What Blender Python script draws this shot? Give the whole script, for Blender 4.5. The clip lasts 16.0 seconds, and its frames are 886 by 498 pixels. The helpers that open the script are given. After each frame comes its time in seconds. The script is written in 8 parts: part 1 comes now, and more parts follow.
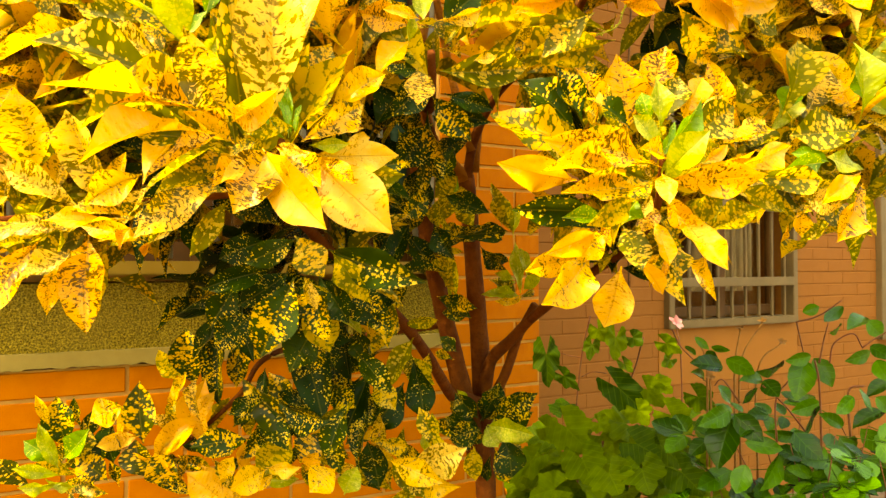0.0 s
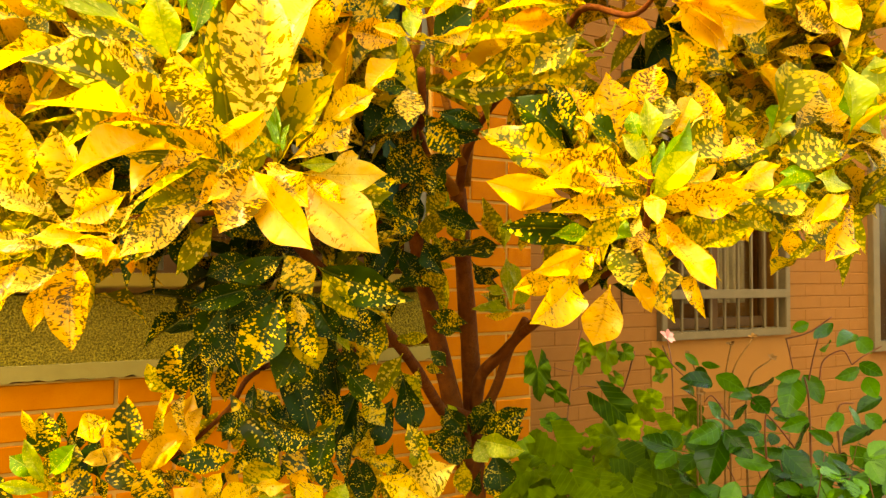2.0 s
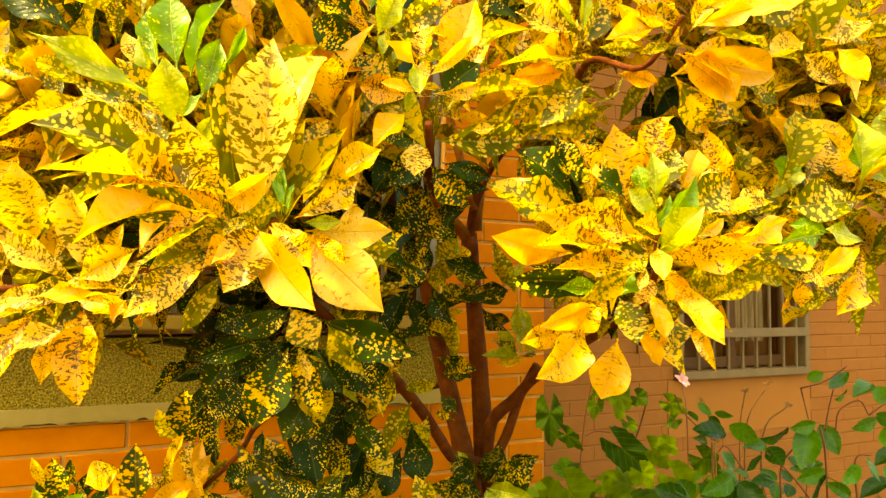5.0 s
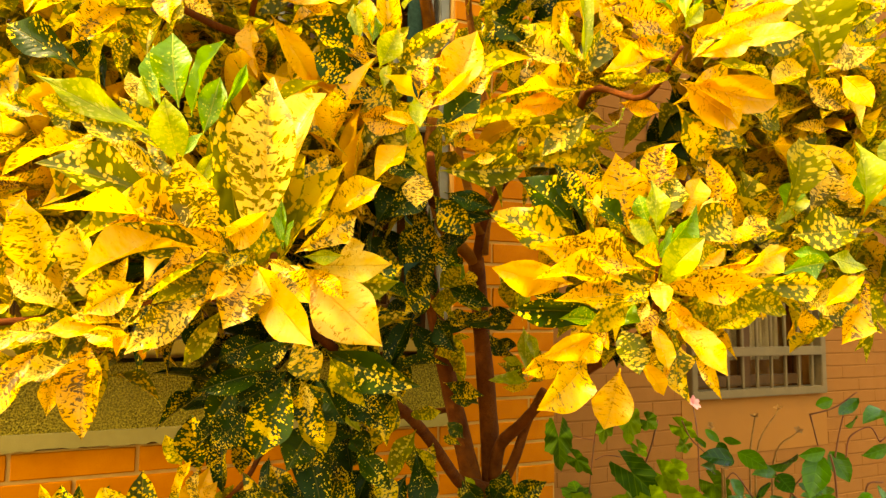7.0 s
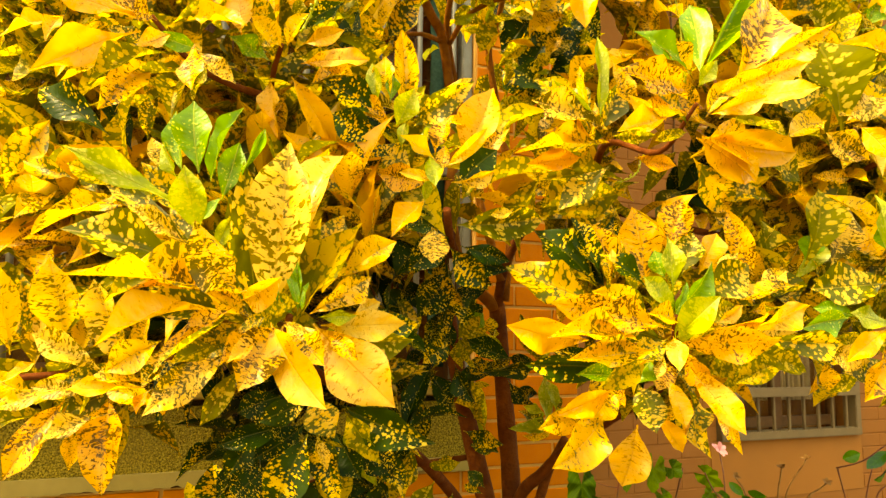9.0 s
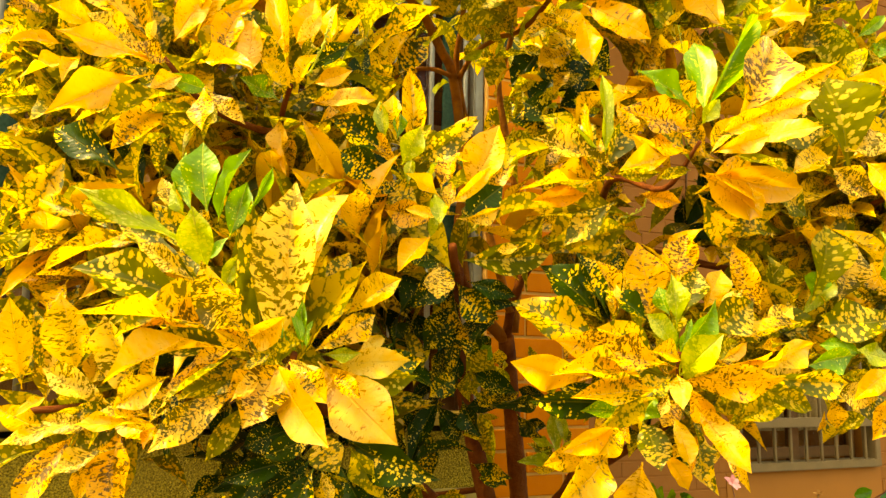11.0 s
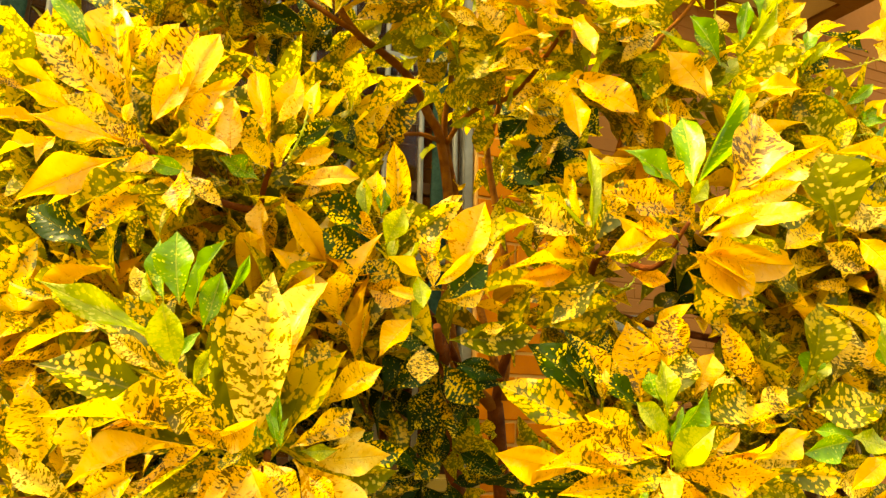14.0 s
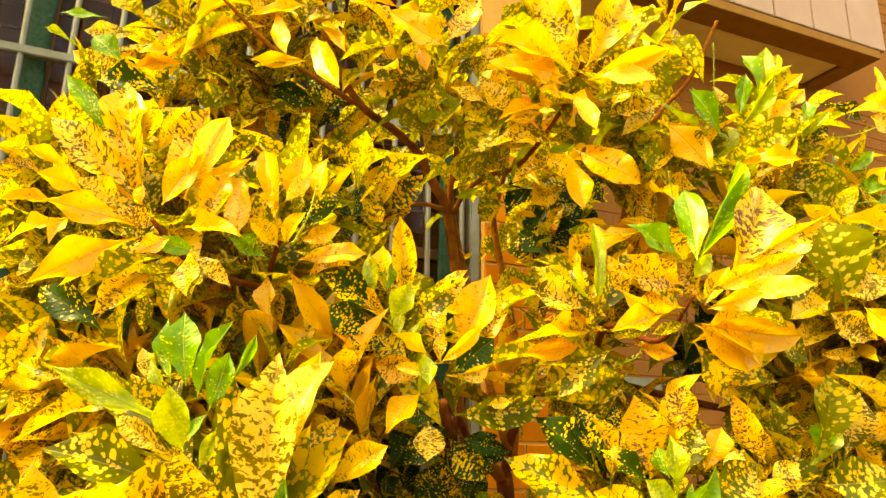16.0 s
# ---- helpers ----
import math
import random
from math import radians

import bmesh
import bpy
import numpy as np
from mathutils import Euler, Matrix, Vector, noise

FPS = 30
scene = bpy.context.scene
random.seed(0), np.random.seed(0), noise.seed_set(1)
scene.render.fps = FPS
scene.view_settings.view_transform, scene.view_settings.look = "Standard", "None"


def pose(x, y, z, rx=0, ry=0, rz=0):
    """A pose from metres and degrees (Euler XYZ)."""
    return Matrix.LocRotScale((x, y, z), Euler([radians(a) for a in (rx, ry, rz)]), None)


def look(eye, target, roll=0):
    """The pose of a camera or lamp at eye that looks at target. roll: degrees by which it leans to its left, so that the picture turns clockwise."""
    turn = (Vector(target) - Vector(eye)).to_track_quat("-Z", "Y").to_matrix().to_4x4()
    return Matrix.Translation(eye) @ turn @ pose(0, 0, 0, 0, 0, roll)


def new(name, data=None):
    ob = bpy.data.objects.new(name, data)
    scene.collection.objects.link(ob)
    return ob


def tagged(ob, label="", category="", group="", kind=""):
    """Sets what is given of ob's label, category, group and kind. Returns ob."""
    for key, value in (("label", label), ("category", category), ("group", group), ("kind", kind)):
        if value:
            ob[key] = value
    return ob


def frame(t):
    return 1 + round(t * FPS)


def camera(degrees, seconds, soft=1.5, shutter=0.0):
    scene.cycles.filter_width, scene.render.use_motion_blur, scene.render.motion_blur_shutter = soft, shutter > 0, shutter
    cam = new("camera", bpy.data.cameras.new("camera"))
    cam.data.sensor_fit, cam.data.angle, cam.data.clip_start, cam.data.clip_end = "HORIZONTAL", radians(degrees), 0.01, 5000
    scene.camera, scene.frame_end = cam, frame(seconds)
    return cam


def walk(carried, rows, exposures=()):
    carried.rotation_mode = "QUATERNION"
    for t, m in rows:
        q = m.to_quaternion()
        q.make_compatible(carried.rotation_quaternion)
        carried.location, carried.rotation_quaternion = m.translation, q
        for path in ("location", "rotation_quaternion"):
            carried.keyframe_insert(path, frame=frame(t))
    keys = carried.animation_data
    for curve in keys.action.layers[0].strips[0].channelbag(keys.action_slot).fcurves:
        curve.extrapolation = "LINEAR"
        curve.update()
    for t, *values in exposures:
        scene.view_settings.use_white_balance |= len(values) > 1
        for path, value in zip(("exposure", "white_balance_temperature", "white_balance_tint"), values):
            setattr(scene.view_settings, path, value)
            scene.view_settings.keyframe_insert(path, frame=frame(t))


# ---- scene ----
EXPOSURE, KELVIN, TINT = 3.37, 14200, 1
cam = camera(59.1, 16.0, soft=1.4)
PATH = [
    (0, (0.0000, 0.0000, 1.4000), (0.0000, 1.9996, 1.4419), -0.00),
    (0.5, (0.0029, 0.0001, 1.4090), (0.0039, 1.9995, 1.4589), -0.10),
    (1, (0.0049, 0.0000, 1.4100), (0.0129, 1.9992, 1.4649), 0.01),
    (1.5, (0.0070, 0.0010, 1.4130), (0.0219, 2.0001, 1.4699), 0.12),
    (2, (0.0100, 0.0009, 1.4160), (0.0228, 1.9999, 1.4780), 0.31),
    (2.5, (0.0111, 0.0041, 1.4239), (0.0219, 2.0028, 1.4939), 0.31),
    (3, (0.0144, 0.0083, 1.4348), (0.0220, 2.0066, 1.5158), 0.31),
    (3.5, (0.0191, 0.0063, 1.4449), (0.0206, 2.0038, 1.5448), 0.50),
    (4, (0.0209, 0.0034, 1.4500), (0.0142, 2.0004, 1.5580), 0.59),
    (6.3, (0.0379, -0.0096, 1.4586), (-0.0208, 1.9819, 1.6336), 0.44),
    (6.5, (0.0388, -0.0104, 1.4666), (-0.0208, 1.9816, 1.6355), 0.44),
    (7, (0.0517, -0.0109, 1.4787), (-0.0221, 1.9799, 1.6555), 0.42),
    (7.5, (0.0605, -0.0129, 1.4939), (-0.0288, 1.9753, 1.6908), 0.50),
    (8, (0.0662, -0.0161, 1.5020), (-0.0395, 1.9694, 1.7180), 0.49),
    (8.5, (0.0708, -0.0211, 1.5092), (-0.0564, 1.9607, 1.7463), 0.46),
    (9, (0.0734, -0.0260, 1.5184), (-0.0741, 1.9522, 1.7734), 0.64),
    (9.2, (0.0731, -0.0289, 1.5216), (-0.0776, 1.9485, 1.7807), 0.64),
    (11.3, (0.0941, -0.0416, 1.5452), (-0.0969, 1.9239, 1.8624), 0.99),
    (11.5, (0.0893, -0.0368, 1.5550), (-0.0916, 1.9300, 1.8692), 1.00),
    (12, (0.0956, -0.0330, 1.5639), (-0.0744, 1.9334, 1.8872), 0.92),
    (12.5, (0.0999, -0.0268, 1.5747), (-0.0569, 1.9403, 1.9000), 0.73),
    (13, (0.1023, -0.0205, 1.5874), (-0.0478, 1.9456, 1.9220), 0.64),
    (13.5, (0.1044, -0.0170, 1.6053), (-0.0524, 1.9423, 1.9751), 0.63),
    (14, (0.1071, -0.0199, 1.6145), (-0.0677, 1.9296, 2.0253), 1.01),
    (14.5, (0.1060, -0.0216, 1.6195), (-0.0807, 1.9217, 2.0539), 1.20),
    (15, (0.1044, -0.0292, 1.6288), (-0.0913, 1.9053, 2.0975), 0.98),
    (15.5, (0.1070, -0.0341, 1.6350), (-0.0908, 1.8883, 2.1500), 0.78),
    (16, (0.1147, -0.0375, 1.6412), (-0.0822, 1.8746, 2.1937), 0.68),
]
walk(cam, [(t, look(eye, target, roll)) for t, eye, target, roll in PATH],
     [(t, EXPOSURE + stops, KELVIN, tint) for t, stops, tint in ((0, 0, TINT), (3, 0, TINT), (8, -0.19, TINT), (12, -0.30, -2), (14, -0.25, -4), (16, -0.22, -4))])

# ---- world and light ----
SUN_TO = Vector((-0.58, -0.31, 1.05)).normalized()   # towards the sun
world = bpy.data.worlds.new("sky")
scene.world = world
world.use_nodes = True
wn = world.node_tree.nodes
sky = wn.new("ShaderNodeTexSky")
sky.sky_type, sky.sun_disc = "NISHITA", False
sky.sun_elevation = math.asin(SUN_TO.z)
sky.sun_rotation = math.atan2(SUN_TO.x, SUN_TO.y)
sky.air_density, sky.dust_density, sky.ozone_density = 1.0, 4.0, 0.3
world.node_tree.links.new(sky.outputs[0], wn["Background"].inputs[0])
wn["Background"].inputs[1].default_value = 0.15
sun = new("sun", bpy.data.lights.new("sun", "SUN"))
sun.data.energy, sun.data.angle, sun.data.color = 0.97, radians(0.8), (1.0, 0.90, 0.70)
sun.matrix_world = look((-3, -3, 8), Vector((-3, -3, 8)) - SUN_TO)


# ---- materials ----
class Nodes:
    """A small builder for node materials."""

    def __init__(self, name):
        self.mat = bpy.data.materials.new(name)
        self.mat.use_nodes = True
        self.tree = self.mat.node_tree
        self.bsdf = self.tree.nodes["Principled BSDF"]
        self.out = self.tree.nodes["Material Output"]

    def add(self, kind, **values):
        n = self.tree.nodes.new(kind)
        for k, v in values.items():
            n.inputs[k].default_value = v
        return n

    def link(self, a, b):
        self.tree.links.new(a, b)

    def math(self, op, a, b=None, clamp=False):
        n = self.tree.nodes.new("ShaderNodeMath")
        n.operation, n.use_clamp = op, clamp
        for i, v in enumerate((a, b)):
            if v is None:
                continue
            if isinstance(v, (int, float)):
                n.inputs[i].default_value = v
            else:
                self.link(v, n.inputs[i])
        return n.outputs[0]

    def mix(self, f, a, b, blend="MIX"):
        n = self.tree.nodes.new("ShaderNodeMix")
        n.data_type, n.blend_type = "RGBA", blend
        for i, v in ((0, f), (6, a), (7, b)):
            if isinstance(v, tuple):
                n.inputs[i].default_value = (*v, 1)
            elif isinstance(v, (int, float)):
                n.inputs[i].default_value = v
            else:
                self.link(v, n.inputs[i])
        return n.outputs[2]

    def coords(self, which="Object"):
        return self.tree.nodes.new("ShaderNodeTexCoord").outputs[which]

    def noise(self, vec, scale, detail=3.0, rough=0.55, dist=0.0):
        n = self.add("ShaderNodeTexNoise", Scale=scale, Detail=detail, Roughness=rough, Distortion=dist)
        self.link(vec, n.inputs["Vector"])
        return n.outputs["Fac"]

    def ramp(self, f, lo, hi):
        n = self.add("ShaderNodeMapRange", **{"From Min": lo, "From Max": hi})
        n.clamp = True
        self.link(f, n.inputs["Value"])
        return n.outputs[0]

    def rand(self):
        return self.tree.nodes.new("ShaderNodeObjectInfo").outputs["Random"]

    def island(self):
        return self.tree.nodes.new("ShaderNodeNewGeometry").outputs["Random Per Island"]

    def bump(self, h, strength, dist=0.002):
        n = self.add("ShaderNodeBump", Strength=strength, Distance=dist)
        self.link(h, n.inputs["Height"])
        self.link(n.outputs[0], self.bsdf.inputs["Normal"])
        return n.outputs[0]

    def done(self, colour, rough=0.6, metal=0.0, spec=None):
        for key, v in (("Base Color", colour), ("Roughness", rough), ("Metallic", metal)):
            if isinstance(v, tuple):
                self.bsdf.inputs[key].default_value = (*v, 1)
            elif isinstance(v, (int, float)):
                self.bsdf.inputs[key].default_value = v
            else:
                self.link(v, self.bsdf.inputs[key])
        if spec is not None:
            self.bsdf.inputs["Specular IOR Level"].default_value = spec
        return self.mat


def leaf_material(name, pale, deep, ground, cover, size, shift, glow, gloss=0.40, fade=0.10, dots=0.0, ribs=0.30, shine=0.32):
    """A croton leaf: blotches of pale colour on a ground colour. cover: the share of pale; shift: how much it varies over the leaf; fade: how much paler it is towards the tip; dots: round dots of this size in place of blotches; ribs: how pale the midrib is."""
    m = Nodes(name)
    uv = m.coords("UV")
    seed = m.math("ADD", m.math("MULTIPLY", m.rand(), 13.0), m.math("MULTIPLY", m.island(), 29.0))
    comb = m.add("ShaderNodeCombineXYZ")
    m.link(seed, comb.inputs[0])
    m.link(m.math("MULTIPLY", seed, 1.7), comb.inputs[1])
    va = m.tree.nodes.new("ShaderNodeVectorMath")
    va.operation = "ADD"
    sep = m.add("ShaderNodeSeparateXYZ")
    m.link(uv, sep.inputs[0])
    ax = m.math("ABSOLUTE", sep.outputs[0])
    lean = m.add("ShaderNodeCombineXYZ")   # blotches run out along the side veins
    m.link(m.math("MULTIPLY", sep.outputs[0], 0.95 if dots else 0.82), lean.inputs[0])
    m.link(m.math("MULTIPLY", m.math("SUBTRACT", sep.outputs[1], m.math("MULTIPLY", ax, 0.25 if dots else 0.32)), 1.0 if dots else 1.08), lean.inputs[1])
    m.link(lean.outputs[0], va.inputs[0])
    m.link(comb.outputs[0], va.inputs[1])
    at = va.outputs[0]
    blot = m.noise(at, size * 1.35, 3.2, 0.58, 0.8)
    broad = m.noise(at, 22, 1.5)
    own = m.math("SUBTRACT", m.math("FRACT", m.math("MULTIPLY", seed, 7.31)), 0.5)
    level = m.math("ADD", blot, m.math("ADD", m.math("MULTIPLY", m.math("SUBTRACT", broad, 0.5), shift), m.math("MULTIPLY", own, 0.10)))
    if dots:
        warp = m.add("ShaderNodeTexNoise", Scale=size * 1.6, Detail=2.0)
        m.link(at, warp.inputs["Vector"])
        bend = m.tree.nodes.new("ShaderNodeVectorMath")
        bend.operation = "MULTIPLY_ADD"
        bend.inputs[1].default_value = (0.006, 0.006, 0.0)
        m.link(warp.outputs["Color"], bend.inputs[0])
        m.link(at, bend.inputs[2])
        cell = m.tree.nodes.new("ShaderNodeTexVoronoi")
        cell.inputs["Scale"].default_value = size
        m.link(bend.outputs[0], cell.inputs["Vector"])
        tint = m.add("ShaderNodeSeparateColor")
        m.link(cell.outputs["Color"], tint.inputs[0])
        reach = m.math("ADD", m.math("MULTIPLY", m.math("SUBTRACT", tint.outputs[0], 0.5), 0.55), dots)
        reach = m.math("ADD", reach, m.math("ADD", m.math("MULTIPLY", m.math("SUBTRACT", broad, 0.5), shift), m.math("MULTIPLY", own, 0.34)))
        level = m.math("ADD", m.math("MULTIPLY", m.math("SUBTRACT", reach, cell.outputs["Distance"]), 0.5), 0.5 - cover)
    level = m.math("ADD", level, m.math("MULTIPLY", m.math("SUBTRACT", sep.outputs[1], 0.07), fade / 0.155))
    level = m.math("ADD", level, m.math("MULTIPLY", m.math("SUBTRACT", m.noise(at, size * 5, 2), 0.5), 0.10))
    spot = m.ramp(level, 0.5 - cover - 0.03, 0.5 - cover + 0.02)
    under = m.mix(m.ramp(m.noise(at, 34, 2), 0.38, 0.62), ground, tuple(min(1.0, a * c) for a, c in zip(ground, (1.55, 1.45, 1.3))))
    rib = m.ramp(ax, 0.0016, 0.0006)
    vein = m.math("SINE", m.math("MULTIPLY", m.math("SUBTRACT", sep.outputs[1], m.math("MULTIPLY", ax, 0.75)), 560.0))
    tone = m.noise(at, 45, 3)
    paleface = m.mix(m.ramp(m.math("ADD", tone, m.math("MULTIPLY", own, 0.45)), 0.22, 0.62), pale, deep)
    col = m.mix(spot, under, paleface)
    col = m.mix(m.math("MULTIPLY", rib, ribs), col, pale)
    h = m.math("ADD", m.math("MULTIPLY", vein, -0.05), m.math("ADD", m.math("MULTIPLY", rib, -0.8), m.math("MULTIPLY", m.noise(at, 75, 3), 1.3)))
    nrm = m.bump(h, 0.8, 0.0021)
    m.done(col, m.math("ADD", gloss - 0.05, m.math("MULTIPLY", tone, 0.16)), spec=shine)
    tr = m.add("ShaderNodeBsdfTranslucent")
    m.link(m.mix(m.math("ADD", 0.02, m.math("MULTIPLY", spot, 0.14)), col, (0.60, 0.44, 0.012)), tr.inputs["Color"])   # light that comes through is yellower
    m.link(nrm, tr.inputs["Normal"])
    sh = m.add("ShaderNodeMixShader")
    sh.inputs[0].default_value = glow
    m.link(m.bsdf.outputs[0], sh.inputs[1])
    m.link(tr.outputs[0], sh.inputs[2])
    m.link(sh.outputs[0], m.out.inputs["Surface"])
    return m.mat


KINDS = ("gold", "speck", "mix", "dark", "young", "amber", "lime", "moss", "canary", "straw", "fleck", "pine", "marble")
LEAF_MAT = {
    "gold": leaf_material("leaf_gold", (0.680, 0.382, 0.050), (0.677, 0.34, 0.0129), (0.293, 0.146, 0.00366), 0.120, 115, 0.34, 0.40, 0.23, fade=0.18, shine=0.26),
    "speck": leaf_material("leaf_speckled", (0.698, 0.442, 0.067), (0.666, 0.35, 0.0129), (0.075, 0.060, 0.0020), 0.026, 115, 0.50, 0.40, 0.24, fade=0.06, shine=0.22),
    "mix": leaf_material("leaf_mottled", (0.656, 0.464, 0.067), (0.634, 0.378, 0.0154), (0.070, 0.080, 0.0026), 0.0, 140, 1.2, 0.48, 0.30, dots=0.45, ribs=0.2, shine=0.22),
    "dark": leaf_material("leaf_dark", (0.617, 0.449, 0.0609), (0.573, 0.353, 0.0223), (0.006, 0.018, 0.0005), 0.0, 290, 1.1, 0.16, 0.36, fade=0.03, dots=0.12, ribs=0.06, shine=0.08),
    "young": leaf_material("leaf_young", (0.52, 0.54, 0.08), (0.40, 0.45, 0.033), (0.095, 0.205, 0.006), 0.0, 190, 0.7, 0.38, 0.32, fade=-0.05, dots=0.15, ribs=0.5, shine=0.35),
    "amber": leaf_material("leaf_amber", (0.644, 0.312, 0.0134), (0.601, 0.239, 0.00772), (0.22, 0.104, 0.00366), 0.06, 110, 0.30, 0.38, 0.36, shine=0.3),
    "canary": leaf_material("leaf_canary", (0.719, 0.484, 0.0804), (0.698, 0.4, 0.0154), (0.12, 0.092, 0.0024), 0.048, 108, 0.50, 0.43, 0.24, fade=0.08, shine=0.22),
    "straw": leaf_material("leaf_straw", (0.719, 0.484, 0.0804), (0.698, 0.388, 0.0154), (0.342, 0.195, 0.00366), 0.120, 115, 0.34, 0.43, 0.23, fade=0.18, shine=0.26),
    "fleck": leaf_material("leaf_flecked", (0.687, 0.39, 0.0402), (0.666, 0.307, 0.0103), (0.080, 0.046, 0.0020), 0.030, 120, 0.46, 0.38, 0.24, fade=0.06, shine=0.22),
    "moss": leaf_material("leaf_moss", (0.61, 0.465, 0.055), (0.56, 0.385, 0.016), (0.128, 0.132, 0.00244), 0.0, 120, 1.0, 0.60, 0.38, dots=0.43, ribs=0.2, shine=0.13),
    "pine": leaf_material("leaf_deep_green", (0.663, 0.469, 0.0536), (0.62, 0.365, 0.0143), (0.013, 0.030, 0.0007), 0.0, 185, 1.4, 0.24, 0.34, fade=0.06, dots=0.25, ribs=0.08, shine=0.10),
    "marble": leaf_material("leaf_marbled", (0.69, 0.45, 0.05), (0.65, 0.36, 0.0143), (0.026, 0.038, 0.0012), 0.0, 125, 0.9, 0.32, 0.30, dots=0.37, ribs=0.12, shine=0.24),
    "lime": leaf_material("leaf_lime", (0.44, 0.43, 0.06), (0.36, 0.37, 0.025), (0.20, 0.25, 0.008), 0.0, 170, 0.8, 0.44, 0.36, dots=0.30, shine=0.35),
}


def brick_material(name, c1, c2, c3):
    m = Nodes(name)
    at = m.coords("Object")
    comb = m.add("ShaderNodeCombineXYZ")
    m.link(m.math("MULTIPLY", m.rand(), 31.0), comb.inputs[0])
    va = m.tree.nodes.new("ShaderNodeVectorMath")
    m.link(at, va.inputs[0])
    m.link(comb.outputs[0], va.inputs[1])
    p = va.outputs[0]
    r = m.math("FRACT", m.math("ADD", m.rand(), m.island()))
    a = m.mix(r, c1, c2)
    a = m.mix(m.ramp(m.noise(p, 14, 4), 0.35, 0.75), a, c3)
    a = m.mix(m.math("MULTIPLY", m.ramp(m.noise(p, 260, 2), 0.55, 0.75), 0.4), a, tuple(0.72 * c for c in c3))
    m.bump(m.math("ADD", m.noise(p, 90, 4), m.noise(p, 420, 2)), 0.35, 0.002)
    return m.done(a, 0.8, spec=0.07)


def plain_material(name, c1, c2, scale, rough=0.7, metal=0.0, bump=0.3, fine=300):
    m = Nodes(name)
    at = m.coords("Object")
    col = m.mix(m.ramp(m.noise(at, scale, 4), 0.3, 0.72), c1, c2)
    m.bump(m.math("ADD", m.noise(at, scale * 6, 4), m.math("MULTIPLY", m.noise(at, fine, 2), 0.6)), bump, 0.002)
    return m.done(col, rough, metal, 0.15)


def stucco_material():
    m = Nodes("pebble_stucco")
    at = m.coords("Object")
    v = m.tree.nodes.new("ShaderNodeTexVoronoi")
    v.inputs["Scale"].default_value = 170
    m.link(at, v.inputs["Vector"])
    g = m.noise(at, 210, 3)
    col = m.mix(m.ramp(g, 0.38, 0.66), (0.055, 0.038, 0.003), (0.28, 0.20, 0.024))
    col = m.mix(m.math("MULTIPLY", m.ramp(m.noise(at, 5, 4), 0.4, 0.75), 0.45), col, (0.16, 0.112, 0.018))
    m.bump(m.math("ADD", m.math("MULTIPLY", v.outputs["Distance"], -0.8), g), 0.9, 0.006)
    return m.done(col, 0.9, spec=0.08)


def green_material(name, c1, c2, gloss=0.35, glow=0.25, vein=420, sheen=0.06):
    m = Nodes(name)
    uv, r = m.coords("UV"), m.math("FRACT", m.math("ADD", m.rand(), m.island()))
    sep = m.add("ShaderNodeSeparateXYZ")
    m.link(uv, sep.inputs[0])
    ax = m.math("ABSOLUTE", sep.outputs[0])
    line = m.ramp(m.math("SINE", m.math("MULTIPLY", m.math("SUBTRACT", sep.outputs[1], m.math("MULTIPLY", ax, 0.8)), vein)), 0.8, 1.0)
    rib = m.ramp(ax, 0.0018, 0.0006)
    col = m.mix(r, c1, c2)
    col = m.mix(m.math("MULTIPLY", m.ramp(m.noise(uv, 30, 3), 0.35, 0.7), 0.5), col, tuple(0.6 * c for c in c1))
    col = m.mix(m.math("MULTIPLY", m.math("MAXIMUM", rib, line), 0.09), col, tuple(min(1, 1.8 * c + 0.02) for c in c2))
    nrm = m.bump(m.math("ADD", line, rib), 0.5, -0.0012)
    m.done(col, gloss, spec=sheen)
    tr = m.add("ShaderNodeBsdfTranslucent")
    m.link(col, tr.inputs["Color"])
    sh = m.add("ShaderNodeMixShader")
    sh.inputs[0].default_value = glow
    m.link(m.bsdf.outputs[0], sh.inputs[1])
    m.link(tr.outputs[0], sh.inputs[2])
    m.link(sh.outputs[0], m.out.inputs["Surface"])
    return m.mat


def glass_material():
    m = Nodes("window_glass")
    m.bsdf.inputs["Transmission Weight"].default_value = 1.0
    m.bsdf.inputs["IOR"].default_value = 1.15
    return m.done((0.80, 0.70, 0.55), 0.05, spec=0.25)


def bark_material(name, low, high, crack):
    m = Nodes(name)
    at = m.coords("Object")
    col = m.mix(m.ramp(m.noise(at, 30, 5), 0.3, 0.7), low, high)
    col = m.mix(m.math("MULTIPLY", m.ramp(m.noise(at, 120, 3), 0.5, 0.7), 0.5), col, crack)
    m.bump(m.noise(at, 90, 6), 0.9, 0.006)
    return m.done(col, 0.8, spec=0.05)


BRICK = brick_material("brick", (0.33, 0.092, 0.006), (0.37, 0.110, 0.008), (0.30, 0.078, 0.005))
# Set-back wall's brick: colour darkened to offset the stronger light it gets.
BRICK_BACK = brick_material("brick_back", (0.190, 0.070, 0.0155), (0.201, 0.0755, 0.018), (0.179, 0.0655, 0.0145))
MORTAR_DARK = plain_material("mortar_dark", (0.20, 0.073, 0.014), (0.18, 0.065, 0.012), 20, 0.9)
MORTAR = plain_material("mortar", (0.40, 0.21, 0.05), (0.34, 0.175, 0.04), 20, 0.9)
STUCCO = stucco_material()
CEMENT = plain_material("cement", (0.21, 0.155, 0.040), (0.17, 0.125, 0.030), 14, 0.85, bump=0.6)
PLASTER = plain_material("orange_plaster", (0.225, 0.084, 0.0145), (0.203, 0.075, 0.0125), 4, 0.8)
SILL = plain_material("sill_paint", (0.19, 0.12, 0.018), (0.16, 0.10, 0.014), 10, 0.5)
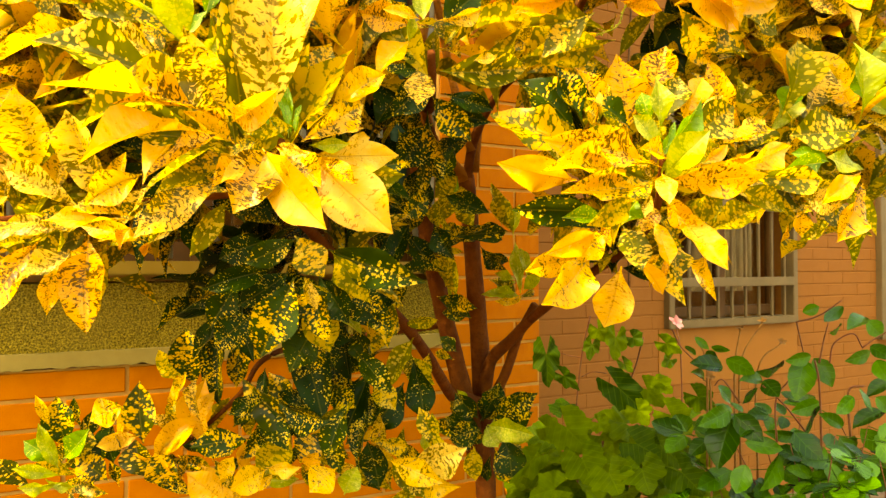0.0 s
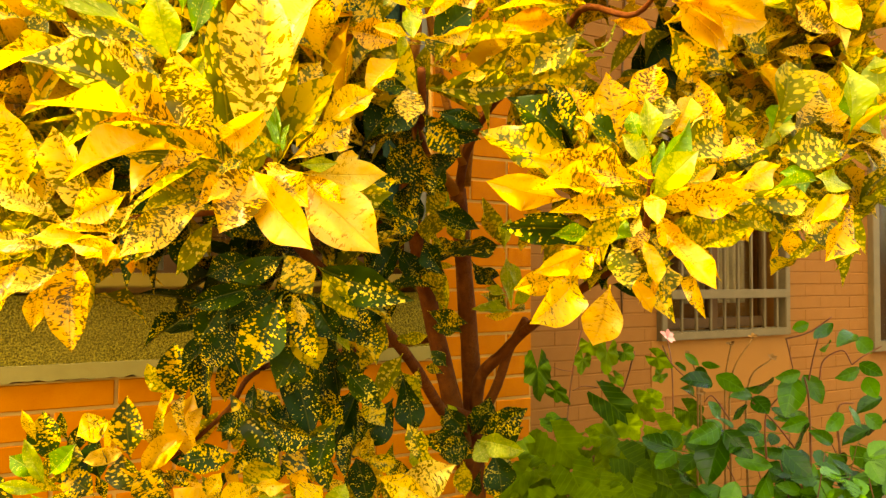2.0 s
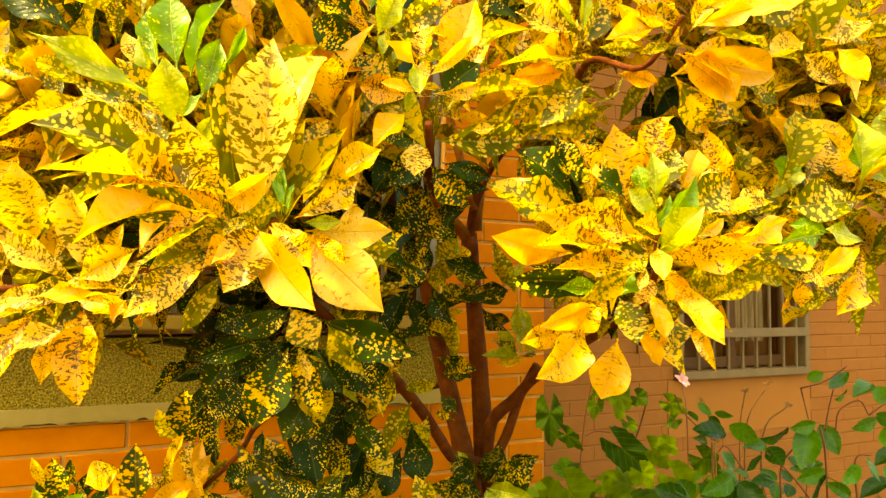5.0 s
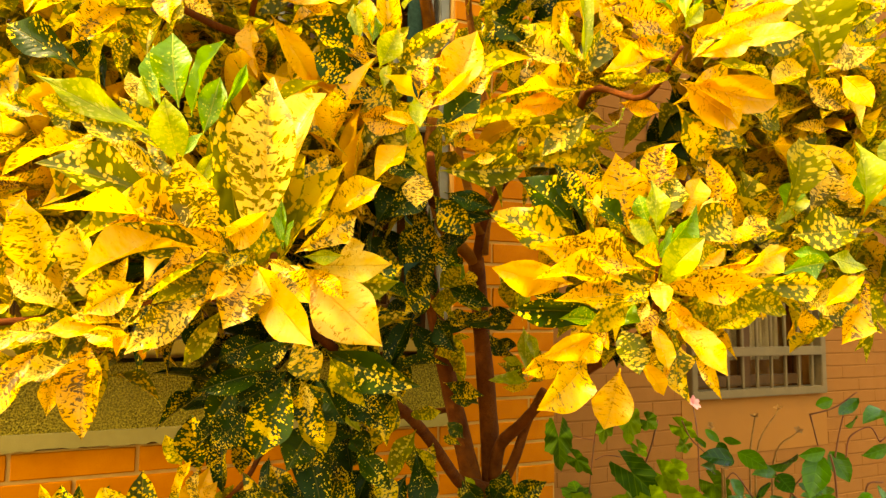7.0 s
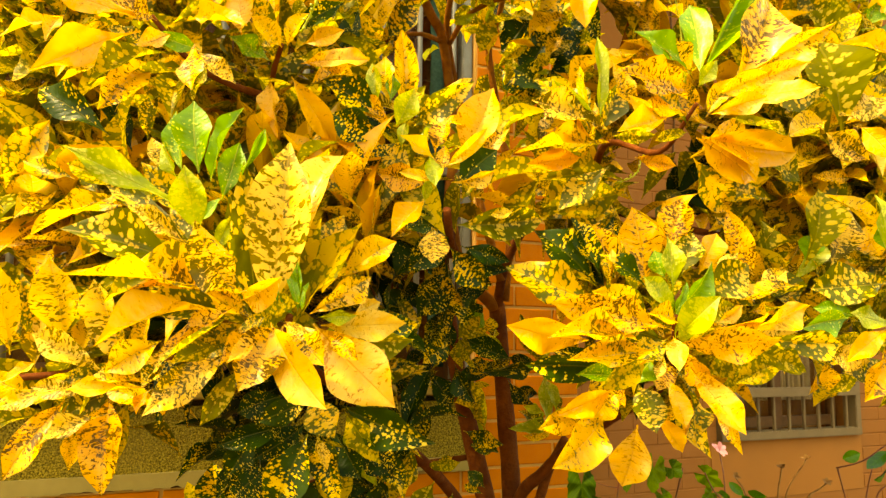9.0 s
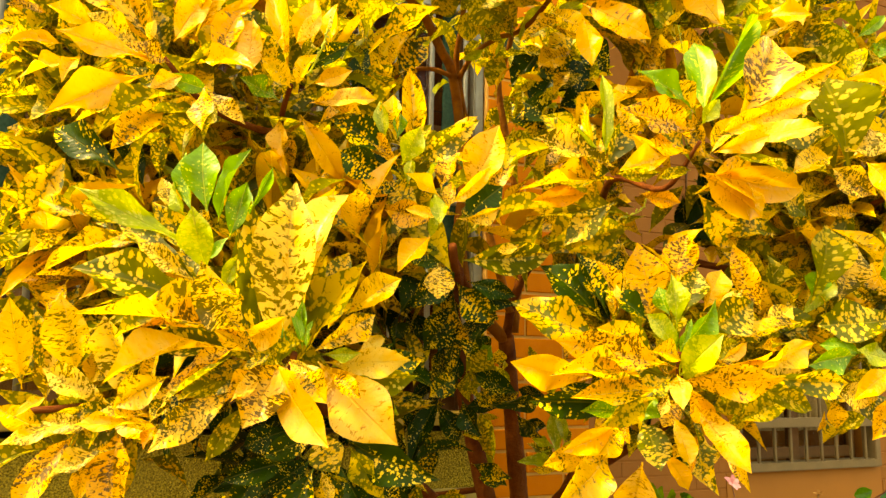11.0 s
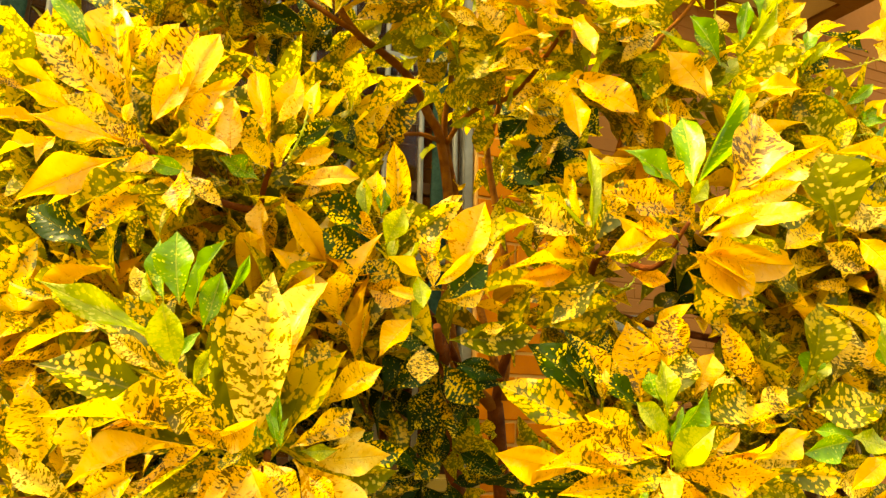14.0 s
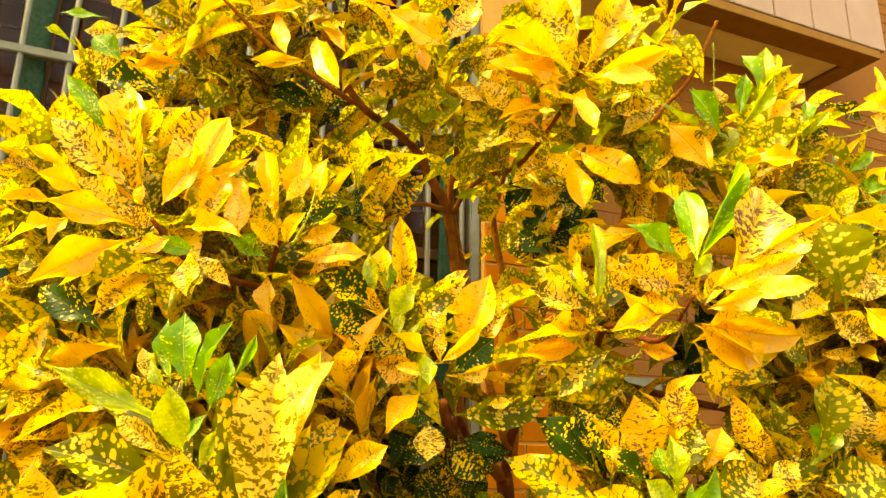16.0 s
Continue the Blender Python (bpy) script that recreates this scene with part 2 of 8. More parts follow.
GREY_METAL = plain_material("grey_frame_metal", (0.130, 0.084, 0.034), (0.10, 0.066, 0.026), 12, 0.5, 0.2)
WHITE_METAL = plain_material("galvanised_bar", (0.15, 0.135, 0.095), (0.10, 0.09, 0.06), 18, 0.35, 0.3)
DARK_FRAME = plain_material("dark_brown_frame", (0.090, 0.038, 0.009), (0.06, 0.025, 0.006), 15, 0.65)
NET = plain_material("green_net", (0.010, 0.030, 0.014), (0.022, 0.055, 0.030), 90, 0.8, bump=1.0)
CURTAIN = plain_material("curtain_cloth", (0.30, 0.25, 0.15), (0.22, 0.18, 0.10), 6, 0.9)
ROOM = plain_material("room_wall", (0.22, 0.095, 0.022), (0.16, 0.068, 0.015), 3, 0.9)
SOFFIT = plain_material("soffit_board", (0.60, 0.48, 0.22), (0.50, 0.38, 0.16), 5, 0.8)
FASCIA = plain_material("fascia_tile", (0.315, 0.205, 0.15), (0.28, 0.18, 0.13), 6, 0.7)
EDGE = brick_material("canopy_edge", (0.21, 0.10, 0.024), (0.24, 0.115, 0.03), (0.18, 0.08, 0.018))
SOIL = plain_material("soil", (0.07, 0.045, 0.025), (0.12, 0.08, 0.045), 8, 0.95, bump=1.0)
BARK = bark_material("bark", (0.060, 0.014, 0.003), (0.125, 0.034, 0.006), (0.036, 0.010, 0.003))
# Lighter copy of the bark for upper limbs, their sunlight put into the colour.
BARK_LIT = bark_material("bark_lit", (0.13, 0.040, 0.006), (0.24, 0.085, 0.012), (0.07, 0.022, 0.005))
GLASS = glass_material()
VINE = green_material("vine_leaf", (0.018, 0.055, 0.002), (0.135, 0.205, 0.005), 0.55, 0.35)
ROSE = green_material("rose_leaf", (0.006, 0.034, 0.001), (0.055, 0.165, 0.006), 0.26, 0.22, sheen=0.16)
REDSTEM = plain_material("rose_stem", (0.12, 0.030, 0.012), (0.09, 0.040, 0.012), 40, 0.6)
PINK = plain_material("pink_petal", (0.55, 0.16, 0.16), (0.62, 0.30, 0.26), 60, 0.6)
DRY = plain_material("dry_flower", (0.14, 0.06, 0.014), (0.22, 0.11, 0.03), 60, 0.8)


# ---- builders ----
def mesh_of(name, verts, faces, mats, smooth=False, uvs=None, slots=None):
    me = bpy.data.meshes.new(name)
    me.from_pydata(verts, [], faces)
    for m in mats:
        me.materials.append(m)
    if smooth:
        me.shade_smooth()
    if uvs is not None:
        lay = me.uv_layers.new(name="UVMap")
        idx = np.empty(len(me.loops), dtype=np.int32)
        me.loops.foreach_get("vertex_index", idx)
        lay.data.foreach_set("uv", np.asarray(uvs, dtype=np.float32)[idx].ravel())
    if slots is not None:
        me.polygons.foreach_set("material_index", slots)
    me.update()
    return me


def part(name, me, parent=None, label="", m=None):
    ob = new(name, me)
    if parent is not None:
        ob.parent = parent
    if m is not None:
        ob.matrix_basis = m
    return tagged(ob, label)


def boxes_mesh(name, boxes, mat, bevel=0.0):
    """One mesh of axis-aligned boxes (x0, x1, y0, y1, z0, z1)."""
    bm = bmesh.new()
    for x0, x1, y0, y1, z0, z1 in boxes:
        m = Matrix.Translation(((x0 + x1) / 2, (y0 + y1) / 2, (z0 + z1) / 2)) @ Matrix.Diagonal((x1 - x0, y1 - y0, z1 - z0, 1))
        bmesh.ops.create_cube(bm, size=1, matrix=m)
    if bevel:
        bmesh.ops.bevel(bm, geom=bm.edges[:], offset=bevel, segments=2, affect="EDGES")
    me = bpy.data.meshes.new(name)
    bm.to_mesh(me)
    bm.free()
    me.materials.append(mat)
    return me


def tube_mesh(name, pts, r0, r1, mat, sides=8, knots=0.0, seed=0, steps=6):
    """A tapered, slightly knotty tube along a smooth curve through pts."""
    rnd = random.Random(seed)
    P = [Vector(p) for p in pts]
    P = [P[0] * 2 - P[1]] + P + [P[-1] * 2 - P[-2]]
    line = []
    for i in range(1, len(P) - 2):
        a, b, c, d = P[i - 1:i + 3]
        for k in range(steps):
            t = k / steps
            line.append(0.5 * (2 * b + (c - a) * t + (2 * a - 5 * b + 4 * c - d) * t * t + (3 * b - a - 3 * c + d) * t ** 3))
    line.append(P[-2])
    verts, faces = [], []
    for i, p in enumerate(line):
        d = (line[min(i + 1, len(line) - 1)] - line[max(i - 1, 0)]).normalized()
        s = d.cross(Vector((0.3, 0.9, 0.2))).normalized()
        u = d.cross(s)
        r = (r0 + (r1 - r0) * i / (len(line) - 1)) * (1 + knots * rnd.uniform(-1, 1))
        for k in range(sides):
            a = 2 * math.pi * k / sides
            verts.append(p + (s * math.cos(a) + u * math.sin(a)) * r)
    for i in range(len(line) - 1):
        for k in range(sides):
            k2 = (k + 1) % sides
            faces.append((i * sides + k, i * sides + k2, (i + 1) * sides + k2, (i + 1) * sides + k))
    faces.append(tuple(range(sides))[::-1])
    faces.append(tuple(range(len(verts) - sides, len(verts))))
    return mesh_of(name, verts, faces, [mat], True)


# ---- the house ----
WALL = pose(0.355, 2.83, 0, 0, 0, 30)          # at the outer corner: x along the wall, y into it
PITCH, LONG, JOINT = 0.077, 0.310, 0.010
SILL_Z, WIN_R, WIN_L, WIN_TOP = 1.373, -0.42, -3.4, 3.45
BACK = 0.84                                     # set-back of the wall beyond the corner


def structure(name, me, label, m=WALL):
    ob = new(name, me)
    ob.matrix_world = m
    return tagged(ob, label, "wall", kind="structure")


wall_front = structure("wall_front", boxes_mesh("wall_front", [
    (WIN_L - 3, -0.002, 0.012, 0.24, 0, 1.128), (WIN_R, -0.002, 0.012, 0.24, 1.128, 6.2),
    (WIN_L - 3, WIN_L, 0.012, 0.24, 1.128, 6.2), (WIN_L, WIN_R, 0.012, 0.24, WIN_TOP, 6.2),
    (-0.24, -0.002, 0.24, BACK + 0.2, 0, 6.2)], MORTAR), "orange brick house wall with pale brown mortar joints")
stucco = structure("wall_stucco_panel", boxes_mesh("stucco", [(WIN_L, WIN_R, 0.004, 0.24, 1.150, 1.352)], STUCCO), "grey pebble-dash panel below a window")
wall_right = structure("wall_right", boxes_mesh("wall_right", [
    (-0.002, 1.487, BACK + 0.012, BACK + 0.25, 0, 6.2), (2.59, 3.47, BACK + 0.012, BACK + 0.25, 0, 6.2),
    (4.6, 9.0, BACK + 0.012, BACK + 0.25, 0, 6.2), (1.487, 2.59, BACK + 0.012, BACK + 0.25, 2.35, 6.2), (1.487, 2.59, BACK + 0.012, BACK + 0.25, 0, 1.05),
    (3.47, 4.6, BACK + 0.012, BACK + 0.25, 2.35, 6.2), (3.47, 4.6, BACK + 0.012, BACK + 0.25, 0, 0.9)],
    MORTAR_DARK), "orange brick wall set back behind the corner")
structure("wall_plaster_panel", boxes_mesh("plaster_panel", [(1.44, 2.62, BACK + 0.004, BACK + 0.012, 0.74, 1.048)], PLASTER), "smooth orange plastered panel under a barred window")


def ragged_strip():
    """The cement strip under the pebble-dash, with a broken lower edge."""
    n, verts, faces = 260, [], []
    for i in range(n + 1):
        x = WIN_L + (WIN_R - WIN_L) * i / n
        low = 1.128 + 0.011 * noise.noise(Vector((x * 9, 3, 0))) + 0.006 * noise.noise(Vector((x * 40, 1, 0)))
        top = 1.172 + 0.002 * noise.noise(Vector((x * 25, 7, 0)))
        for y, z in ((0.016, low), (-0.006, low + 0.003), (-0.006, top), (0.016, top + 0.002)):
            verts.append((x, y, z))
    for i in range(n):
        for k in range(3):
            faces.append((4 * i + k, 4 * i + 4 + k, 4 * i + 5 + k, 4 * i + 1 + k))
    return mesh_of("cement_strip", verts, faces, [CEMENT])


structure("trim_cement_strip", ragged_strip(), "rough cement strip with a broken lower edge")
structure("ground", boxes_mesh("ground", [(-400, 400, -400, 400, -0.3, 0)], SOIL), "dark bare garden soil", Matrix())

# window of the front wall: sill, dark frames, panes, room, and a barred grille
window_1 = tagged(new("window_1"), "dark brown framed window with a painted sill", "window", kind="structure")
window_1.matrix_world = WALL
part("window_sill", boxes_mesh("sill", [(WIN_L, WIN_R - 0.002, -0.035, 0.20, SILL_Z, 1.412)], SILL, 0.004), window_1, "ochre painted sill")
frames = []
for k in range(5):
    x = WIN_L + 0.02 + k * (WIN_R - WIN_L - 0.06) / 4
    frames.append((x - 0.02, x + 0.05, 0.12, 0.17, 1.413, WIN_TOP))
frames += [(WIN_L, WIN_R, 0.125, 0.165, 1.413, 1.47), (WIN_L, WIN_R, 0.125, 0.165, WIN_TOP - 0.06, WIN_TOP), (WIN_L, WIN_R, 0.125, 0.165, 2.38, 2.42)]
part("window_frame", boxes_mesh("frame", frames, DARK_FRAME), window_1)
for k in range(4):
    x = WIN_L + 0.06 + k * (WIN_R - WIN_L - 0.06) / 4
    pane = part("pane", boxes_mesh("pane", [(x, x + 0.68, 0.140, 0.146, 1.46, WIN_TOP - 0.05)], GLASS), window_1)
    pane.visible_shadow = False
lattice = []
for k in range(38):
    x = WIN_L + 0.08 * k
    lattice.append((x, x + 0.006, 0.152, 0.158, 1.42, WIN_TOP - 0.03))
for k in range(26):
    z = 1.44 + 0.08 * k
    lattice.append((WIN_L, WIN_R, 0.150, 0.156, z, z + 0.005))
part("screen_lattice", boxes_mesh("lattice", lattice, DARK_FRAME), window_1, "fine brown screen lattice")
structure("room_front", boxes_mesh("room_front", [(WIN_L - 0.3, WIN_R + 0.15, 1.3, 1.4, 0, 4), (WIN_L - 0.4, WIN_L - 0.3, 0.24, 1.4, 0, 4), (WIN_R + 0.15, WIN_R + 0.178, 0.24, 1.3, 0, 4),
                                              (WIN_L - 0.3, WIN_R + 0.15, 0.24, 1.3, 3.9, 4), (WIN_L - 0.3, WIN_R + 0.15, 0.24, 1.3, 0, 0.1)], ROOM), "dim room behind the window")

grille = tagged(new("window_grille"), "pale galvanised security grille in front of a dark window", "grille")
grille.matrix_world = WALL
BAR = tube_mesh("bar", [(0, 0, 1.42), (0, 0, 2.4), (0, 0, 3.44)], 0.010, 0.010, WHITE_METAL, 10, steps=2)
for k in range(23):
    part("bar", BAR, grille, m=Matrix.Translation((-0.489 - 0.1325 * k, 0.05, 0)))
RAIL = boxes_mesh("rail", [(WIN_L, WIN_R, 0.036, 0.064, -0.014, 0.014)], WHITE_METAL, 0.003)
for z in (2.13, 2.84, 3.42):
    part("rail", RAIL, grille, m=Matrix.Translation((0, 0, z)))
part("end_post", boxes_mesh("end_post", [(-0.462, -0.424, 0.03, 0.075, 1.413, 3.44)], WHITE_METAL, 0.004), grille)


def net_roll(x, r, seed):
    """A hanging, rolled-up shade net: a crumpled upright roll."""
    rnd, verts, faces = random.Random(seed), [], []
    rows, sides = 70, 14
    for i in range(rows + 1):
        z = 1.46 + 1.95 * i / rows
        for k in range(sides):
            a = 2 * math.pi * k / sides
            rr = r * (1 + 0.16 * noise.noise(Vector((3 * math.cos(a), z * 14, 3 * math.sin(a) + seed))) + 0.08 * rnd.uniform(-1, 1))
            verts.append((x + 1.25 * rr * math.cos(a), 0.095 + 0.5 * rr * math.sin(a), z))
    for i in range(rows):
        for k in range(sides):
            k2 = (k + 1) % sides
            faces.append((i * sides + k, i * sides + k2, (i + 1) * sides + k2, (i + 1) * sides + k))
    faces += [tuple(range(sides))[::-1], tuple(range(rows * sides, (rows + 1) * sides))]
    ob = new("shade_net", mesh_of("shade_net", verts, faces, [NET], True))
    ob.matrix_world = WALL
    return tagged(ob, "dark green shade net rolled up behind grille bars", "net")


net_roll(-1.915, 0.030, 1)
net_roll(-0.530, 0.024, 2)

# barred window of the wall beyond the corner
window_2 = tagged(new("window_2"), "grey-brown barred window with pale curtains inside", "window", kind="structure")
window_2.matrix_world = WALL @ Matrix.Translation((0, BACK, 0))
X0, X1, Z0, Z1 = 1.487, 2.590, 1.05, 2.35
part("window_frame", boxes_mesh("frame", [(X0, X0 + 0.045, -0.03, 0.06, Z0, Z1), (X1 - 0.045, X1, -0.03, 0.06, Z0, Z1), (X0, X1, -0.032, 0.062, Z0, Z0 + 0.045), (X0, X1, -0.052, 0.062, Z1 - 0.05, Z1)], GREY_METAL, 0.004), window_2)
part("window_frame", boxes_mesh("inner_frame", [(X0 + 0.055, X1 - 0.05, 0.10, 0.14, Z0 + 0.05, Z0 + 0.11), (X0 + 0.055, X0 + 0.10, 0.10, 0.14, Z0, Z1), (2.02, 2.08, 0.095, 0.145, Z0, Z1), (X1 - 0.1, X1 - 0.05, 0.10, 0.14, Z0, Z1)], DARK_FRAME, 0.003), window_2)
for x0, x1 in ((X0 + 0.1, 2.02), (2.08, X1 - 0.1)):
    part("pane", boxes_mesh("pane", [(x0, x1, 0.118, 0.123, Z0 + 0.11, Z1)], GLASS), window_2).visible_shadow = False
WBAR = boxes_mesh("bar", [(-0.0085, 0.0085, -0.024, -0.008, Z0 + 0.045, Z1 - 0.045)], GREY_METAL, 0.003)
for k in range(8):
    part("bar", WBAR, window_2, m=Matrix.Translation((X0 + 0.165 + 0.1175 * k, 0, 0)))
for z in (1.305, 1.75):
    part("cross_bar", boxes_mesh("cross_bar", [(X0 + 0.055, X1 - 0.05, -0.045, -0.020, z - 0.026, z + 0.026)], GREY_METAL, 0.004), window_2)


def curtain(x0, x1, y, z0, z1, seed):
    n, verts, faces = 60, [], []
    for i in range(n + 1):
        x = x0 + (x1 - x0) * i / n
        d = 0.03 * math.sin(i * 0.75 + seed) + 0.012 * math.sin(i * 1.9)
        verts += [(x, y + d, z0), (x, y + d * 0.6, z1)]
    for i in range(n):
        faces.append((2 * i, 2 * i + 2, 2 * i + 3, 2 * i + 1))
    ob = new("curtain", mesh_of("curtain", verts, faces, [CURTAIN], True))
    ob.matrix_world = WALL
    return tagged(ob, "pale grey-beige curtain hanging behind the barred window", "curtain")


curtain(1.95, 2.50, BACK + 0.24, 1.24, 2.35, 1)
curtain(1.50, 1.66, BACK + 0.24, 1.24, 2.35, 2)
structure("room_right", boxes_mesh("room_right", [(1.2, 5.0, 2.6, 2.7, 0, 3), (1.1, 1.2, BACK + 0.25, 2.7, 0, 3), (5.0, 5.1, BACK + 0.25, 2.7, 0, 3), (1.2, 5.0, BACK + 0.25, 2.6, 2.9, 3), (1.2, 5.0, BACK + 0.25, 2.6, 0, 0.1)], ROOM), "dim room behind the barred window")

window_3 = tagged(new("window_3"), "pale metal framed window further along the wall", "window", kind="structure")
window_3.matrix_world = WALL @ Matrix.Translation((0, BACK, 0))
part("window_frame", boxes_mesh("frame", [(3.47, 3.55, -0.03, 0.05, 0.9, 2.35), (4.52, 4.6, -0.03, 0.05, 0.9, 2.35), (3.47, 4.6, -0.032, 0.052, 0.9, 0.97), (3.47, 4.6, -0.032, 0.052, 2.28, 2.35)], GREY_METAL, 0.004), window_3)
part("pane", boxes_mesh("pane", [(3.55, 4.52, 0.0, 0.006, 0.97, 2.28)], GLASS), window_3).visible_shadow = False

# canopy over the barred window
canopy = tagged(new("canopy"), "tiled concrete canopy with a pale soffit over the window", "canopy")
canopy.matrix_world = WALL
part("slab", boxes_mesh("slab", [(-0.2, 2.44, 0.42, BACK + 0.012, 4.10, 4.62)], FASCIA, 0.003), canopy)
part("edge_beam", boxes_mesh("edge_beam", [(-0.2, 2.46, 0.39, 0.56, 4.065, 4.12), (2.32, 2.46, 0.56, BACK, 4.065, 4.12)], EDGE, 0.003), canopy, "brown brick edge of the canopy")
part("soffit", boxes_mesh("soffit", [(-0.2, 2.32, 0.56, BACK, 4.085, 4.11)], SOFFIT), canopy, "pale yellowish soffit board")
for k in range(9):
    part("fascia_tile", boxes_mesh("fascia_tile", [(-0.2 + 0.302 * k, 0.095 + 0.302 * k, 0.386, 0.42, 4.125, 4.60)], FASCIA, 0.004), canopy)
cable = tagged(new("cable", tube_mesh("cable", [(1.21, BACK - 0.01, 1.2), (1.20, BACK - 0.012, 2.2), (1.24, BACK - 0.01, 3.0), (1.20, BACK - 0.01, 4.08)], 0.006, 0.006, DARK_FRAME, 6)), "thin dark cable running up the brick wall", "cable")
cable.matrix_world = WALL
ledge = tagged(new("wall_ledge", boxes_mesh("ledge", [(0.66, 0.92, BACK - 0.12, BACK + 0.012, 2.02, 2.10)], WHITE_METAL, 0.006)), "small pale grey metal ledge on the brick wall", "ledge")
ledge.matrix_world = WALL

# ---- croton shrub ----
shrub = tagged(new("croton_shrub"), "tall croton shrub with gold and green speckled leaves", "shrub")
shrub.location = (0.11, 2.12, 0)
bpy.context.view_layer.update()
INV = Matrix.Translation((-0.11, -2.12, 0))


def leaf_shape(seed, rows=15, cols=6):
    """A leaf of length 1 along y and width 1 along x, tip pointed, edges waved. Returns verts, faces, uvs."""
    rnd = random.Random(seed)
    bow, fold, wave, phase, twist = rnd.uniform(-0.03, 0.13), rnd.uniform(0.08, 0.50), rnd.uniform(0.045, 0.12) * (1.0 if rows > 10 else 0.6), rnd.uniform(0, 6), rnd.uniform(-0.5, 0.5)
    belly, sway = rnd.uniform(0.92, 1.28), rnd.uniform(-0.06, 0.06)
    V, Fc, U = [], [], []
    for i in range(rows + 1):
        v = i / rows
        w = 0.5 * math.sin(math.pi * min(1.0, max(0.0, (v - 0.06) / 0.94)) ** belly) ** 0.92 if 0 < i < rows else 0.0
        w = w * (1 - 0.42 * max(0, v - 0.80) / 0.20) + (0.022 if i <= 1 else 0.0)
        for j in range(cols + 1):
            s = (j / cols - 0.5) * 2
            x = s * w * (1 + 0.05 * math.sin(11 * v + phase))
            z = 4 * bow * v * (1 - v) + fold * w * (math.sqrt(s * s + 0.06) - 0.24) * 0.9 + (wave * math.sin(9 * v + phase + 1.4 * s) + 0.25 * wave * math.sin(21 * v + 2 * phase - s)) * s * s * math.sin(math.pi * v)
            a = twist * (v - 0.3) * math.sin(math.pi * v)
            V.append((x * math.cos(a) + sway * math.sin(math.pi * v), v, z + x * math.sin(a) * 0.38))
            U.append((s * w * 0.062, v * 0.155))
    n = cols + 1
    for i in range(rows):
        for j in range(cols):
            Fc.append((i * n + j, i * n + j + 1, (i + 1) * n + j + 1, (i + 1) * n + j))
    return V, Fc, U


SHAPES = [leaf_shape(s) for s in range(12)]
LEAF_MESH = {}
count = [0]


def leaf_matrix(base, tip, width, roll):
    d = tip - base
    length = d.length
    d.normalize()
    n = Vector((0, -1, 0)) - d * (-d.y)
    n.normalize()
    n = Matrix.Rotation(radians(roll), 3, d) @ n
    x = d.cross(n)
    m = Matrix.Identity(4)
    m.col[0][:3], m.col[1][:3], m.col[2][:3], m.col[3][:3] = x * width, d * length, n * length, base
    return m


NEAR_KIND = {"gold": ("speck", "mix", "moss"), "speck": ("speck", "mix", "moss"), "mix": ("mix", "moss", "moss"), "amber": ("amber", "speck", "mix"), "lime": ("lime", "mix", "moss"), "canary": ("canary", "moss", "mix"), "straw": ("straw", "canary", "moss"), "fleck": ("speck", "mix", "moss"), "moss": ("moss", "mix", "lime"), "dark": ("dark", "pine", "dark"), "pine": ("pine", "dark", "moss"), "marble": ("marble", "pine", "marble")}


def join_leaf(shape, m, kind):
    V, Fc, U = shape
    o = len(FOLIAGE["verts"])
    FOLIAGE["verts"] += [m @ Vector(v) for v in V]
    FOLIAGE["uvs"] += U
    FOLIAGE["faces"] += [tuple(o + q for q in f) for f in Fc]
    FOLIAGE["slots"] += [KINDS.index(kind)] * len(Fc)


def leaf_under(kind, base, tip, roll, rnd):
    """A second leaf of the same rosette, lower down the twig and turned to one side."""
    d = tip - base
    back = Vector((rnd.uniform(-0.01, 0.01), rnd.uniform(0.015, 0.035), rnd.uniform(-0.03, -0.005)))
    d = Matrix.Rotation(rnd.choice((-1, 1)) * rnd.uniform(0.25, 0.55), 3, "Y") @ d * rnd.uniform(0.70, 0.95)
    d.y += rnd.uniform(0.0, 0.03)
    join_leaf(SHAPES[rnd.randrange(len(SHAPES))], leaf_matrix(base + back, base + back + d, d.length * rnd.uniform(0.32, 0.42), roll + rnd.uniform(-35, 35)), rnd.choice(NEAR_KIND[kind]))


def leaf(kind, bx, by, bz, tx, ty, tz, width, roll):
    """One leaf of the shrub, from its base to its tip."""
    if kind in NEAR_KIND and kind not in ("dark", "pine") and 1.42 < bz < 2.25 and not (bz < 1.62 and tz < bz - 0.04):
        leaf_under(kind, Vector((bx, by, bz)), Vector((tx, ty, tz)), roll, random.Random(count[0]))
    return blade(kind, bx, by, bz, tx, ty, tz, width, roll)


def blade(kind, bx, by, bz, tx, ty, tz, width, roll):
    """A single leaf, most often with a smaller one behind it."""
    rnd = random.Random(count[0] * 5 + 1)
    for _ in range(1 if kind in NEAR_KIND and rnd.random() < (0.7 if bz < 2.25 else 0.2) else 0):
        leaf_under(kind, Vector((bx, by + 0.03, bz)), Vector((tx, ty + 0.04, tz)), roll, rnd)
    k = count[0] % len(SHAPES)
    count[0] += 1
    if by > 1.52:
        join_leaf(SHAPES[k], leaf_matrix(Vector((bx, by, bz)), Vector((tx, ty, tz)), width, roll), kind)
        return None
    if (kind, k) not in LEAF_MESH:
        V, Fc, U = SHAPES[k]
        LEAF_MESH[kind, k] = mesh_of("leaf_" + kind, V, Fc, [LEAF_MAT[kind]], True, U)
    return part("leaf", LEAF_MESH[kind, k], shrub, m=INV @ leaf_matrix(Vector((bx, by, bz)), Vector((tx, ty, tz)), width, roll))


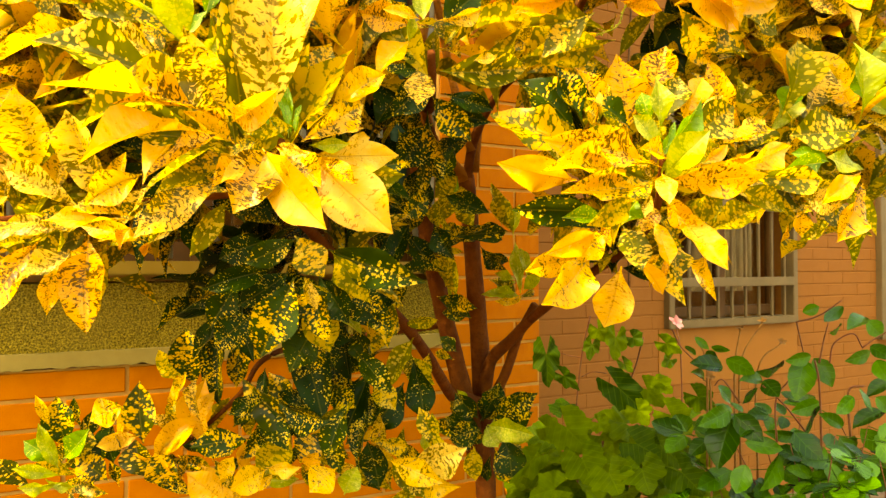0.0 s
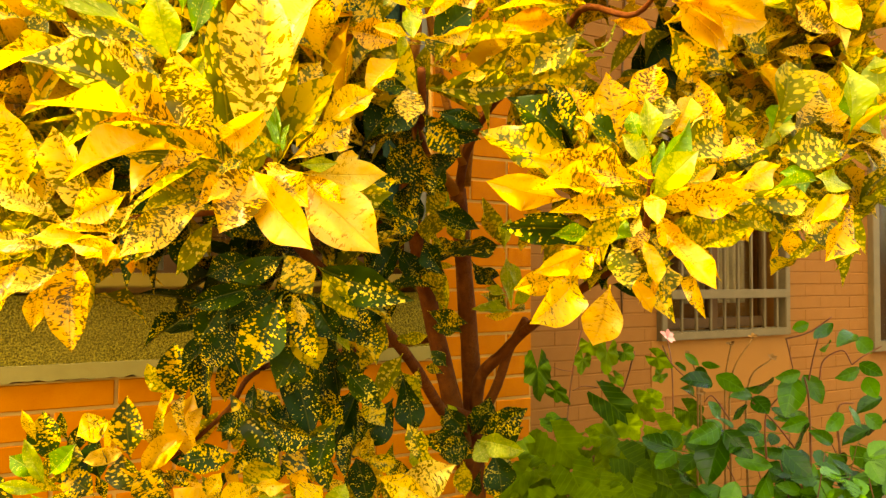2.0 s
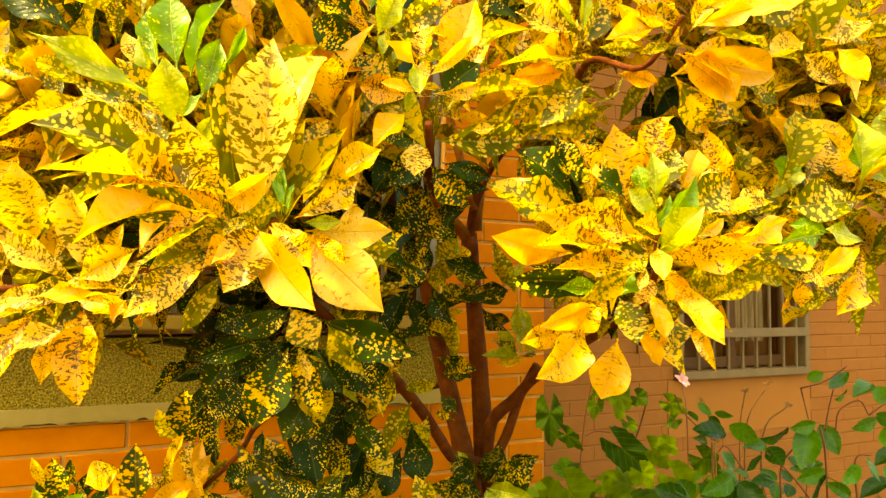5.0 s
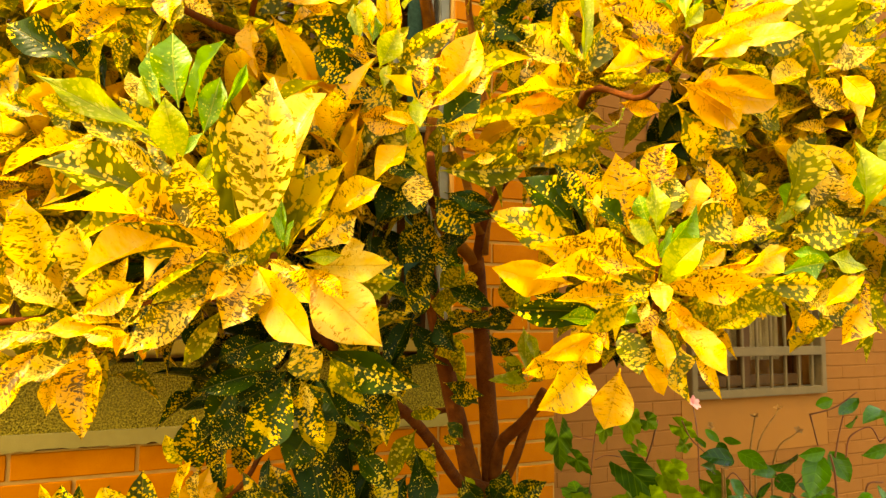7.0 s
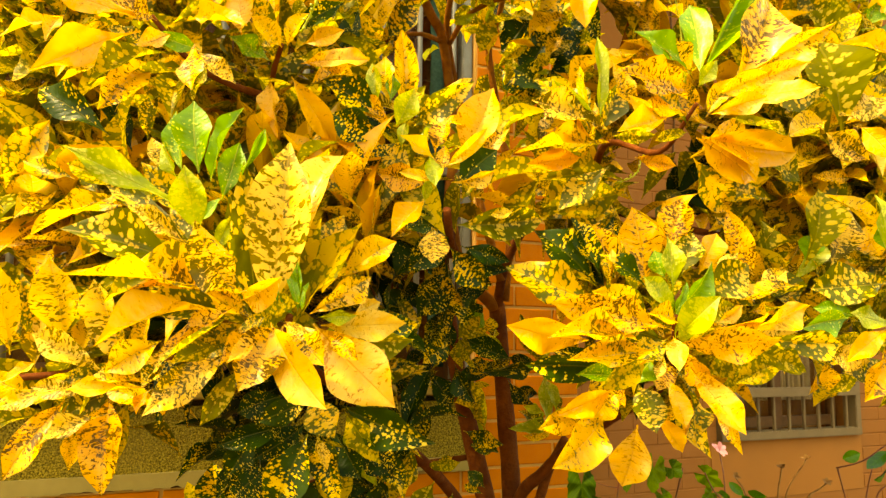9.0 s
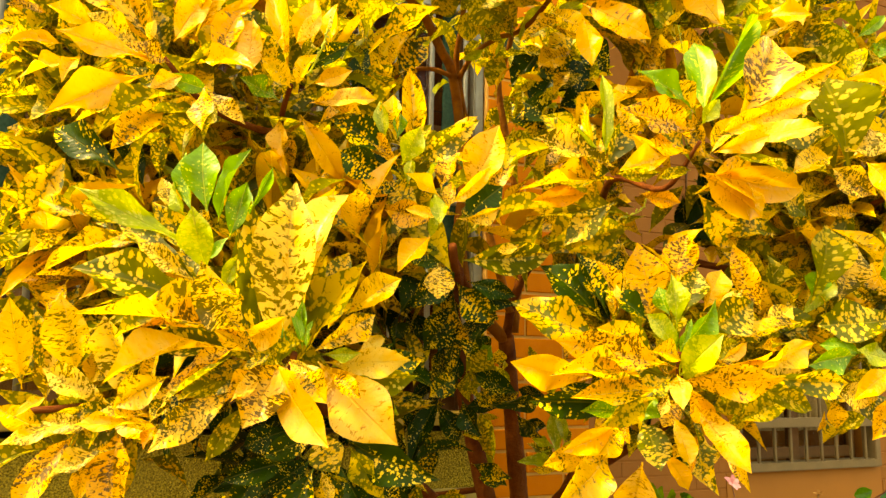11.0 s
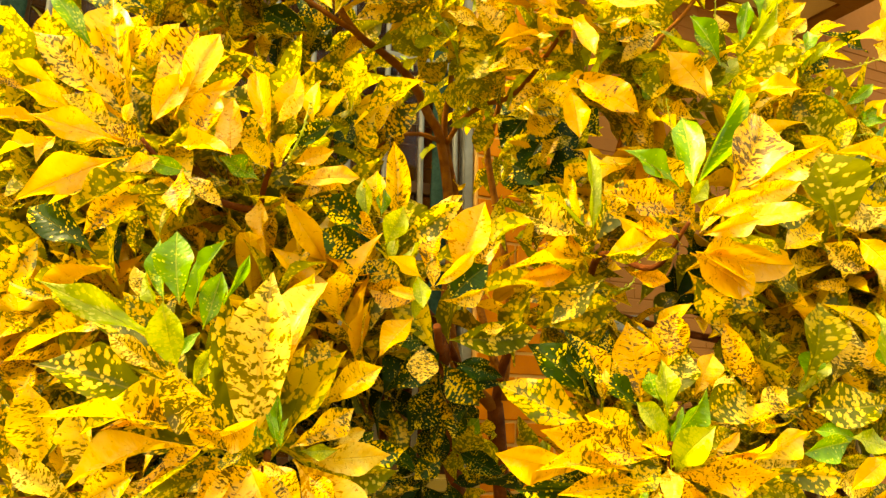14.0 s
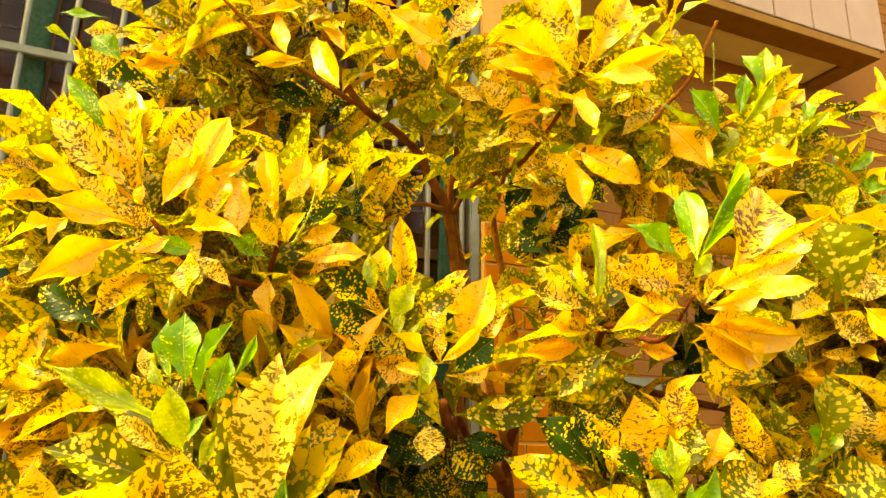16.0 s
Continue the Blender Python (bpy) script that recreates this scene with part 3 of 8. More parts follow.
FOLIAGE = {"verts": [], "faces": [], "uvs": [], "slots": []}
SPRAY_SHAPES = [leaf_shape(100 + s, 10, 4) for s in range(10)]
LETTER = {"g": 0, "s": 1, "m": 2, "d": 3, "y": 4, "o": 5, "l": 6, "h": 7, "c": 8, "w": 9, "f": 10, "p": 11}


def spray(x, y, z, length, n, mix, seed):
    """A rosette of leaves further inside the shrub, joined into the foliage, on a short twig."""
    rnd = random.Random(seed * 7 + 3)
    for k in range(2 if z > 2.0 else 3):
        rosette(Vector((x, y, z)) + (Vector((rnd.uniform(-1, 1), rnd.uniform(0, 1.3), rnd.uniform(-1, 1))) * 0.085 if k else Vector()), length * 1.1, n + 1, mix, rnd)


def rosette(c, length, n, mix, rnd):
    axis = Vector((rnd.uniform(-0.5, 0.5), rnd.uniform(-0.7, 0.2), 1)).normalized()
    side = axis.orthogonal().normalized()
    for i in range(n):
        az = i * 2.4 + rnd.uniform(-0.4, 0.4)
        el = rnd.uniform(-0.5, 1.0) if i > 2 else rnd.uniform(0.9, 1.4)
        out = Matrix.Rotation(az, 3, axis) @ side
        d = out * math.cos(el) + axis * math.sin(el)
        start = c + axis * rnd.uniform(-0.05, 0.03) + d * 0.012
        ln = length * rnd.uniform(0.75, 1.15)
        nn = (axis - d * axis.dot(d)).normalized()
        nn = Matrix.Rotation(rnd.uniform(-0.5, 0.5), 3, d) @ nn
        xx = d.cross(nn)
        V, Fc, U = SPRAY_SHAPES[rnd.randrange(10)]
        mid = start + d * ln * 0.6
        bare = rnd.random()
        if -0.09 < mid.x < 0.20 and 1.12 < mid.y < 2.3 and 1.22 < mid.z < 2.5 and bare < 0.8:
            continue                       # the fork of the trunk stands nearly bare
        if 0.32 < mid.x < 0.57 and mid.y > 1.45 and 1.77 < mid.z < 1.99 and bare < 0.85:
            continue                       # a gap through to the brick wall
        o = len(FOLIAGE["verts"])
        w = ln * rnd.uniform(0.28, 0.40)
        for vx, vy, vz in V:
            FOLIAGE["verts"].append(start + xx * (vx * w) + d * (vy * ln) + nn * ((vz - 0.25 * vy * vy) * ln))
        FOLIAGE["uvs"] += U
        FOLIAGE["faces"] += [tuple(o + q for q in f) for f in Fc]
        FOLIAGE["slots"] += [LETTER[rnd.choice(mix)]] * len(Fc)


def limb(name, r0, r1, *pts, seed=0, skin=BARK):
    me = tube_mesh(name, pts, r0, r1, skin, 9, 0.05, seed)
    return part(name, me, shrub, m=INV)


limb("trunk", 0.032, 0.022, (0.12, 2.13, 0.0), (0.118, 2.115, 0.4), (0.115, 2.114, 0.777), (0.103, 2.15, 1.136), (0.083, 2.12, 1.385), (0.062, 2.095, 1.643))
limb("branch", 0.014, 0.0035, (0.062, 2.095, 1.62), (0.085, 2.04, 1.74), (0.154, 1.94, 1.85), (0.26, 1.72, 1.88), (0.277, 1.460, 1.915), (0.351, 1.340, 1.867), (0.396, 1.250, 1.926), seed=1)
limb("branch", 0.018, 0.007, (0.062, 2.095, 1.63), (0.0, 2.03, 1.69), (-0.035, 1.99, 1.74), (-0.06, 1.97, 1.90), (-0.048, 1.958, 2.06), (-0.075, 1.900, 2.299), (-0.104, 1.850, 2.358), (-0.148, 1.800, 2.437), (-0.201, 1.720, 2.465), (-0.251, 1.620, 2.472), (-0.292, 1.550, 2.527), (-0.323, 1.500, 2.603), seed=2, skin=BARK_LIT)
limb("branch", 0.012, 0.005, (0.075, 2.05, 1.70), (0.02, 2.03, 1.90), (-0.01, 2.00, 2.05), (-0.067, 1.920, 2.322), (-0.052, 1.880, 2.439), (-0.044, 1.860, 2.557), (-0.059, 1.800, 2.686), seed=3, skin=BARK_LIT)
limb("branch", 0.012, 0.006, (0.085, 2.08, 1.65), (0.10, 2.11, 1.95), (0.041, 2.050, 2.309), (0.054, 2.020, 2.381), (0.076, 1.980, 2.447), (0.093, 1.900, 2.541), seed=4, skin=BARK_LIT)
limb("branch", 0.019, 0.005, (0.112, 2.13, 1.05), (0.128, 2.106, 1.142), (0.18, 2.03, 1.21), (0.227, 1.953, 1.273), (0.30, 1.75, 1.36), (0.37, 1.54, 1.44), (0.360, 1.320, 1.493), (0.350, 1.240, 1.575), seed=5)
limb("branch", 0.018, 0.005, (0.112, 2.13, 1.02), (0.06, 2.06, 1.05), (0.023, 2.007, 1.067), (-0.04, 1.80, 1.20), (-0.109, 1.602, 1.313), (-0.224, 1.379, 1.450), (-0.245, 1.197, 1.500), (-0.228, 1.060, 1.515), (-0.207, 1.000, 1.560), seed=6)
limb("branch", 0.031, 0.018, (0.10, 2.13, 0.86), (0.055, 2.10, 1.05), (0.0, 2.06, 1.28), (-0.045, 2.02, 1.50), (-0.08, 1.97, 1.75), seed=16)
limb("branch", 0.016, 0.010, (0.10, 2.13, 0.98), (0.16, 2.08, 1.10), (0.20, 2.05, 1.22), (0.235, 2.0, 1.30), seed=7)
limb("branch", 0.008, 0.0042, (0.0, 2.08, 1.24), (-0.321, 1.900, 1.210), (-0.402, 1.750, 1.188), (-0.439, 1.700, 1.122), (-0.532, 1.670, 1.037), (-0.618, 1.640, 0.988), seed=8)
limb("branch", 0.007, 0.004, (-0.251, 1.620, 2.472), (-0.30, 1.52, 2.47), (-0.417, 1.432, 2.53), (-0.5, 1.35, 2.6), seed=22, skin=BARK_LIT)
limb("branch", 0.007, 0.003, (-0.079, 1.890, 2.303), (-0.130, 1.860, 2.311), (-0.189, 1.820, 2.289), (-0.233, 1.780, 2.237), seed=9, skin=BARK_LIT)
limb("branch", 0.007, 0.005, (-0.060, 1.900, 2.299), (-0.017, 1.850, 2.346), (0.045, 1.800, 2.364), (0.094, 1.750, 2.356), (0.147, 1.680, 2.375), (0.226, 1.580, 2.452), (0.258, 1.520, 2.512), seed=10, skin=BARK_LIT)
limb("branch", 0.007, 0.004, (0.24, 1.76, 1.875), (0.33, 1.68, 2.15), (0.408, 1.608, 2.387), (0.498, 1.585, 2.497), (0.56, 1.55, 2.62), seed=11, skin=BARK_LIT)
limb("branch", 0.004, 0.010, (-0.457, 1.070, 2.017), (-0.412, 1.120, 1.962), (-0.372, 1.190, 1.949), (-0.331, 1.270, 1.954), (-0.297, 1.400, 1.981), (-0.094, 1.785, 1.851), (-0.02, 2.0, 1.72), seed=12)
limb("branch", 0.004, 0.006, (-0.282, 1.170, 2.008), (-0.306, 1.210, 1.981), (-0.331, 1.270, 1.954), seed=21)
limb("branch", 0.008, 0.005, (-0.246, 1.2, 1.52), (-0.45, 1.22, 1.50), (-0.65, 1.18, 1.47), (-0.85, 1.15, 1.46), seed=13)
limb("branch", 0.012, 0.007, (-0.06, 1.97, 1.85), (-0.03, 1.6, 1.72), (-0.02, 1.38, 1.72), (-0.02, 1.31, 1.76), seed=14)
limb("branch", 0.009, 0.006, (0.24, 1.76, 1.86), (0.611, 1.800, 1.782), (0.749, 1.760, 1.815), (0.813, 1.700, 1.886), (0.872, 1.620, 1.922), seed=15)

# foliage inside the shrub
spray(-0.65, 1.29, 1.80, .15, 9, "hhmcmh", 1)
spray(-0.51, 1.31, 1.75, .15, 10, "hhmscw", 2)
spray(-0.56, 1.30, 1.59, .15, 10, "hhms", 3)
spray(-0.42, 1.28, 1.53, .14, 10, "mdd", 4)
spray(-0.68, 1.30, 1.53, .15, 9, "hhms", 5)
spray(-0.23, 1.39, 1.72, .15, 9, "hhmscw", 6)
spray(-0.16, 1.49, 1.84, .15, 10, "hhmcmh", 7)
spray(-0.15, 1.45, 1.58, .14, 10, "dm", 9)
spray(-0.33, 1.45, 1.39, .14, 10, "d", 12)
spray(0.23, 1.79, 1.79, .13, 7, "hhmhscw", 20)
spray(0.27, 1.74, 1.92, .14, 8, "hhmhscw", 21)
spray(0.62, 1.84, 1.96, .14, 9, "hhmhscw", 22)
spray(0.69, 1.74, 1.82, .14, 9, "hhmhscw", 23)
spray(0.87, 1.79, 1.93, .14, 9, "hhmhscw", 24)
spray(0.81, 1.69, 1.69, .14, 9, "hhmhscw", 25)
spray(0.96, 1.74, 1.83, .14, 9, "hhmhscw", 26)
spray(0.60, 1.62, 1.56, .14, 8, "hmmdh", 27)
spray(0.93, 1.70, 1.54, .14, 8, "hhmds", 28)
spray(0.28, 1.62, 1.60, .13, 6, "hhms", 29)
spray(0.41, 1.56, 1.46, .12, 7, "hmmdh", 30)
spray(-0.83, 1.43, 1.87, .15, 10, "hhmcmh", 36)
spray(-0.72, 1.42, 1.97, .15, 10, "hhmcmh", 37)
spray(-0.49, 1.29, 1.89, .14, 9, "hhmcmh", 38)
spray(-0.85, 1.39, 2.11, .15, 9, "hhmcmh", 39)
spray(-0.35, 1.35, 1.92, .14, 9, "hhmcmh", 40)
spray(-0.23, 1.45, 1.99, .14, 10, "hhmcmh", 41)
spray(-0.27, 1.38, 2.08, .14, 9, "hhmcmh", 42)
spray(0.17, 2.06, 2.46, .12, 9, "hhlchw", 43)
spray(0.19, 1.69, 1.99, .13, 9, "hhmhscw", 45)
spray(0.37, 1.64, 2.33, .13, 9, "hhlchw", 46)
spray(0.76, 1.77, 2.38, .14, 9, "hhlchw", 48)
spray(0.93, 1.94, 2.35, .13, 8, "hhmhy", 49)
spray(0.85, 1.81, 1.88, .14, 9, "hhmhscw", 50)
spray(0.66, 1.80, 1.83, .14, 9, "hhmhscw", 51)
spray(0.07, 1.65, 1.83, .13, 8, "hhmhscw", 52)
spray(-0.59, 1.58, 2.66, .13, 10, "hmmhchs", 53)
spray(-0.75, 1.63, 2.63, .13, 9, "hmmhchs", 54)
spray(-0.82, 1.59, 2.54, .12, 8, "hmmhchs", 55)
spray(-0.48, 1.64, 2.51, .13, 9, "hmmhchs", 56)
spray(-0.30, 1.57, 2.64, .13, 9, "hmmhchs", 57)
spray(-0.07, 1.62, 2.55, .13, 9, "hhlchw", 59)
spray(0.16, 1.57, 2.62, .14, 9, "hhlchw", 61)
spray(0.46, 1.59, 2.63, .13, 9, "hhlchw", 63)
spray(0.43, 1.77, 2.38, .13, 9, "hhlchw", 66)
spray(0.92, 1.96, 2.26, .13, 8, "hhmh", 68)
spray(0.17, 1.68, 2.43, .12, 7, "hhlchw", 69)
spray(-0.53, 1.55, 2.42, .12, 7, "hmmhchs", 70)
spray(-0.78, 1.29, 2.28, .14, 9, "hhmcmh", 71)
spray(-0.87, 1.33, 2.09, .14, 9, "hhmcmh", 72)
spray(-0.79, 1.30, 1.77, .14, 9, "hmhcw", 73)
spray(-0.56, 1.27, 1.77, .15, 7, "hsmgcw", 78)
spray(-0.67, 1.25, 1.72, .15, 7, "hsmgcw", 79)
spray(-0.42, 1.27, 1.77, .15, 7, "hhmscw", 80)
spray(-0.47, 1.26, 1.64, .14, 7, "hsmg", 81)
spray(-0.62, 1.28, 1.64, .14, 7, "hhms", 82)
spray(-0.70, 1.25, 1.77, .15, 7, "hsmgcw", 83)
spray(-0.37, 1.25, 1.68, .14, 7, "hsmgcw", 84)
spray(-0.30, 1.27, 1.77, .14, 7, "hsmgcw", 85)
spray(-0.52, 1.26, 1.48, .13, 6, "hhms", 86)
spray(-0.67, 1.25, 1.42, .13, 6, "hhms", 87)
spray(-0.19, 1.30, 1.73, .14, 6, "hsmgcw", 88)
spray(-0.09, 1.44, 1.85, .14, 7, "hhmcmh", 89)
spray(0.00, 1.44, 1.83, .14, 7, "hhmcmh", 90)
spray(0.08, 1.49, 1.80, .14, 5, "mhhcw", 91)
spray(0.17, 1.59, 1.87, .14, 6, "hhmscw", 92)
spray(0.69, 1.74, 1.92, .14, 8, "hhmhscw", 93)
spray(0.55, 1.69, 1.84, .14, 7, "hhmhscw", 94)
spray(0.75, 1.67, 1.75, .14, 8, "hhmscw", 95)
spray(0.84, 1.61, 1.72, .14, 8, "hhmscw", 96)
spray(0.93, 1.69, 1.94, .14, 8, "hhmhscw", 97)
spray(0.57, 1.60, 1.64, .13, 7, "hhms", 98)
spray(0.81, 1.60, 1.56, .13, 7, "hhms", 99)
spray(0.37, 1.67, 1.79, .13, 6, "hhmscw", 100)
spray(0.42, 1.57, 1.67, .12, 6, "hhmscw", 101)
spray(0.25, 1.56, 1.64, .12, 5, "hhms", 102)
spray(0.38, 1.52, 1.53, .12, 6, "hhms", 103)
spray(-0.18, 1.42, 1.43, .13, 7, "dm", 104)
spray(-0.80, 1.32, 2.09, .15, 8, "hhmcmh", 111)
spray(-0.66, 1.33, 2.03, .14, 8, "hhmcmh", 112)
spray(-0.43, 1.40, 2.02, .14, 8, "hhmcmh", 113)
spray(-0.48, 1.24, 2.06, .14, 7, "hhmcmh", 114)
spray(-0.80, 1.34, 1.89, .14, 8, "hhmcmh", 115)
spray(-0.67, 1.34, 1.92, .14, 7, "hhmcmh", 116)
spray(-0.35, 1.35, 2.10, .14, 7, "hhmcmh", 117)
spray(0.39, 1.58, 2.18, .14, 8, "hsmgcw", 118)
spray(0.60, 1.64, 2.21, .14, 8, "hhmhscw", 119)
spray(0.80, 1.67, 2.12, .14, 8, "hhmhscw", 120)
spray(0.80, 1.69, 1.97, .13, 8, "hhmhscw", 121)
spray(0.28, 1.60, 2.02, .13, 7, "hhmscw", 122)
spray(-0.77, 1.24, 2.17, .14, 7, "hhmcmh", 123)
spray(-0.47, 1.25, 2.13, .14, 7, "hhmcmh", 124)
spray(-0.59, 1.23, 2.17, .14, 7, "hhmcmh", 125)
spray(-0.32, 1.38, 2.16, .13, 6, "hhmcmh", 126)
spray(0.42, 1.60, 1.98, .13, 7, "hsmgcw", 127)
spray(0.61, 1.63, 2.13, .13, 7, "hhmscw", 128)
spray(0.73, 1.68, 1.99, .13, 7, "hhmhscw", 129)
spray(0.86, 1.75, 2.12, .13, 7, "hhmhscw", 130)
spray(0.21, 1.60, 2.06, .12, 6, "hhmscw", 131)
spray(-0.66, 1.52, 2.66, .13, 8, "hmmhchs", 133)
spray(-0.50, 1.49, 2.66, .13, 8, "hmmhchs", 134)
spray(-0.37, 1.51, 2.64, .13, 8, "hmmhchs", 135)
spray(-0.60, 1.56, 2.55, .13, 8, "hmmhchs", 136)
spray(-0.70, 1.53, 2.45, .12, 7, "hmmhchs", 137)
spray(-0.49, 1.57, 2.57, .13, 8, "hmmhchs", 138)
spray(-0.08, 1.49, 2.62, .13, 8, "hhlchw", 140)
spray(-0.08, 1.73, 2.51, .12, 7, "hhlchw", 142)
spray(0.16, 1.51, 2.46, .13, 8, "hhlchw", 144)
spray(0.35, 1.55, 2.40, .13, 7, "hhlchw", 146)
spray(0.71, 1.80, 2.54, .12, 7, "hhlchw", 148)
spray(0.84, 1.89, 2.46, .12, 7, "hhmhycw", 149)
spray(0.77, 1.84, 2.27, .12, 7, "hhmhcw", 151)
spray(0.99, 1.89, 2.33, .12, 7, "hhmhycw", 152)
spray(0.96, 1.88, 2.18, .12, 7, "hhmhcw", 153)
spray(0.00, 1.84, 2.35, .11, 5, "hhlchw", 154)
spray(-0.72, 1.29, 2.08, .13, 7, "hhmcmh", 156)
spray(-0.57, 1.27, 2.00, .13, 6, "hhmcmh", 157)
spray(0.53, 1.56, 1.54, .12, 6, "hhms", 159)
spray(0.31, 1.56, 1.55, .12, 6, "hsmg", 160)
spray(0.44, 1.52, 1.48, .11, 6, "hsmg", 161)
spray(0.69, 1.56, 1.56, .12, 6, "hsm", 162)
spray(0.02, 1.80, 2.41, .12, 6, "hhlchw", 163)
spray(0.95, 1.81, 2.22, .12, 7, "hhmhsycw", 165)
spray(0.86, 1.69, 2.02, .13, 7, "hhmhscw", 166)
spray(0.84, 1.76, 2.18, .13, 7, "hhmhslcw", 167)
spray(0.53, 1.66, 2.33, .13, 7, "hhlchw", 168)
spray(0.71, 1.73, 2.28, .13, 7, "hhmhscw", 169)
spray(0.36, 1.62, 2.14, .12, 6, "hhmhscw", 170)
spray(0.88, 1.69, 1.90, .13, 7, "hhmhslcw", 171)
spray(0.74, 1.71, 1.91, .13, 7, "hhmhslcw", 172)
spray(0.26, 1.65, 1.82, .12, 5, "hhmscw", 173)
spray(0.11, 1.59, 1.90, .13, 6, "hsccw", 174)
spray(0.04, 1.81, 2.19, .11, 5, "hhmhcw", 175)
spray(-0.01, 1.62, 2.40, .12, 5, "hhlchw", 178)
spray(0.15, 1.63, 2.30, .12, 5, "hhlchw", 180)
spray(-0.38, 1.69, 2.48, .11, 6, "hmmhchs", 182)
spray(0.03, 2.24, 2.50, .11, 8, "hhlchw", 183)
spray(0.22, 2.26, 2.48, .11, 8, "hhlchw", 185)
spray(0.18, 2.32, 2.26, .11, 8, "hhh", 187)
spray(0.27, 2.31, 2.35, .11, 8, "hhlchw", 188)

def raceme(*pts):
    """A thin flower spike with small round buds."""
    P = [Vector(p) for p in pts]
    me = tube_mesh("stalk", P, 0.0018, 0.0010, LEAF_MAT["lime"], 5)
    stalk = part("flower_spike", me, shrub, "thin yellowish flower spike with tiny buds", INV)
    rnd = random.Random(len(P))
    bm = bmesh.new()
    for k in range(16):
        f = (k + 0.5) / 16 * (len(P) - 1)
        i = min(int(f), len(P) - 2)
        c = P[i].lerp(P[i + 1], f - i) + Vector((rnd.uniform(-1, 1), rnd.uniform(-1, 1), rnd.uniform(-1, 1))) * 0.004
        bmesh.ops.create_icosphere(bm, subdivisions=1, radius=rnd.uniform(0.0016, 0.0030), matrix=Matrix.Translation(c))
    buds = bpy.data.meshes.new("flower_bud")
    bm.to_mesh(buds)
    bm.free()
    buds.materials.append(LEAF_MAT["lime"])
    buds.shade_smooth()
    part("flower_bud", buds, stalk)


raceme((0.435, 1.484, 2.041), (0.426, 1.469, 2.129), (0.411, 1.461, 2.230))
raceme((0.552, 1.568, 2.577), (0.552, 1.594, 2.485), (0.549, 1.621, 2.391))
raceme((0.931, 1.706, 2.232), (0.883, 1.700, 2.236), (0.824, 1.709, 2.222))
raceme((1.006, 1.828, 2.479), (0.940, 1.826, 2.455), (0.872, 1.822, 2.446))
raceme((0.300, 1.514, 1.849), (0.339, 1.515, 1.866), (0.356, 1.509, 1.910))
raceme((-0.200, 0.982, 1.948), (-0.179, 0.973, 1.986), (-0.169, 0.972, 2.028))
raceme((0.420, 1.525, 2.134), (0.424, 1.545, 2.067), (0.446, 1.566, 2.001))
# leaves of the shrub, rosette by rosette
# large rosette beside the window
blade("canary", -0.238, 1.020, 1.564, -0.212, 0.990, 1.797, 0.087, 8)
blade("canary", -0.218, 1.080, 1.670, -0.181, 1.090, 1.813, 0.041, -10)
blade("straw", -0.210, 0.990, 1.613, -0.153, 1.060, 1.794, 0.076, -16)
blade("mix", -0.264, 1.050, 1.558, -0.275, 0.990, 1.770, 0.057, 22)
blade("mix", -0.282, 1.060, 1.562, -0.309, 1.030, 1.743, 0.044, 30)
blade("speck", -0.271, 0.970, 1.586, -0.291, 0.870, 1.669, 0.057, 10)
blade("mix", -0.335, 0.970, 1.621, -0.485, 0.915, 1.665, 0.059, 25)
blade("moss", -0.365, 1.020, 1.652, -0.505, 1.010, 1.690, 0.031, 40)
blade("canary", -0.504, 1.090, 1.744, -0.647, 1.110, 1.684, 0.040, 30)
blade("mix", -0.364, 1.030, 1.661, -0.496, 1.040, 1.750, 0.035, 25)
blade("canary", -0.356, 1.010, 1.657, -0.440, 1.000, 1.712, 0.032, 10)
blade("canary", -0.263, 0.980, 1.588, -0.452, 0.870, 1.602, 0.041, 52)
blade("fleck", -0.269, 0.980, 1.577, -0.386, 0.900, 1.586, 0.032, 50)
blade("mix", -0.289, 1.040, 1.567, -0.434, 1.000, 1.573, 0.041, 20)
blade("straw", -0.298, 0.980, 1.566, -0.422, 0.900, 1.516, 0.038, 42)
blade("fleck", -0.285, 1.000, 1.571, -0.356, 0.930, 1.505, 0.024, 30)
blade("speck", -0.293, 1.010, 1.510, -0.370, 0.930, 1.432, 0.046, -12)
blade("mix", -0.315, 1.060, 1.497, -0.390, 1.030, 1.427, 0.025, 10)
blade("moss", -0.294, 1.050, 1.530, -0.381, 1.030, 1.494, 0.036, 15)
blade("gold", -0.242, 0.990, 1.533, -0.266, 0.930, 1.497, 0.017, 10)
blade("fleck", -0.213, 1.000, 1.548, -0.256, 0.950, 1.463, 0.066, -10)
blade("gold", -0.231, 0.995, 1.551, -0.140, 0.940, 1.443, 0.066, 14)
blade("gold", -0.184, 1.040, 1.551, -0.065, 1.020, 1.441, 0.081, -6)
blade("speck", -0.210, 0.985, 1.549, -0.150, 0.962, 1.496, 0.045, -14)
blade("fleck", -0.153, 1.000, 1.535, -0.110, 0.985, 1.502, 0.026, -18)
blade("fleck", -0.245, 1.020, 1.542, -0.289, 0.970, 1.495, 0.030, 18)
blade("moss", -0.172, 1.120, 1.537, -0.055, 1.140, 1.533, 0.038, 20)
blade("pine", -0.137, 1.160, 1.535, -0.093, 1.140, 1.459, 0.051, 10)
blade("straw", -0.176, 1.050, 1.550, -0.062, 1.105, 1.556, 0.044, 6)
blade("speck", -0.190, 1.040, 1.565, -0.108, 1.060, 1.619, 0.040, 24)
blade("canary", -0.164, 1.130, 1.623, -0.084, 1.140, 1.680, 0.049, -12)
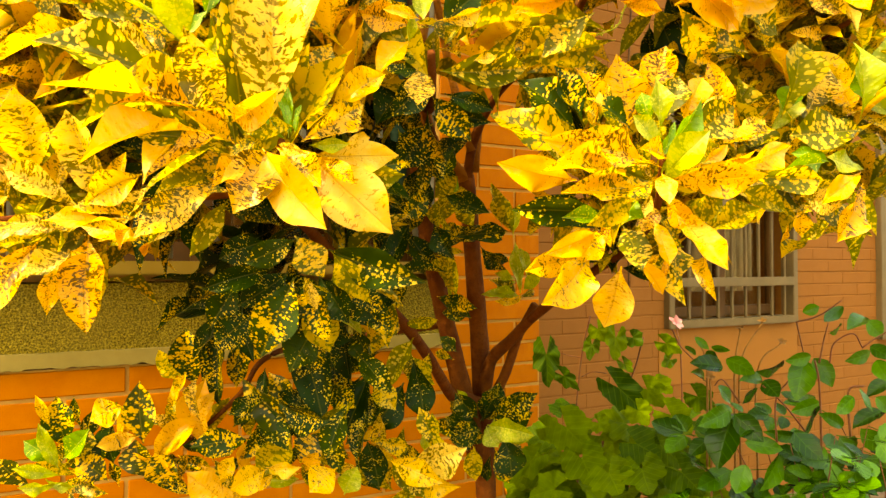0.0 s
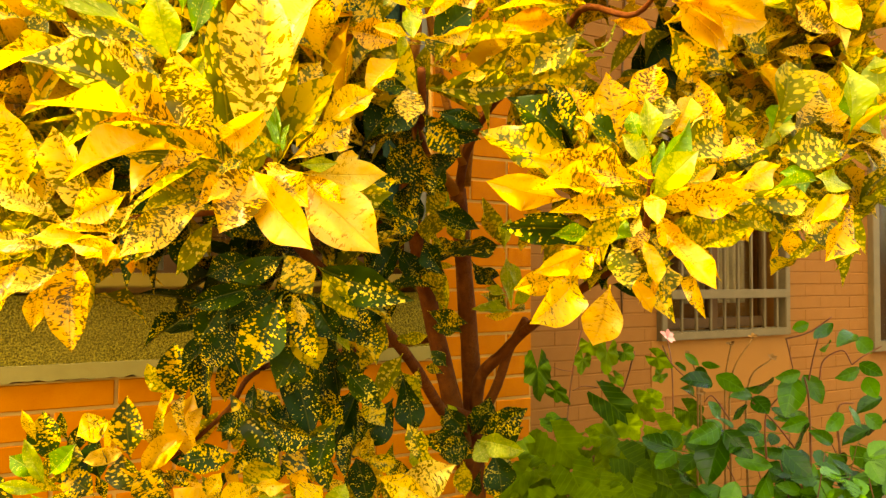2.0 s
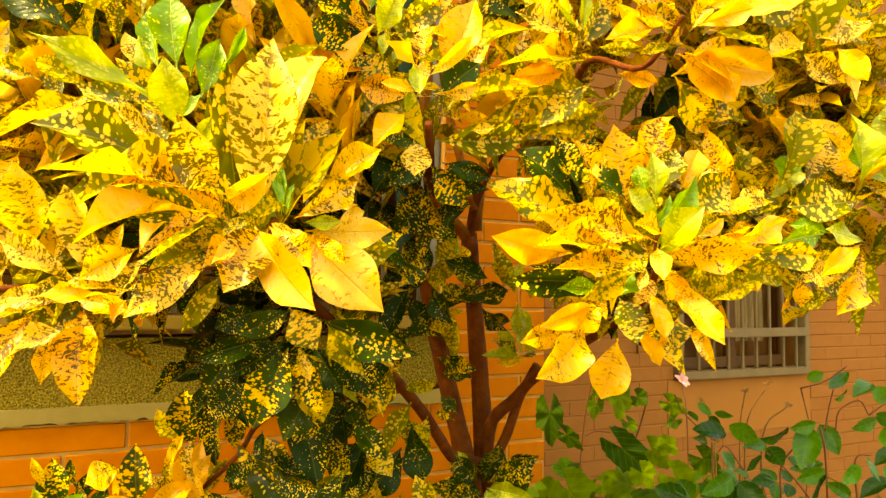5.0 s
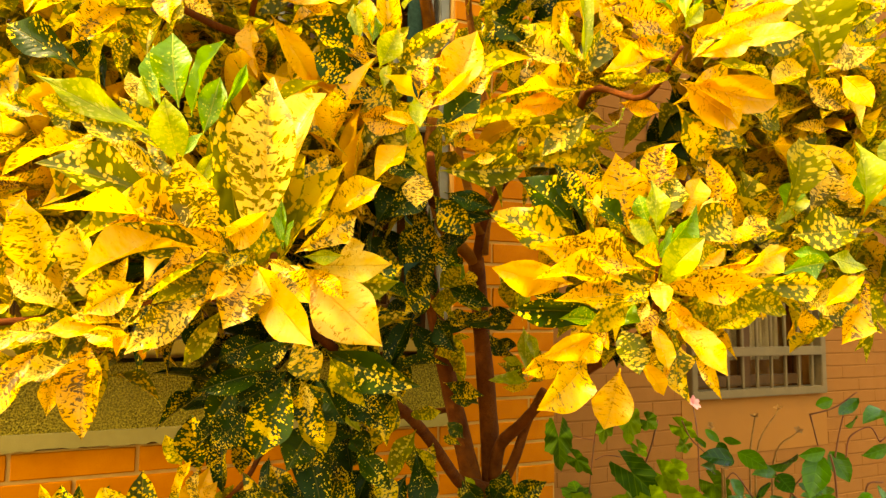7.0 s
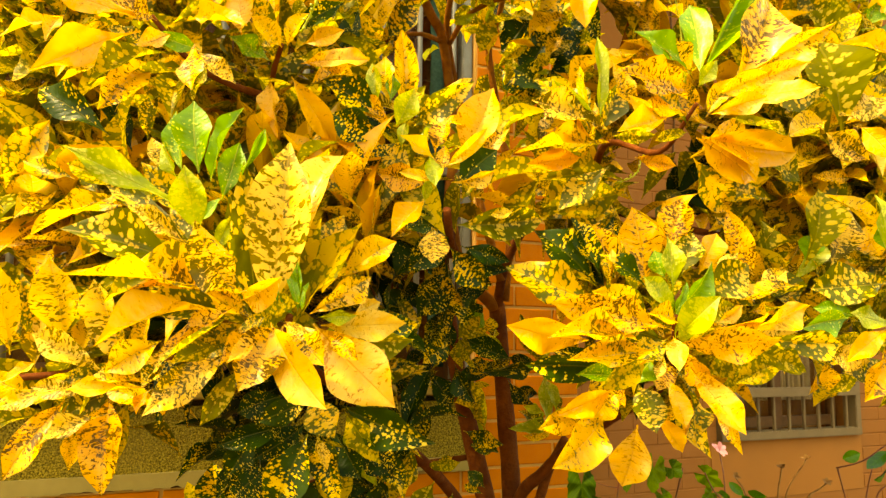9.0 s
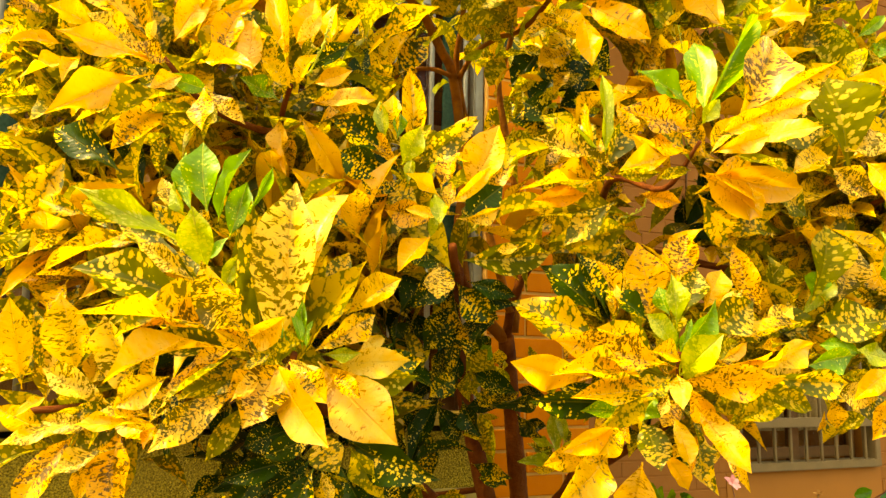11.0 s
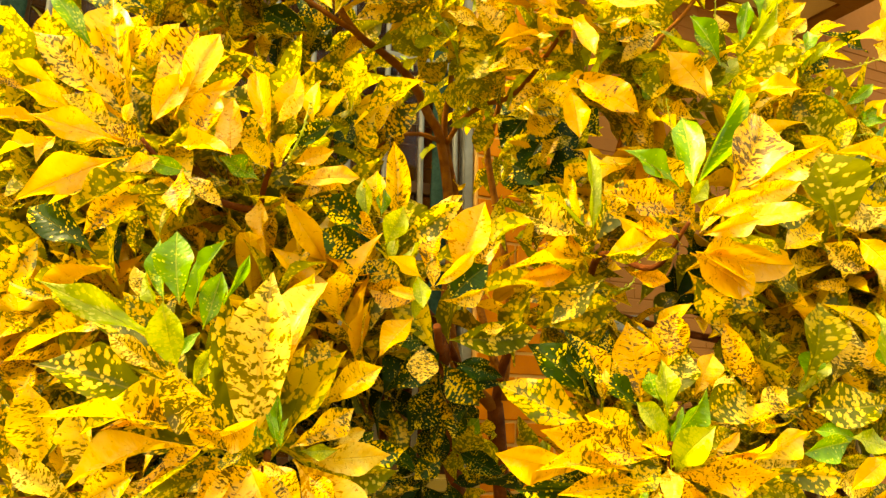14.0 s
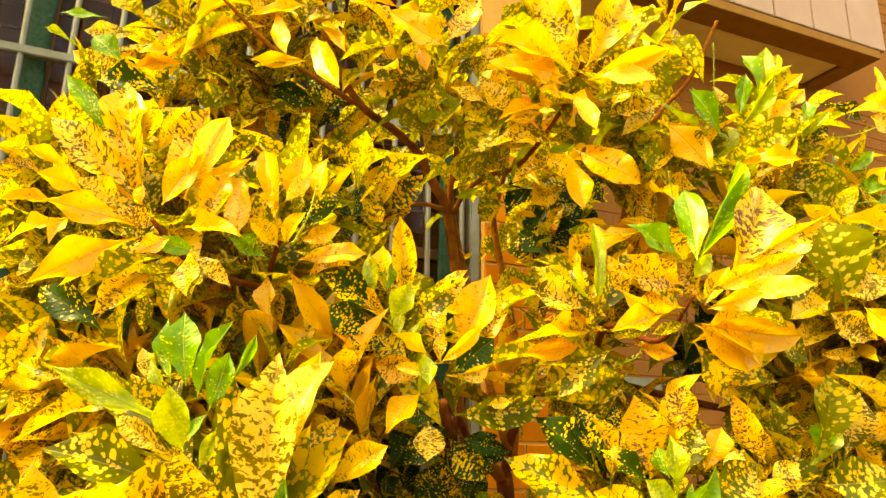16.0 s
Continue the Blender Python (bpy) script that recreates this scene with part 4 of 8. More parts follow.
blade("straw", -0.153, 1.060, 1.587, -0.105, 1.060, 1.587, 0.011, 20)
blade("gold", -0.263, 0.970, 1.579, -0.190, 0.900, 1.604, 0.040, 32)
blade("young", -0.194, 1.000, 1.566, -0.213, 1.000, 1.625, 0.014, 20)
blade("young", -0.188, 0.990, 1.566, -0.180, 0.990, 1.605, 0.011, -20)
blade("young", -0.202, 1.020, 1.567, -0.204, 1.020, 1.637, 0.015, 10)
blade("young", -0.204, 1.010, 1.563, -0.227, 1.000, 1.601, 0.012, -30)
blade("lime", -0.180, 1.045, 1.561, -0.125, 1.050, 1.564, 0.019, 15)
blade("canary", -0.207, 0.980, 1.553, -0.166, 0.960, 1.537, 0.014, 10)
blade("mix", -0.240, 1.000, 1.560, -0.270, 0.980, 1.537, 0.020, 20)
blade("moss", -0.227, 1.040, 1.538, -0.263, 1.000, 1.560, 0.029, 30)
blade("pine", -0.177, 1.180, 1.528, -0.054, 1.200, 1.559, 0.048, 5)
blade("moss", -0.208, 1.030, 1.531, -0.237, 1.000, 1.500, 0.031, -20)
blade("mix", -0.192, 1.080, 1.637, -0.157, 1.100, 1.715, 0.037, 20)
blade("speck", -0.167, 1.120, 1.633, -0.166, 1.130, 1.707, 0.033, -10)
blade("mix", -0.395, 1.050, 1.593, -0.473, 1.020, 1.629, 0.037, 35)
blade("moss", -0.326, 1.040, 1.608, -0.393, 1.020, 1.645, 0.035, 20)
# young green shoot
blade("young", -0.329, 0.970, 1.749, -0.339, 0.965, 1.847, 0.051, 8)
blade("young", -0.308, 0.960, 1.734, -0.264, 0.950, 1.832, 0.028, -22)
blade("young", -0.307, 1.000, 1.719, -0.286, 1.000, 1.799, 0.037, 15)
blade("young", -0.293, 1.030, 1.758, -0.263, 1.040, 1.831, 0.014, 30)
blade("young", -0.365, 1.000, 1.756, -0.383, 1.010, 1.849, 0.030, -12)
blade("canary", -0.390, 0.990, 1.754, -0.407, 0.990, 1.804, 0.024, 20)
blade("lime", -0.361, 0.985, 1.740, -0.384, 0.980, 1.796, 0.020, -25)
blade("lime", -0.311, 0.940, 1.664, -0.320, 0.900, 1.743, 0.046, 8)
blade("lime", -0.331, 0.955, 1.694, -0.474, 0.880, 1.766, 0.033, 28)
blade("moss", -0.474, 1.030, 1.744, -0.543, 1.020, 1.776, 0.035, 10)
blade("young", -0.319, 0.950, 1.674, -0.289, 0.950, 1.711, 0.016, -20)
blade("pine", -0.540, 1.130, 1.847, -0.671, 1.140, 1.930, 0.055, 12)
blade("mix", -0.576, 1.100, 1.771, -0.668, 1.110, 1.803, 0.034, 8)
blade("mix", -0.752, 1.200, 1.776, -0.672, 1.180, 1.889, 0.064, 20)
blade("canary", -0.652, 1.220, 1.777, -0.819, 1.270, 1.751, 0.040, 12)
blade("moss", -0.534, 1.200, 1.944, -0.524, 1.180, 1.804, 0.025, 35)
blade("moss", -0.572, 1.220, 1.937, -0.566, 1.200, 1.816, 0.023, -35)
blade("canary", -0.560, 1.220, 1.951, -0.601, 1.200, 1.881, 0.024, 20)
blade("mix", -0.507, 1.190, 1.854, -0.502, 1.170, 1.924, 0.028, 25)
blade("lime", -0.348, 1.250, 1.879, -0.327, 1.260, 1.962, 0.019, 15)
blade("moss", -0.398, 1.040, 1.721, -0.481, 1.040, 1.779, 0.032, -18)
# left cluster
blade("canary", -0.587, 1.120, 1.525, -0.596, 1.080, 1.648, 0.067, 14)
blade("canary", -0.663, 1.110, 1.503, -0.678, 1.080, 1.642, 0.052, 20)
blade("mix", -0.659, 1.150, 1.526, -0.672, 1.130, 1.634, 0.034, 30)
blade("speck", -0.633, 1.160, 1.680, -0.642, 1.130, 1.600, 0.032, 20)
blade("fleck", -0.643, 1.200, 1.680, -0.743, 1.190, 1.675, 0.034, 22)
blade("canary", -0.484, 1.110, 1.491, -0.519, 1.070, 1.615, 0.067, -10)
blade("canary", -0.417, 1.080, 1.526, -0.478, 1.040, 1.481, 0.048, -8)
blade("straw", -0.590, 1.060, 1.495, -0.613, 1.020, 1.467, 0.017, 10)
blade("canary", -0.539, 1.040, 1.457, -0.618, 1.000, 1.429, 0.028, 20)
blade("canary", -0.513, 1.100, 1.483, -0.601, 1.060, 1.535, 0.043, 25)
blade("canary", -0.421, 1.070, 1.465, -0.509, 1.030, 1.462, 0.030, 48)
blade("straw", -0.424, 1.050, 1.461, -0.524, 1.010, 1.457, 0.022, 42)
blade("fleck", -0.512, 1.130, 1.444, -0.501, 1.100, 1.302, 0.066, -12)
blade("fleck", -0.577, 1.120, 1.437, -0.640, 1.080, 1.324, 0.050, -10)
blade("canary", -0.488, 1.100, 1.422, -0.588, 1.070, 1.374, 0.027, 35)
blade("mix", -0.459, 1.120, 1.452, -0.487, 1.100, 1.433, 0.016, 10)
blade("amber", -0.433, 1.090, 1.456, -0.443, 1.070, 1.421, 0.017, 10)
blade("moss", -0.566, 1.150, 1.477, -0.627, 1.120, 1.443, 0.035, -20)
blade("mix", -0.500, 1.160, 1.495, -0.539, 1.120, 1.444, 0.039, 15)
blade("canary", -0.627, 1.120, 1.443, -0.696, 1.100, 1.476, 0.039, 20)
blade("mix", -0.529, 1.170, 1.450, -0.591, 1.140, 1.409, 0.043, -15)
blade("canary", -0.664, 1.140, 1.527, -0.713, 1.100, 1.560, 0.034, 20)
blade("mix", -0.428, 1.140, 1.496, -0.461, 1.120, 1.454, 0.030, 20)
# dark leaves under the large rosette
blade("pine", -0.227, 1.210, 1.441, -0.304, 1.190, 1.403, 0.042, -10)
blade("dark", -0.264, 1.230, 1.395, -0.375, 1.210, 1.363, 0.039, -8)
blade("dark", -0.286, 1.270, 1.440, -0.362, 1.260, 1.410, 0.048, -6)
blade("mix", -0.228, 1.200, 1.446, -0.179, 1.180, 1.382, 0.054, -10)
blade("moss", -0.175, 1.220, 1.423, -0.110, 1.200, 1.342, 0.041, 12)
blade("pine", -0.185, 1.260, 1.426, -0.025, 1.210, 1.373, 0.059, 4)
blade("canary", -0.212, 1.200, 1.383, -0.191, 1.190, 1.333, 0.018, -30)
blade("pine", -0.236, 1.240, 1.381, -0.279, 1.210, 1.266, 0.070, -10)
blade("pine", -0.224, 1.250, 1.379, -0.178, 1.220, 1.279, 0.055, 12)
blade("dark", -0.313, 1.300, 1.320, -0.374, 1.280, 1.263, 0.059, -10)
blade("dark", -0.207, 1.300, 1.383, -0.152, 1.270, 1.306, 0.053, 8)
blade("pine", -0.347, 1.330, 1.376, -0.393, 1.310, 1.294, 0.051, -14)
blade("dark", -0.186, 1.340, 1.380, -0.104, 1.330, 1.298, 0.055, 10)
blade("mix", -0.269, 1.280, 1.366, -0.252, 1.260, 1.297, 0.049, 20)
blade("pine", -0.159, 1.360, 1.359, -0.087, 1.350, 1.285, 0.048, -12)
# high rosette beside the window
blade("speck", -0.479, 1.080, 2.045, -0.633, 1.040, 2.184, 0.058, 14)
blade("canary", -0.498, 1.110, 2.080, -0.568, 1.140, 2.297, 0.069, 8)
blade("canary", -0.492, 1.130, 2.153, -0.441, 1.130, 2.241, 0.036, 18)
blade("fleck", -0.440, 1.080, 2.054, -0.394, 1.100, 2.223, 0.062, -10)
blade("straw", -0.403, 1.060, 2.046, -0.350, 1.080, 2.193, 0.050, 22)
blade("gold", -0.428, 1.040, 2.029, -0.372, 1.040, 2.112, 0.046, 10)
blade("straw", -0.410, 1.090, 2.076, -0.312, 1.090, 2.124, 0.023, 25)
blade("straw", -0.562, 1.050, 2.072, -0.631, 0.990, 2.113, 0.020, 28)
blade("straw", -0.547, 1.030, 2.049, -0.599, 0.980, 2.065, 0.036, 12)
blade("gold", -0.445, 1.040, 1.994, -0.565, 0.950, 2.012, 0.041, 18)
blade("gold", -0.684, 1.160, 2.085, -0.762, 1.130, 2.080, 0.032, 20)
blade("fleck", -0.721, 1.170, 2.145, -0.788, 1.150, 2.156, 0.025, 22)
blade("gold", -0.461, 1.050, 1.983, -0.574, 0.960, 1.889, 0.048, -12)
blade("straw", -0.620, 1.110, 2.036, -0.691, 1.060, 1.982, 0.024, 30)
blade("gold", -0.623, 1.120, 2.043, -0.628, 1.080, 1.982, 0.025, -14)
blade("canary", -0.509, 1.080, 1.956, -0.577, 1.040, 1.904, 0.023, 26)
blade("moss", -0.419, 1.060, 1.952, -0.509, 1.000, 1.884, 0.037, 14)
blade("young", -0.385, 1.090, 1.969, -0.447, 1.060, 1.985, 0.028, -10)
blade("fleck", -0.382, 1.060, 1.968, -0.370, 1.030, 1.884, 0.042, 12)
blade("gold", -0.385, 1.030, 1.988, -0.277, 0.990, 1.961, 0.030, -22)
blade("fleck", -0.366, 1.050, 1.995, -0.334, 1.060, 2.085, 0.048, 10)
blade("gold", -0.325, 1.100, 1.995, -0.331, 1.110, 2.096, 0.051, -12)
blade("speck", -0.485, 1.100, 2.045, -0.569, 1.060, 2.144, 0.050, 20)
blade("speck", -0.493, 1.130, 2.066, -0.574, 1.100, 2.233, 0.042, -16)
blade("canary", -0.487, 1.070, 2.025, -0.558, 1.010, 2.066, 0.038, 24)
blade("fleck", -0.438, 1.050, 1.999, -0.478, 0.990, 2.004, 0.035, 20)
blade("straw", -0.462, 1.030, 2.028, -0.444, 1.010, 2.051, 0.020, 14)
blade("gold", -0.420, 1.070, 1.988, -0.458, 1.030, 1.949, 0.028, -14)
blade("gold", -0.299, 1.210, 2.041, -0.342, 1.230, 2.199, 0.038, 12)
blade("gold", -0.283, 1.250, 2.086, -0.262, 1.230, 2.196, 0.054, -8)
blade("straw", -0.273, 1.150, 2.069, -0.226, 1.140, 2.121, 0.028, 20)
blade("straw", -0.229, 1.220, 2.085, -0.223, 1.230, 2.180, 0.034, -18)
blade("pine", -0.270, 1.180, 2.031, -0.180, 1.160, 2.074, 0.033, 16)
blade("mix", -0.284, 1.140, 2.008, -0.310, 1.120, 2.075, 0.035, -12)
blade("canary", -0.270, 1.130, 1.986, -0.311, 1.100, 2.026, 0.035, 14)
blade("gold", -0.246, 1.170, 2.008, -0.177, 1.160, 2.026, 0.031, 12)
blade("gold", -0.253, 1.180, 1.978, -0.147, 1.225, 2.000, 0.042, -8)
blade("gold", -0.313, 1.210, 1.972, -0.292, 1.200, 1.859, 0.029, 16)
blade("gold", -0.279, 1.220, 1.972, -0.212, 1.280, 1.866, 0.044, -10)
blade("young", -0.299, 1.170, 1.979, -0.357, 1.130, 2.007, 0.033, 14)
blade("canary", -0.271, 1.160, 1.997, -0.234, 1.150, 2.051, 0.034, -14)
blade("speck", -0.333, 1.170, 2.030, -0.300, 1.170, 2.099, 0.040, 14)
blade("amber", -0.347, 1.330, 1.963, -0.489, 1.300, 1.924, 0.038, 16)
blade("amber", -0.359, 1.330, 1.952, -0.415, 1.310, 1.895, 0.025, -12)
blade("moss", -0.363, 1.300, 1.997, -0.470, 1.270, 1.969, 0.039, 18)
blade("fleck", -0.312, 1.330, 1.952, -0.214, 1.320, 1.837, 0.043, 14)
blade("amber", -0.259, 1.360, 1.885, -0.118, 1.350, 1.842, 0.044, -10)
blade("mix", -0.375, 1.240, 2.003, -0.425, 1.200, 1.952, 0.041, 20)
blade("mix", -0.580, 1.200, 2.002, -0.646, 1.170, 2.023, 0.050, -16)
blade("moss", -0.713, 1.250, 2.019, -0.758, 1.200, 1.963, 0.055, 14)
blade("mix", -0.763, 1.280, 1.932, -0.834, 1.250, 1.967, 0.061, 16)
blade("canary", -0.757, 1.260, 1.980, -0.799, 1.220, 1.938, 0.025, 22)
blade("moss", -0.474, 1.260, 1.989, -0.540, 1.240, 1.923, 0.038, 20)
blade("pine", -0.513, 1.280, 1.984, -0.563, 1.260, 1.948, 0.033, -20)
blade("moss", -0.615, 1.260, 1.948, -0.575, 1.240, 1.873, 0.024, 26)
blade("canary", -0.574, 1.250, 1.956, -0.519, 1.230, 1.962, 0.018, 24)
blade("fleck", -0.416, 1.300, 1.979, -0.454, 1.280, 1.911, 0.038, 14)
# tall shoots by the grille
blade("pine", -0.319, 1.750, 2.182, -0.232, 1.780, 2.349, 0.050, 14)
blade("moss", -0.289, 1.850, 2.301, -0.297, 1.860, 2.438, 0.050, -14)
blade("moss", -0.245, 1.950, 2.260, -0.195, 2.000, 2.470, 0.056, 16)
blade("canary", -0.266, 1.900, 2.385, -0.214, 1.920, 2.469, 0.044, 20)
blade("pine", -0.306, 1.800, 2.253, -0.320, 1.800, 2.370, 0.057, -18)
blade("moss", -0.222, 1.980, 2.350, -0.157, 2.000, 2.442, 0.046, 20)
blade("pine", -0.368, 1.700, 2.281, -0.337, 1.720, 2.391, 0.046, 12)
# crown rosette
blade("straw", 0.228, 1.400, 2.414, 0.074, 1.340, 2.465, 0.060, 16)
blade("straw", 0.211, 1.390, 2.389, 0.058, 1.330, 2.418, 0.044, 20)
blade("speck", 0.243, 1.430, 2.461, 0.154, 1.420, 2.642, 0.071, -10)
blade("lime", 0.243, 1.460, 2.523, 0.221, 1.470, 2.647, 0.041, 14)
blade("speck", 0.254, 1.430, 2.447, 0.352, 1.440, 2.617, 0.082, 8)
blade("moss", 0.274, 1.460, 2.471, 0.431, 1.460, 2.601, 0.063, -14)
blade("gold", 0.254, 1.390, 2.400, 0.421, 1.390, 2.465, 0.047, 20)
blade("gold", 0.265, 1.380, 2.401, 0.385, 1.350, 2.373, 0.043, -16)
blade("gold", 0.223, 1.380, 2.368, 0.262, 1.340, 2.268, 0.046, -8)
blade("straw", 0.205, 1.400, 2.377, 0.155, 1.380, 2.379, 0.024, 20)
blade("canary", 0.224, 1.430, 2.425, 0.167, 1.400, 2.515, 0.053, 14)
blade("gold", 0.209, 1.380, 2.406, 0.131, 1.340, 2.405, 0.042, -20)
blade("straw", 0.182, 1.520, 2.399, 0.070, 1.490, 2.364, 0.021, 24)
blade("canary", 0.099, 1.530, 2.399, 0.031, 1.510, 2.484, 0.054, 12)
blade("canary", 0.057, 1.530, 2.420, -0.034, 1.510, 2.460, 0.032, 18)
blade("canary", 0.308, 1.470, 2.375, 0.350, 1.470, 2.431, 0.050, -12)
blade("mix", 0.307, 1.520, 2.387, 0.395, 1.500, 2.402, 0.047, 12)
blade("moss", 0.289, 1.540, 2.370, 0.344, 1.540, 2.424, 0.047, -18)
blade("moss", 0.297, 1.630, 2.386, 0.388, 1.610, 2.374, 0.044, 16)
blade("moss", 0.284, 1.630, 2.362, 0.397, 1.620, 2.254, 0.074, -8)
blade("straw", 0.301, 1.560, 2.325, 0.213, 1.530, 2.279, 0.034, 12)
blade("canary", 0.167, 1.550, 2.355, 0.045, 1.520, 2.319, 0.040, 20)
# crown, second rosette
blade("lime", 0.583, 1.580, 2.362, 0.668, 1.540, 2.482, 0.027, 24)
blade("young", 0.601, 1.600, 2.406, 0.626, 1.600, 2.514, 0.033, -12)
blade("young", 0.687, 1.720, 2.525, 0.654, 1.720, 2.627, 0.041, 14)
blade("lime", 0.702, 1.720, 2.543, 0.717, 1.720, 2.645, 0.045, -10)
blade("young", 0.559, 1.600, 2.361, 0.498, 1.570, 2.469, 0.055, 16)
blade("mix", 0.581, 1.620, 2.367, 0.530, 1.600, 2.456, 0.046, -14)
blade("canary", 0.563, 1.630, 2.414, 0.562, 1.630, 2.500, 0.034, 10)
blade("gold", 0.449, 1.620, 2.413, 0.530, 1.570, 2.270, 0.063, 8)
blade("moss", 0.534, 1.660, 2.417, 0.549, 1.650, 2.313, 0.076, -12)
blade("moss", 0.449, 1.680, 2.412, 0.485, 1.680, 2.492, 0.052, 12)
blade("moss", 0.588, 1.570, 2.321, 0.706, 1.520, 2.356, 0.063, 16)
blade("gold", 0.579, 1.550, 2.276, 0.685, 1.500, 2.263, 0.045, -12)
blade("gold", 0.666, 1.600, 2.404, 0.706, 1.580, 2.433, 0.043, 14)
blade("moss", 0.598, 1.600, 2.344, 0.638, 1.580, 2.422, 0.062, -16)
blade("canary", 0.721, 1.680, 2.463, 0.771, 1.660, 2.500, 0.031, 20)
blade("canary", 0.749, 1.740, 2.536, 0.796, 1.720, 2.572, 0.031, -16)
blade("moss", 0.735, 1.760, 2.499, 0.779, 1.760, 2.613, 0.057, 12)
blade("young", 0.775, 1.720, 2.405, 0.793, 1.720, 2.500, 0.031, 16)
blade("lime", 0.788, 1.720, 2.408, 0.835, 1.700, 2.460, 0.029, -18)
blade("pine", 0.781, 1.740, 2.399, 0.843, 1.730, 2.436, 0.041, 14)
blade("mix", 0.756, 1.740, 2.406, 0.778, 1.740, 2.493, 0.057, -12)
blade("moss", 0.616, 1.600, 2.282, 0.555, 1.570, 2.208, 0.059, 14)
blade("moss", 0.534, 1.680, 2.387, 0.474, 1.660, 2.310, 0.062, -14)
# crown, third rosette
blade("pine", 0.877, 1.620, 2.392, 0.762, 1.580, 2.423, 0.029, 14)
blade("straw", 0.846, 1.460, 2.333, 0.755, 1.430, 2.329, 0.019, 20)
blade("straw", 0.852, 1.460, 2.350, 0.795, 1.440, 2.364, 0.041, -12)
blade("canary", 0.853, 1.470, 2.291, 0.807, 1.450, 2.329, 0.056, 12)
blade("straw", 0.846, 1.470, 2.365, 0.839, 1.470, 2.449, 0.027, 16)
# top left
blade("young", -0.793, 1.420, 2.614, -0.891, 1.380, 2.608, 0.023, 16)
blade("lime", -0.838, 1.400, 2.528, -0.909, 1.370, 2.566, 0.016, 22)
blade("young", -0.769, 1.460, 2.523, -0.837, 1.440, 2.583, 0.056, 12)
blade("canary", -0.770, 1.500, 2.622, -0.883, 1.470, 2.618, 0.046, -14)
blade("canary", -0.728, 1.370, 2.422, -0.808, 1.330, 2.480, 0.058, 12)
blade("young", -0.585, 1.140, 2.193, -0.664, 1.110, 2.300, 0.036, 16)
blade("pine", -0.588, 1.360, 2.383, -0.759, 1.330, 2.413, 0.056, 14)
blade("gold", -0.635, 1.420, 2.525, -0.704, 1.400, 2.513, 0.031, 12)
blade("amber", -0.608, 1.440, 2.504, -0.721, 1.410, 2.479, 0.032, -14)
blade("amber", -0.663, 1.450, 2.586, -0.682, 1.440, 2.561, 0.023, 10)
blade("gold", -0.479, 1.440, 2.651, -0.588, 1.410, 2.578, 0.024, 22)
blade("gold", -0.336, 1.400, 2.611, -0.441, 1.370, 2.572, 0.039, 14)
blade("gold", -0.395, 1.380, 2.582, -0.359, 1.360, 2.468, 0.038, -10)
blade("straw", -0.446, 1.470, 2.608, -0.623, 1.430, 2.513, 0.022, 30)
blade("canary", -0.546, 1.450, 2.513, -0.560, 1.450, 2.555, 0.030, 12)
blade("straw", -0.332, 1.420, 2.486, -0.441, 1.380, 2.474, 0.032, -20)
blade("moss", -0.337, 1.440, 2.484, -0.440, 1.400, 2.466, 0.028, 14)
blade("gold", -0.300, 1.370, 2.512, -0.230, 1.310, 2.359, 0.053, 10)
blade("gold", -0.322, 1.470, 2.613, -0.254, 1.440, 2.516, 0.037, -14)
blade("amber", -0.498, 1.620, 2.388, -0.517, 1.620, 2.492, 0.053, 12)
blade("amber", -0.571, 1.500, 2.513, -0.557, 1.500, 2.456, 0.022, 10)
blade("straw", -0.432, 1.600, 2.435, -0.482, 1.580, 2.433, 0.024, 16)
blade("pine", -0.444, 1.660, 2.389, -0.436, 1.660, 2.487, 0.039, -12)
blade("gold", -0.031, 1.420, 2.507, -0.152, 1.380, 2.574, 0.077, 12)
blade("fleck", -0.034, 1.430, 2.524, 0.040, 1.430, 2.627, 0.068, -12)
blade("amber", -0.143, 1.440, 2.621, -0.263, 1.420, 2.640, 0.043, 14)
blade("moss", -0.109, 1.460, 2.534, -0.267, 1.430, 2.486, 0.026, 26)
blade("mix", -0.116, 1.520, 2.599, -0.253, 1.480, 2.584, 0.064, -12)
blade("mix", -0.078, 1.540, 2.508, -0.209, 1.500, 2.478, 0.081, 12)
blade("moss", -0.029, 1.500, 2.540, 0.062, 1.480, 2.560, 0.034, 16)
blade("gold", -0.100, 1.470, 2.540, -0.078, 1.460, 2.473, 0.032, -10)
blade("canary", -0.289, 1.500, 2.657, -0.361, 1.480, 2.618, 0.034, 18)
blade("moss", -0.678, 1.560, 2.654, -0.783, 1.530, 2.702, 0.069, 14)
blade("mix", -0.549, 1.580, 2.538, -0.663, 1.550, 2.557, 0.065, -12)
blade("moss", -0.748, 1.500, 2.651, -0.830, 1.480, 2.718, 0.067, 16)
blade("pine", -0.277, 1.600, 2.479, -0.378, 1.570, 2.496, 0.061, 14)
blade("moss", -0.172, 1.620, 2.470, -0.088, 1.600, 2.400, 0.067, -14)
blade("moss", 0.001, 1.620, 2.420, 0.092, 1.600, 2.352, 0.067, 12)
blade("canary", -0.282, 1.640, 2.410, -0.244, 1.640, 2.468, 0.032, 16)
blade("moss", -0.511, 1.500, 2.437, -0.605, 1.470, 2.454, 0.059, -18)
blade("pine", -0.479, 1.620, 2.542, -0.357, 1.600, 2.467, 0.060, 12)
blade("moss", 0.066, 1.640, 2.413, -0.012, 1.620, 2.464, 0.073, 14)
blade("moss", 0.147, 1.550, 2.607, 0.084, 1.530, 2.671, 0.064, -14)
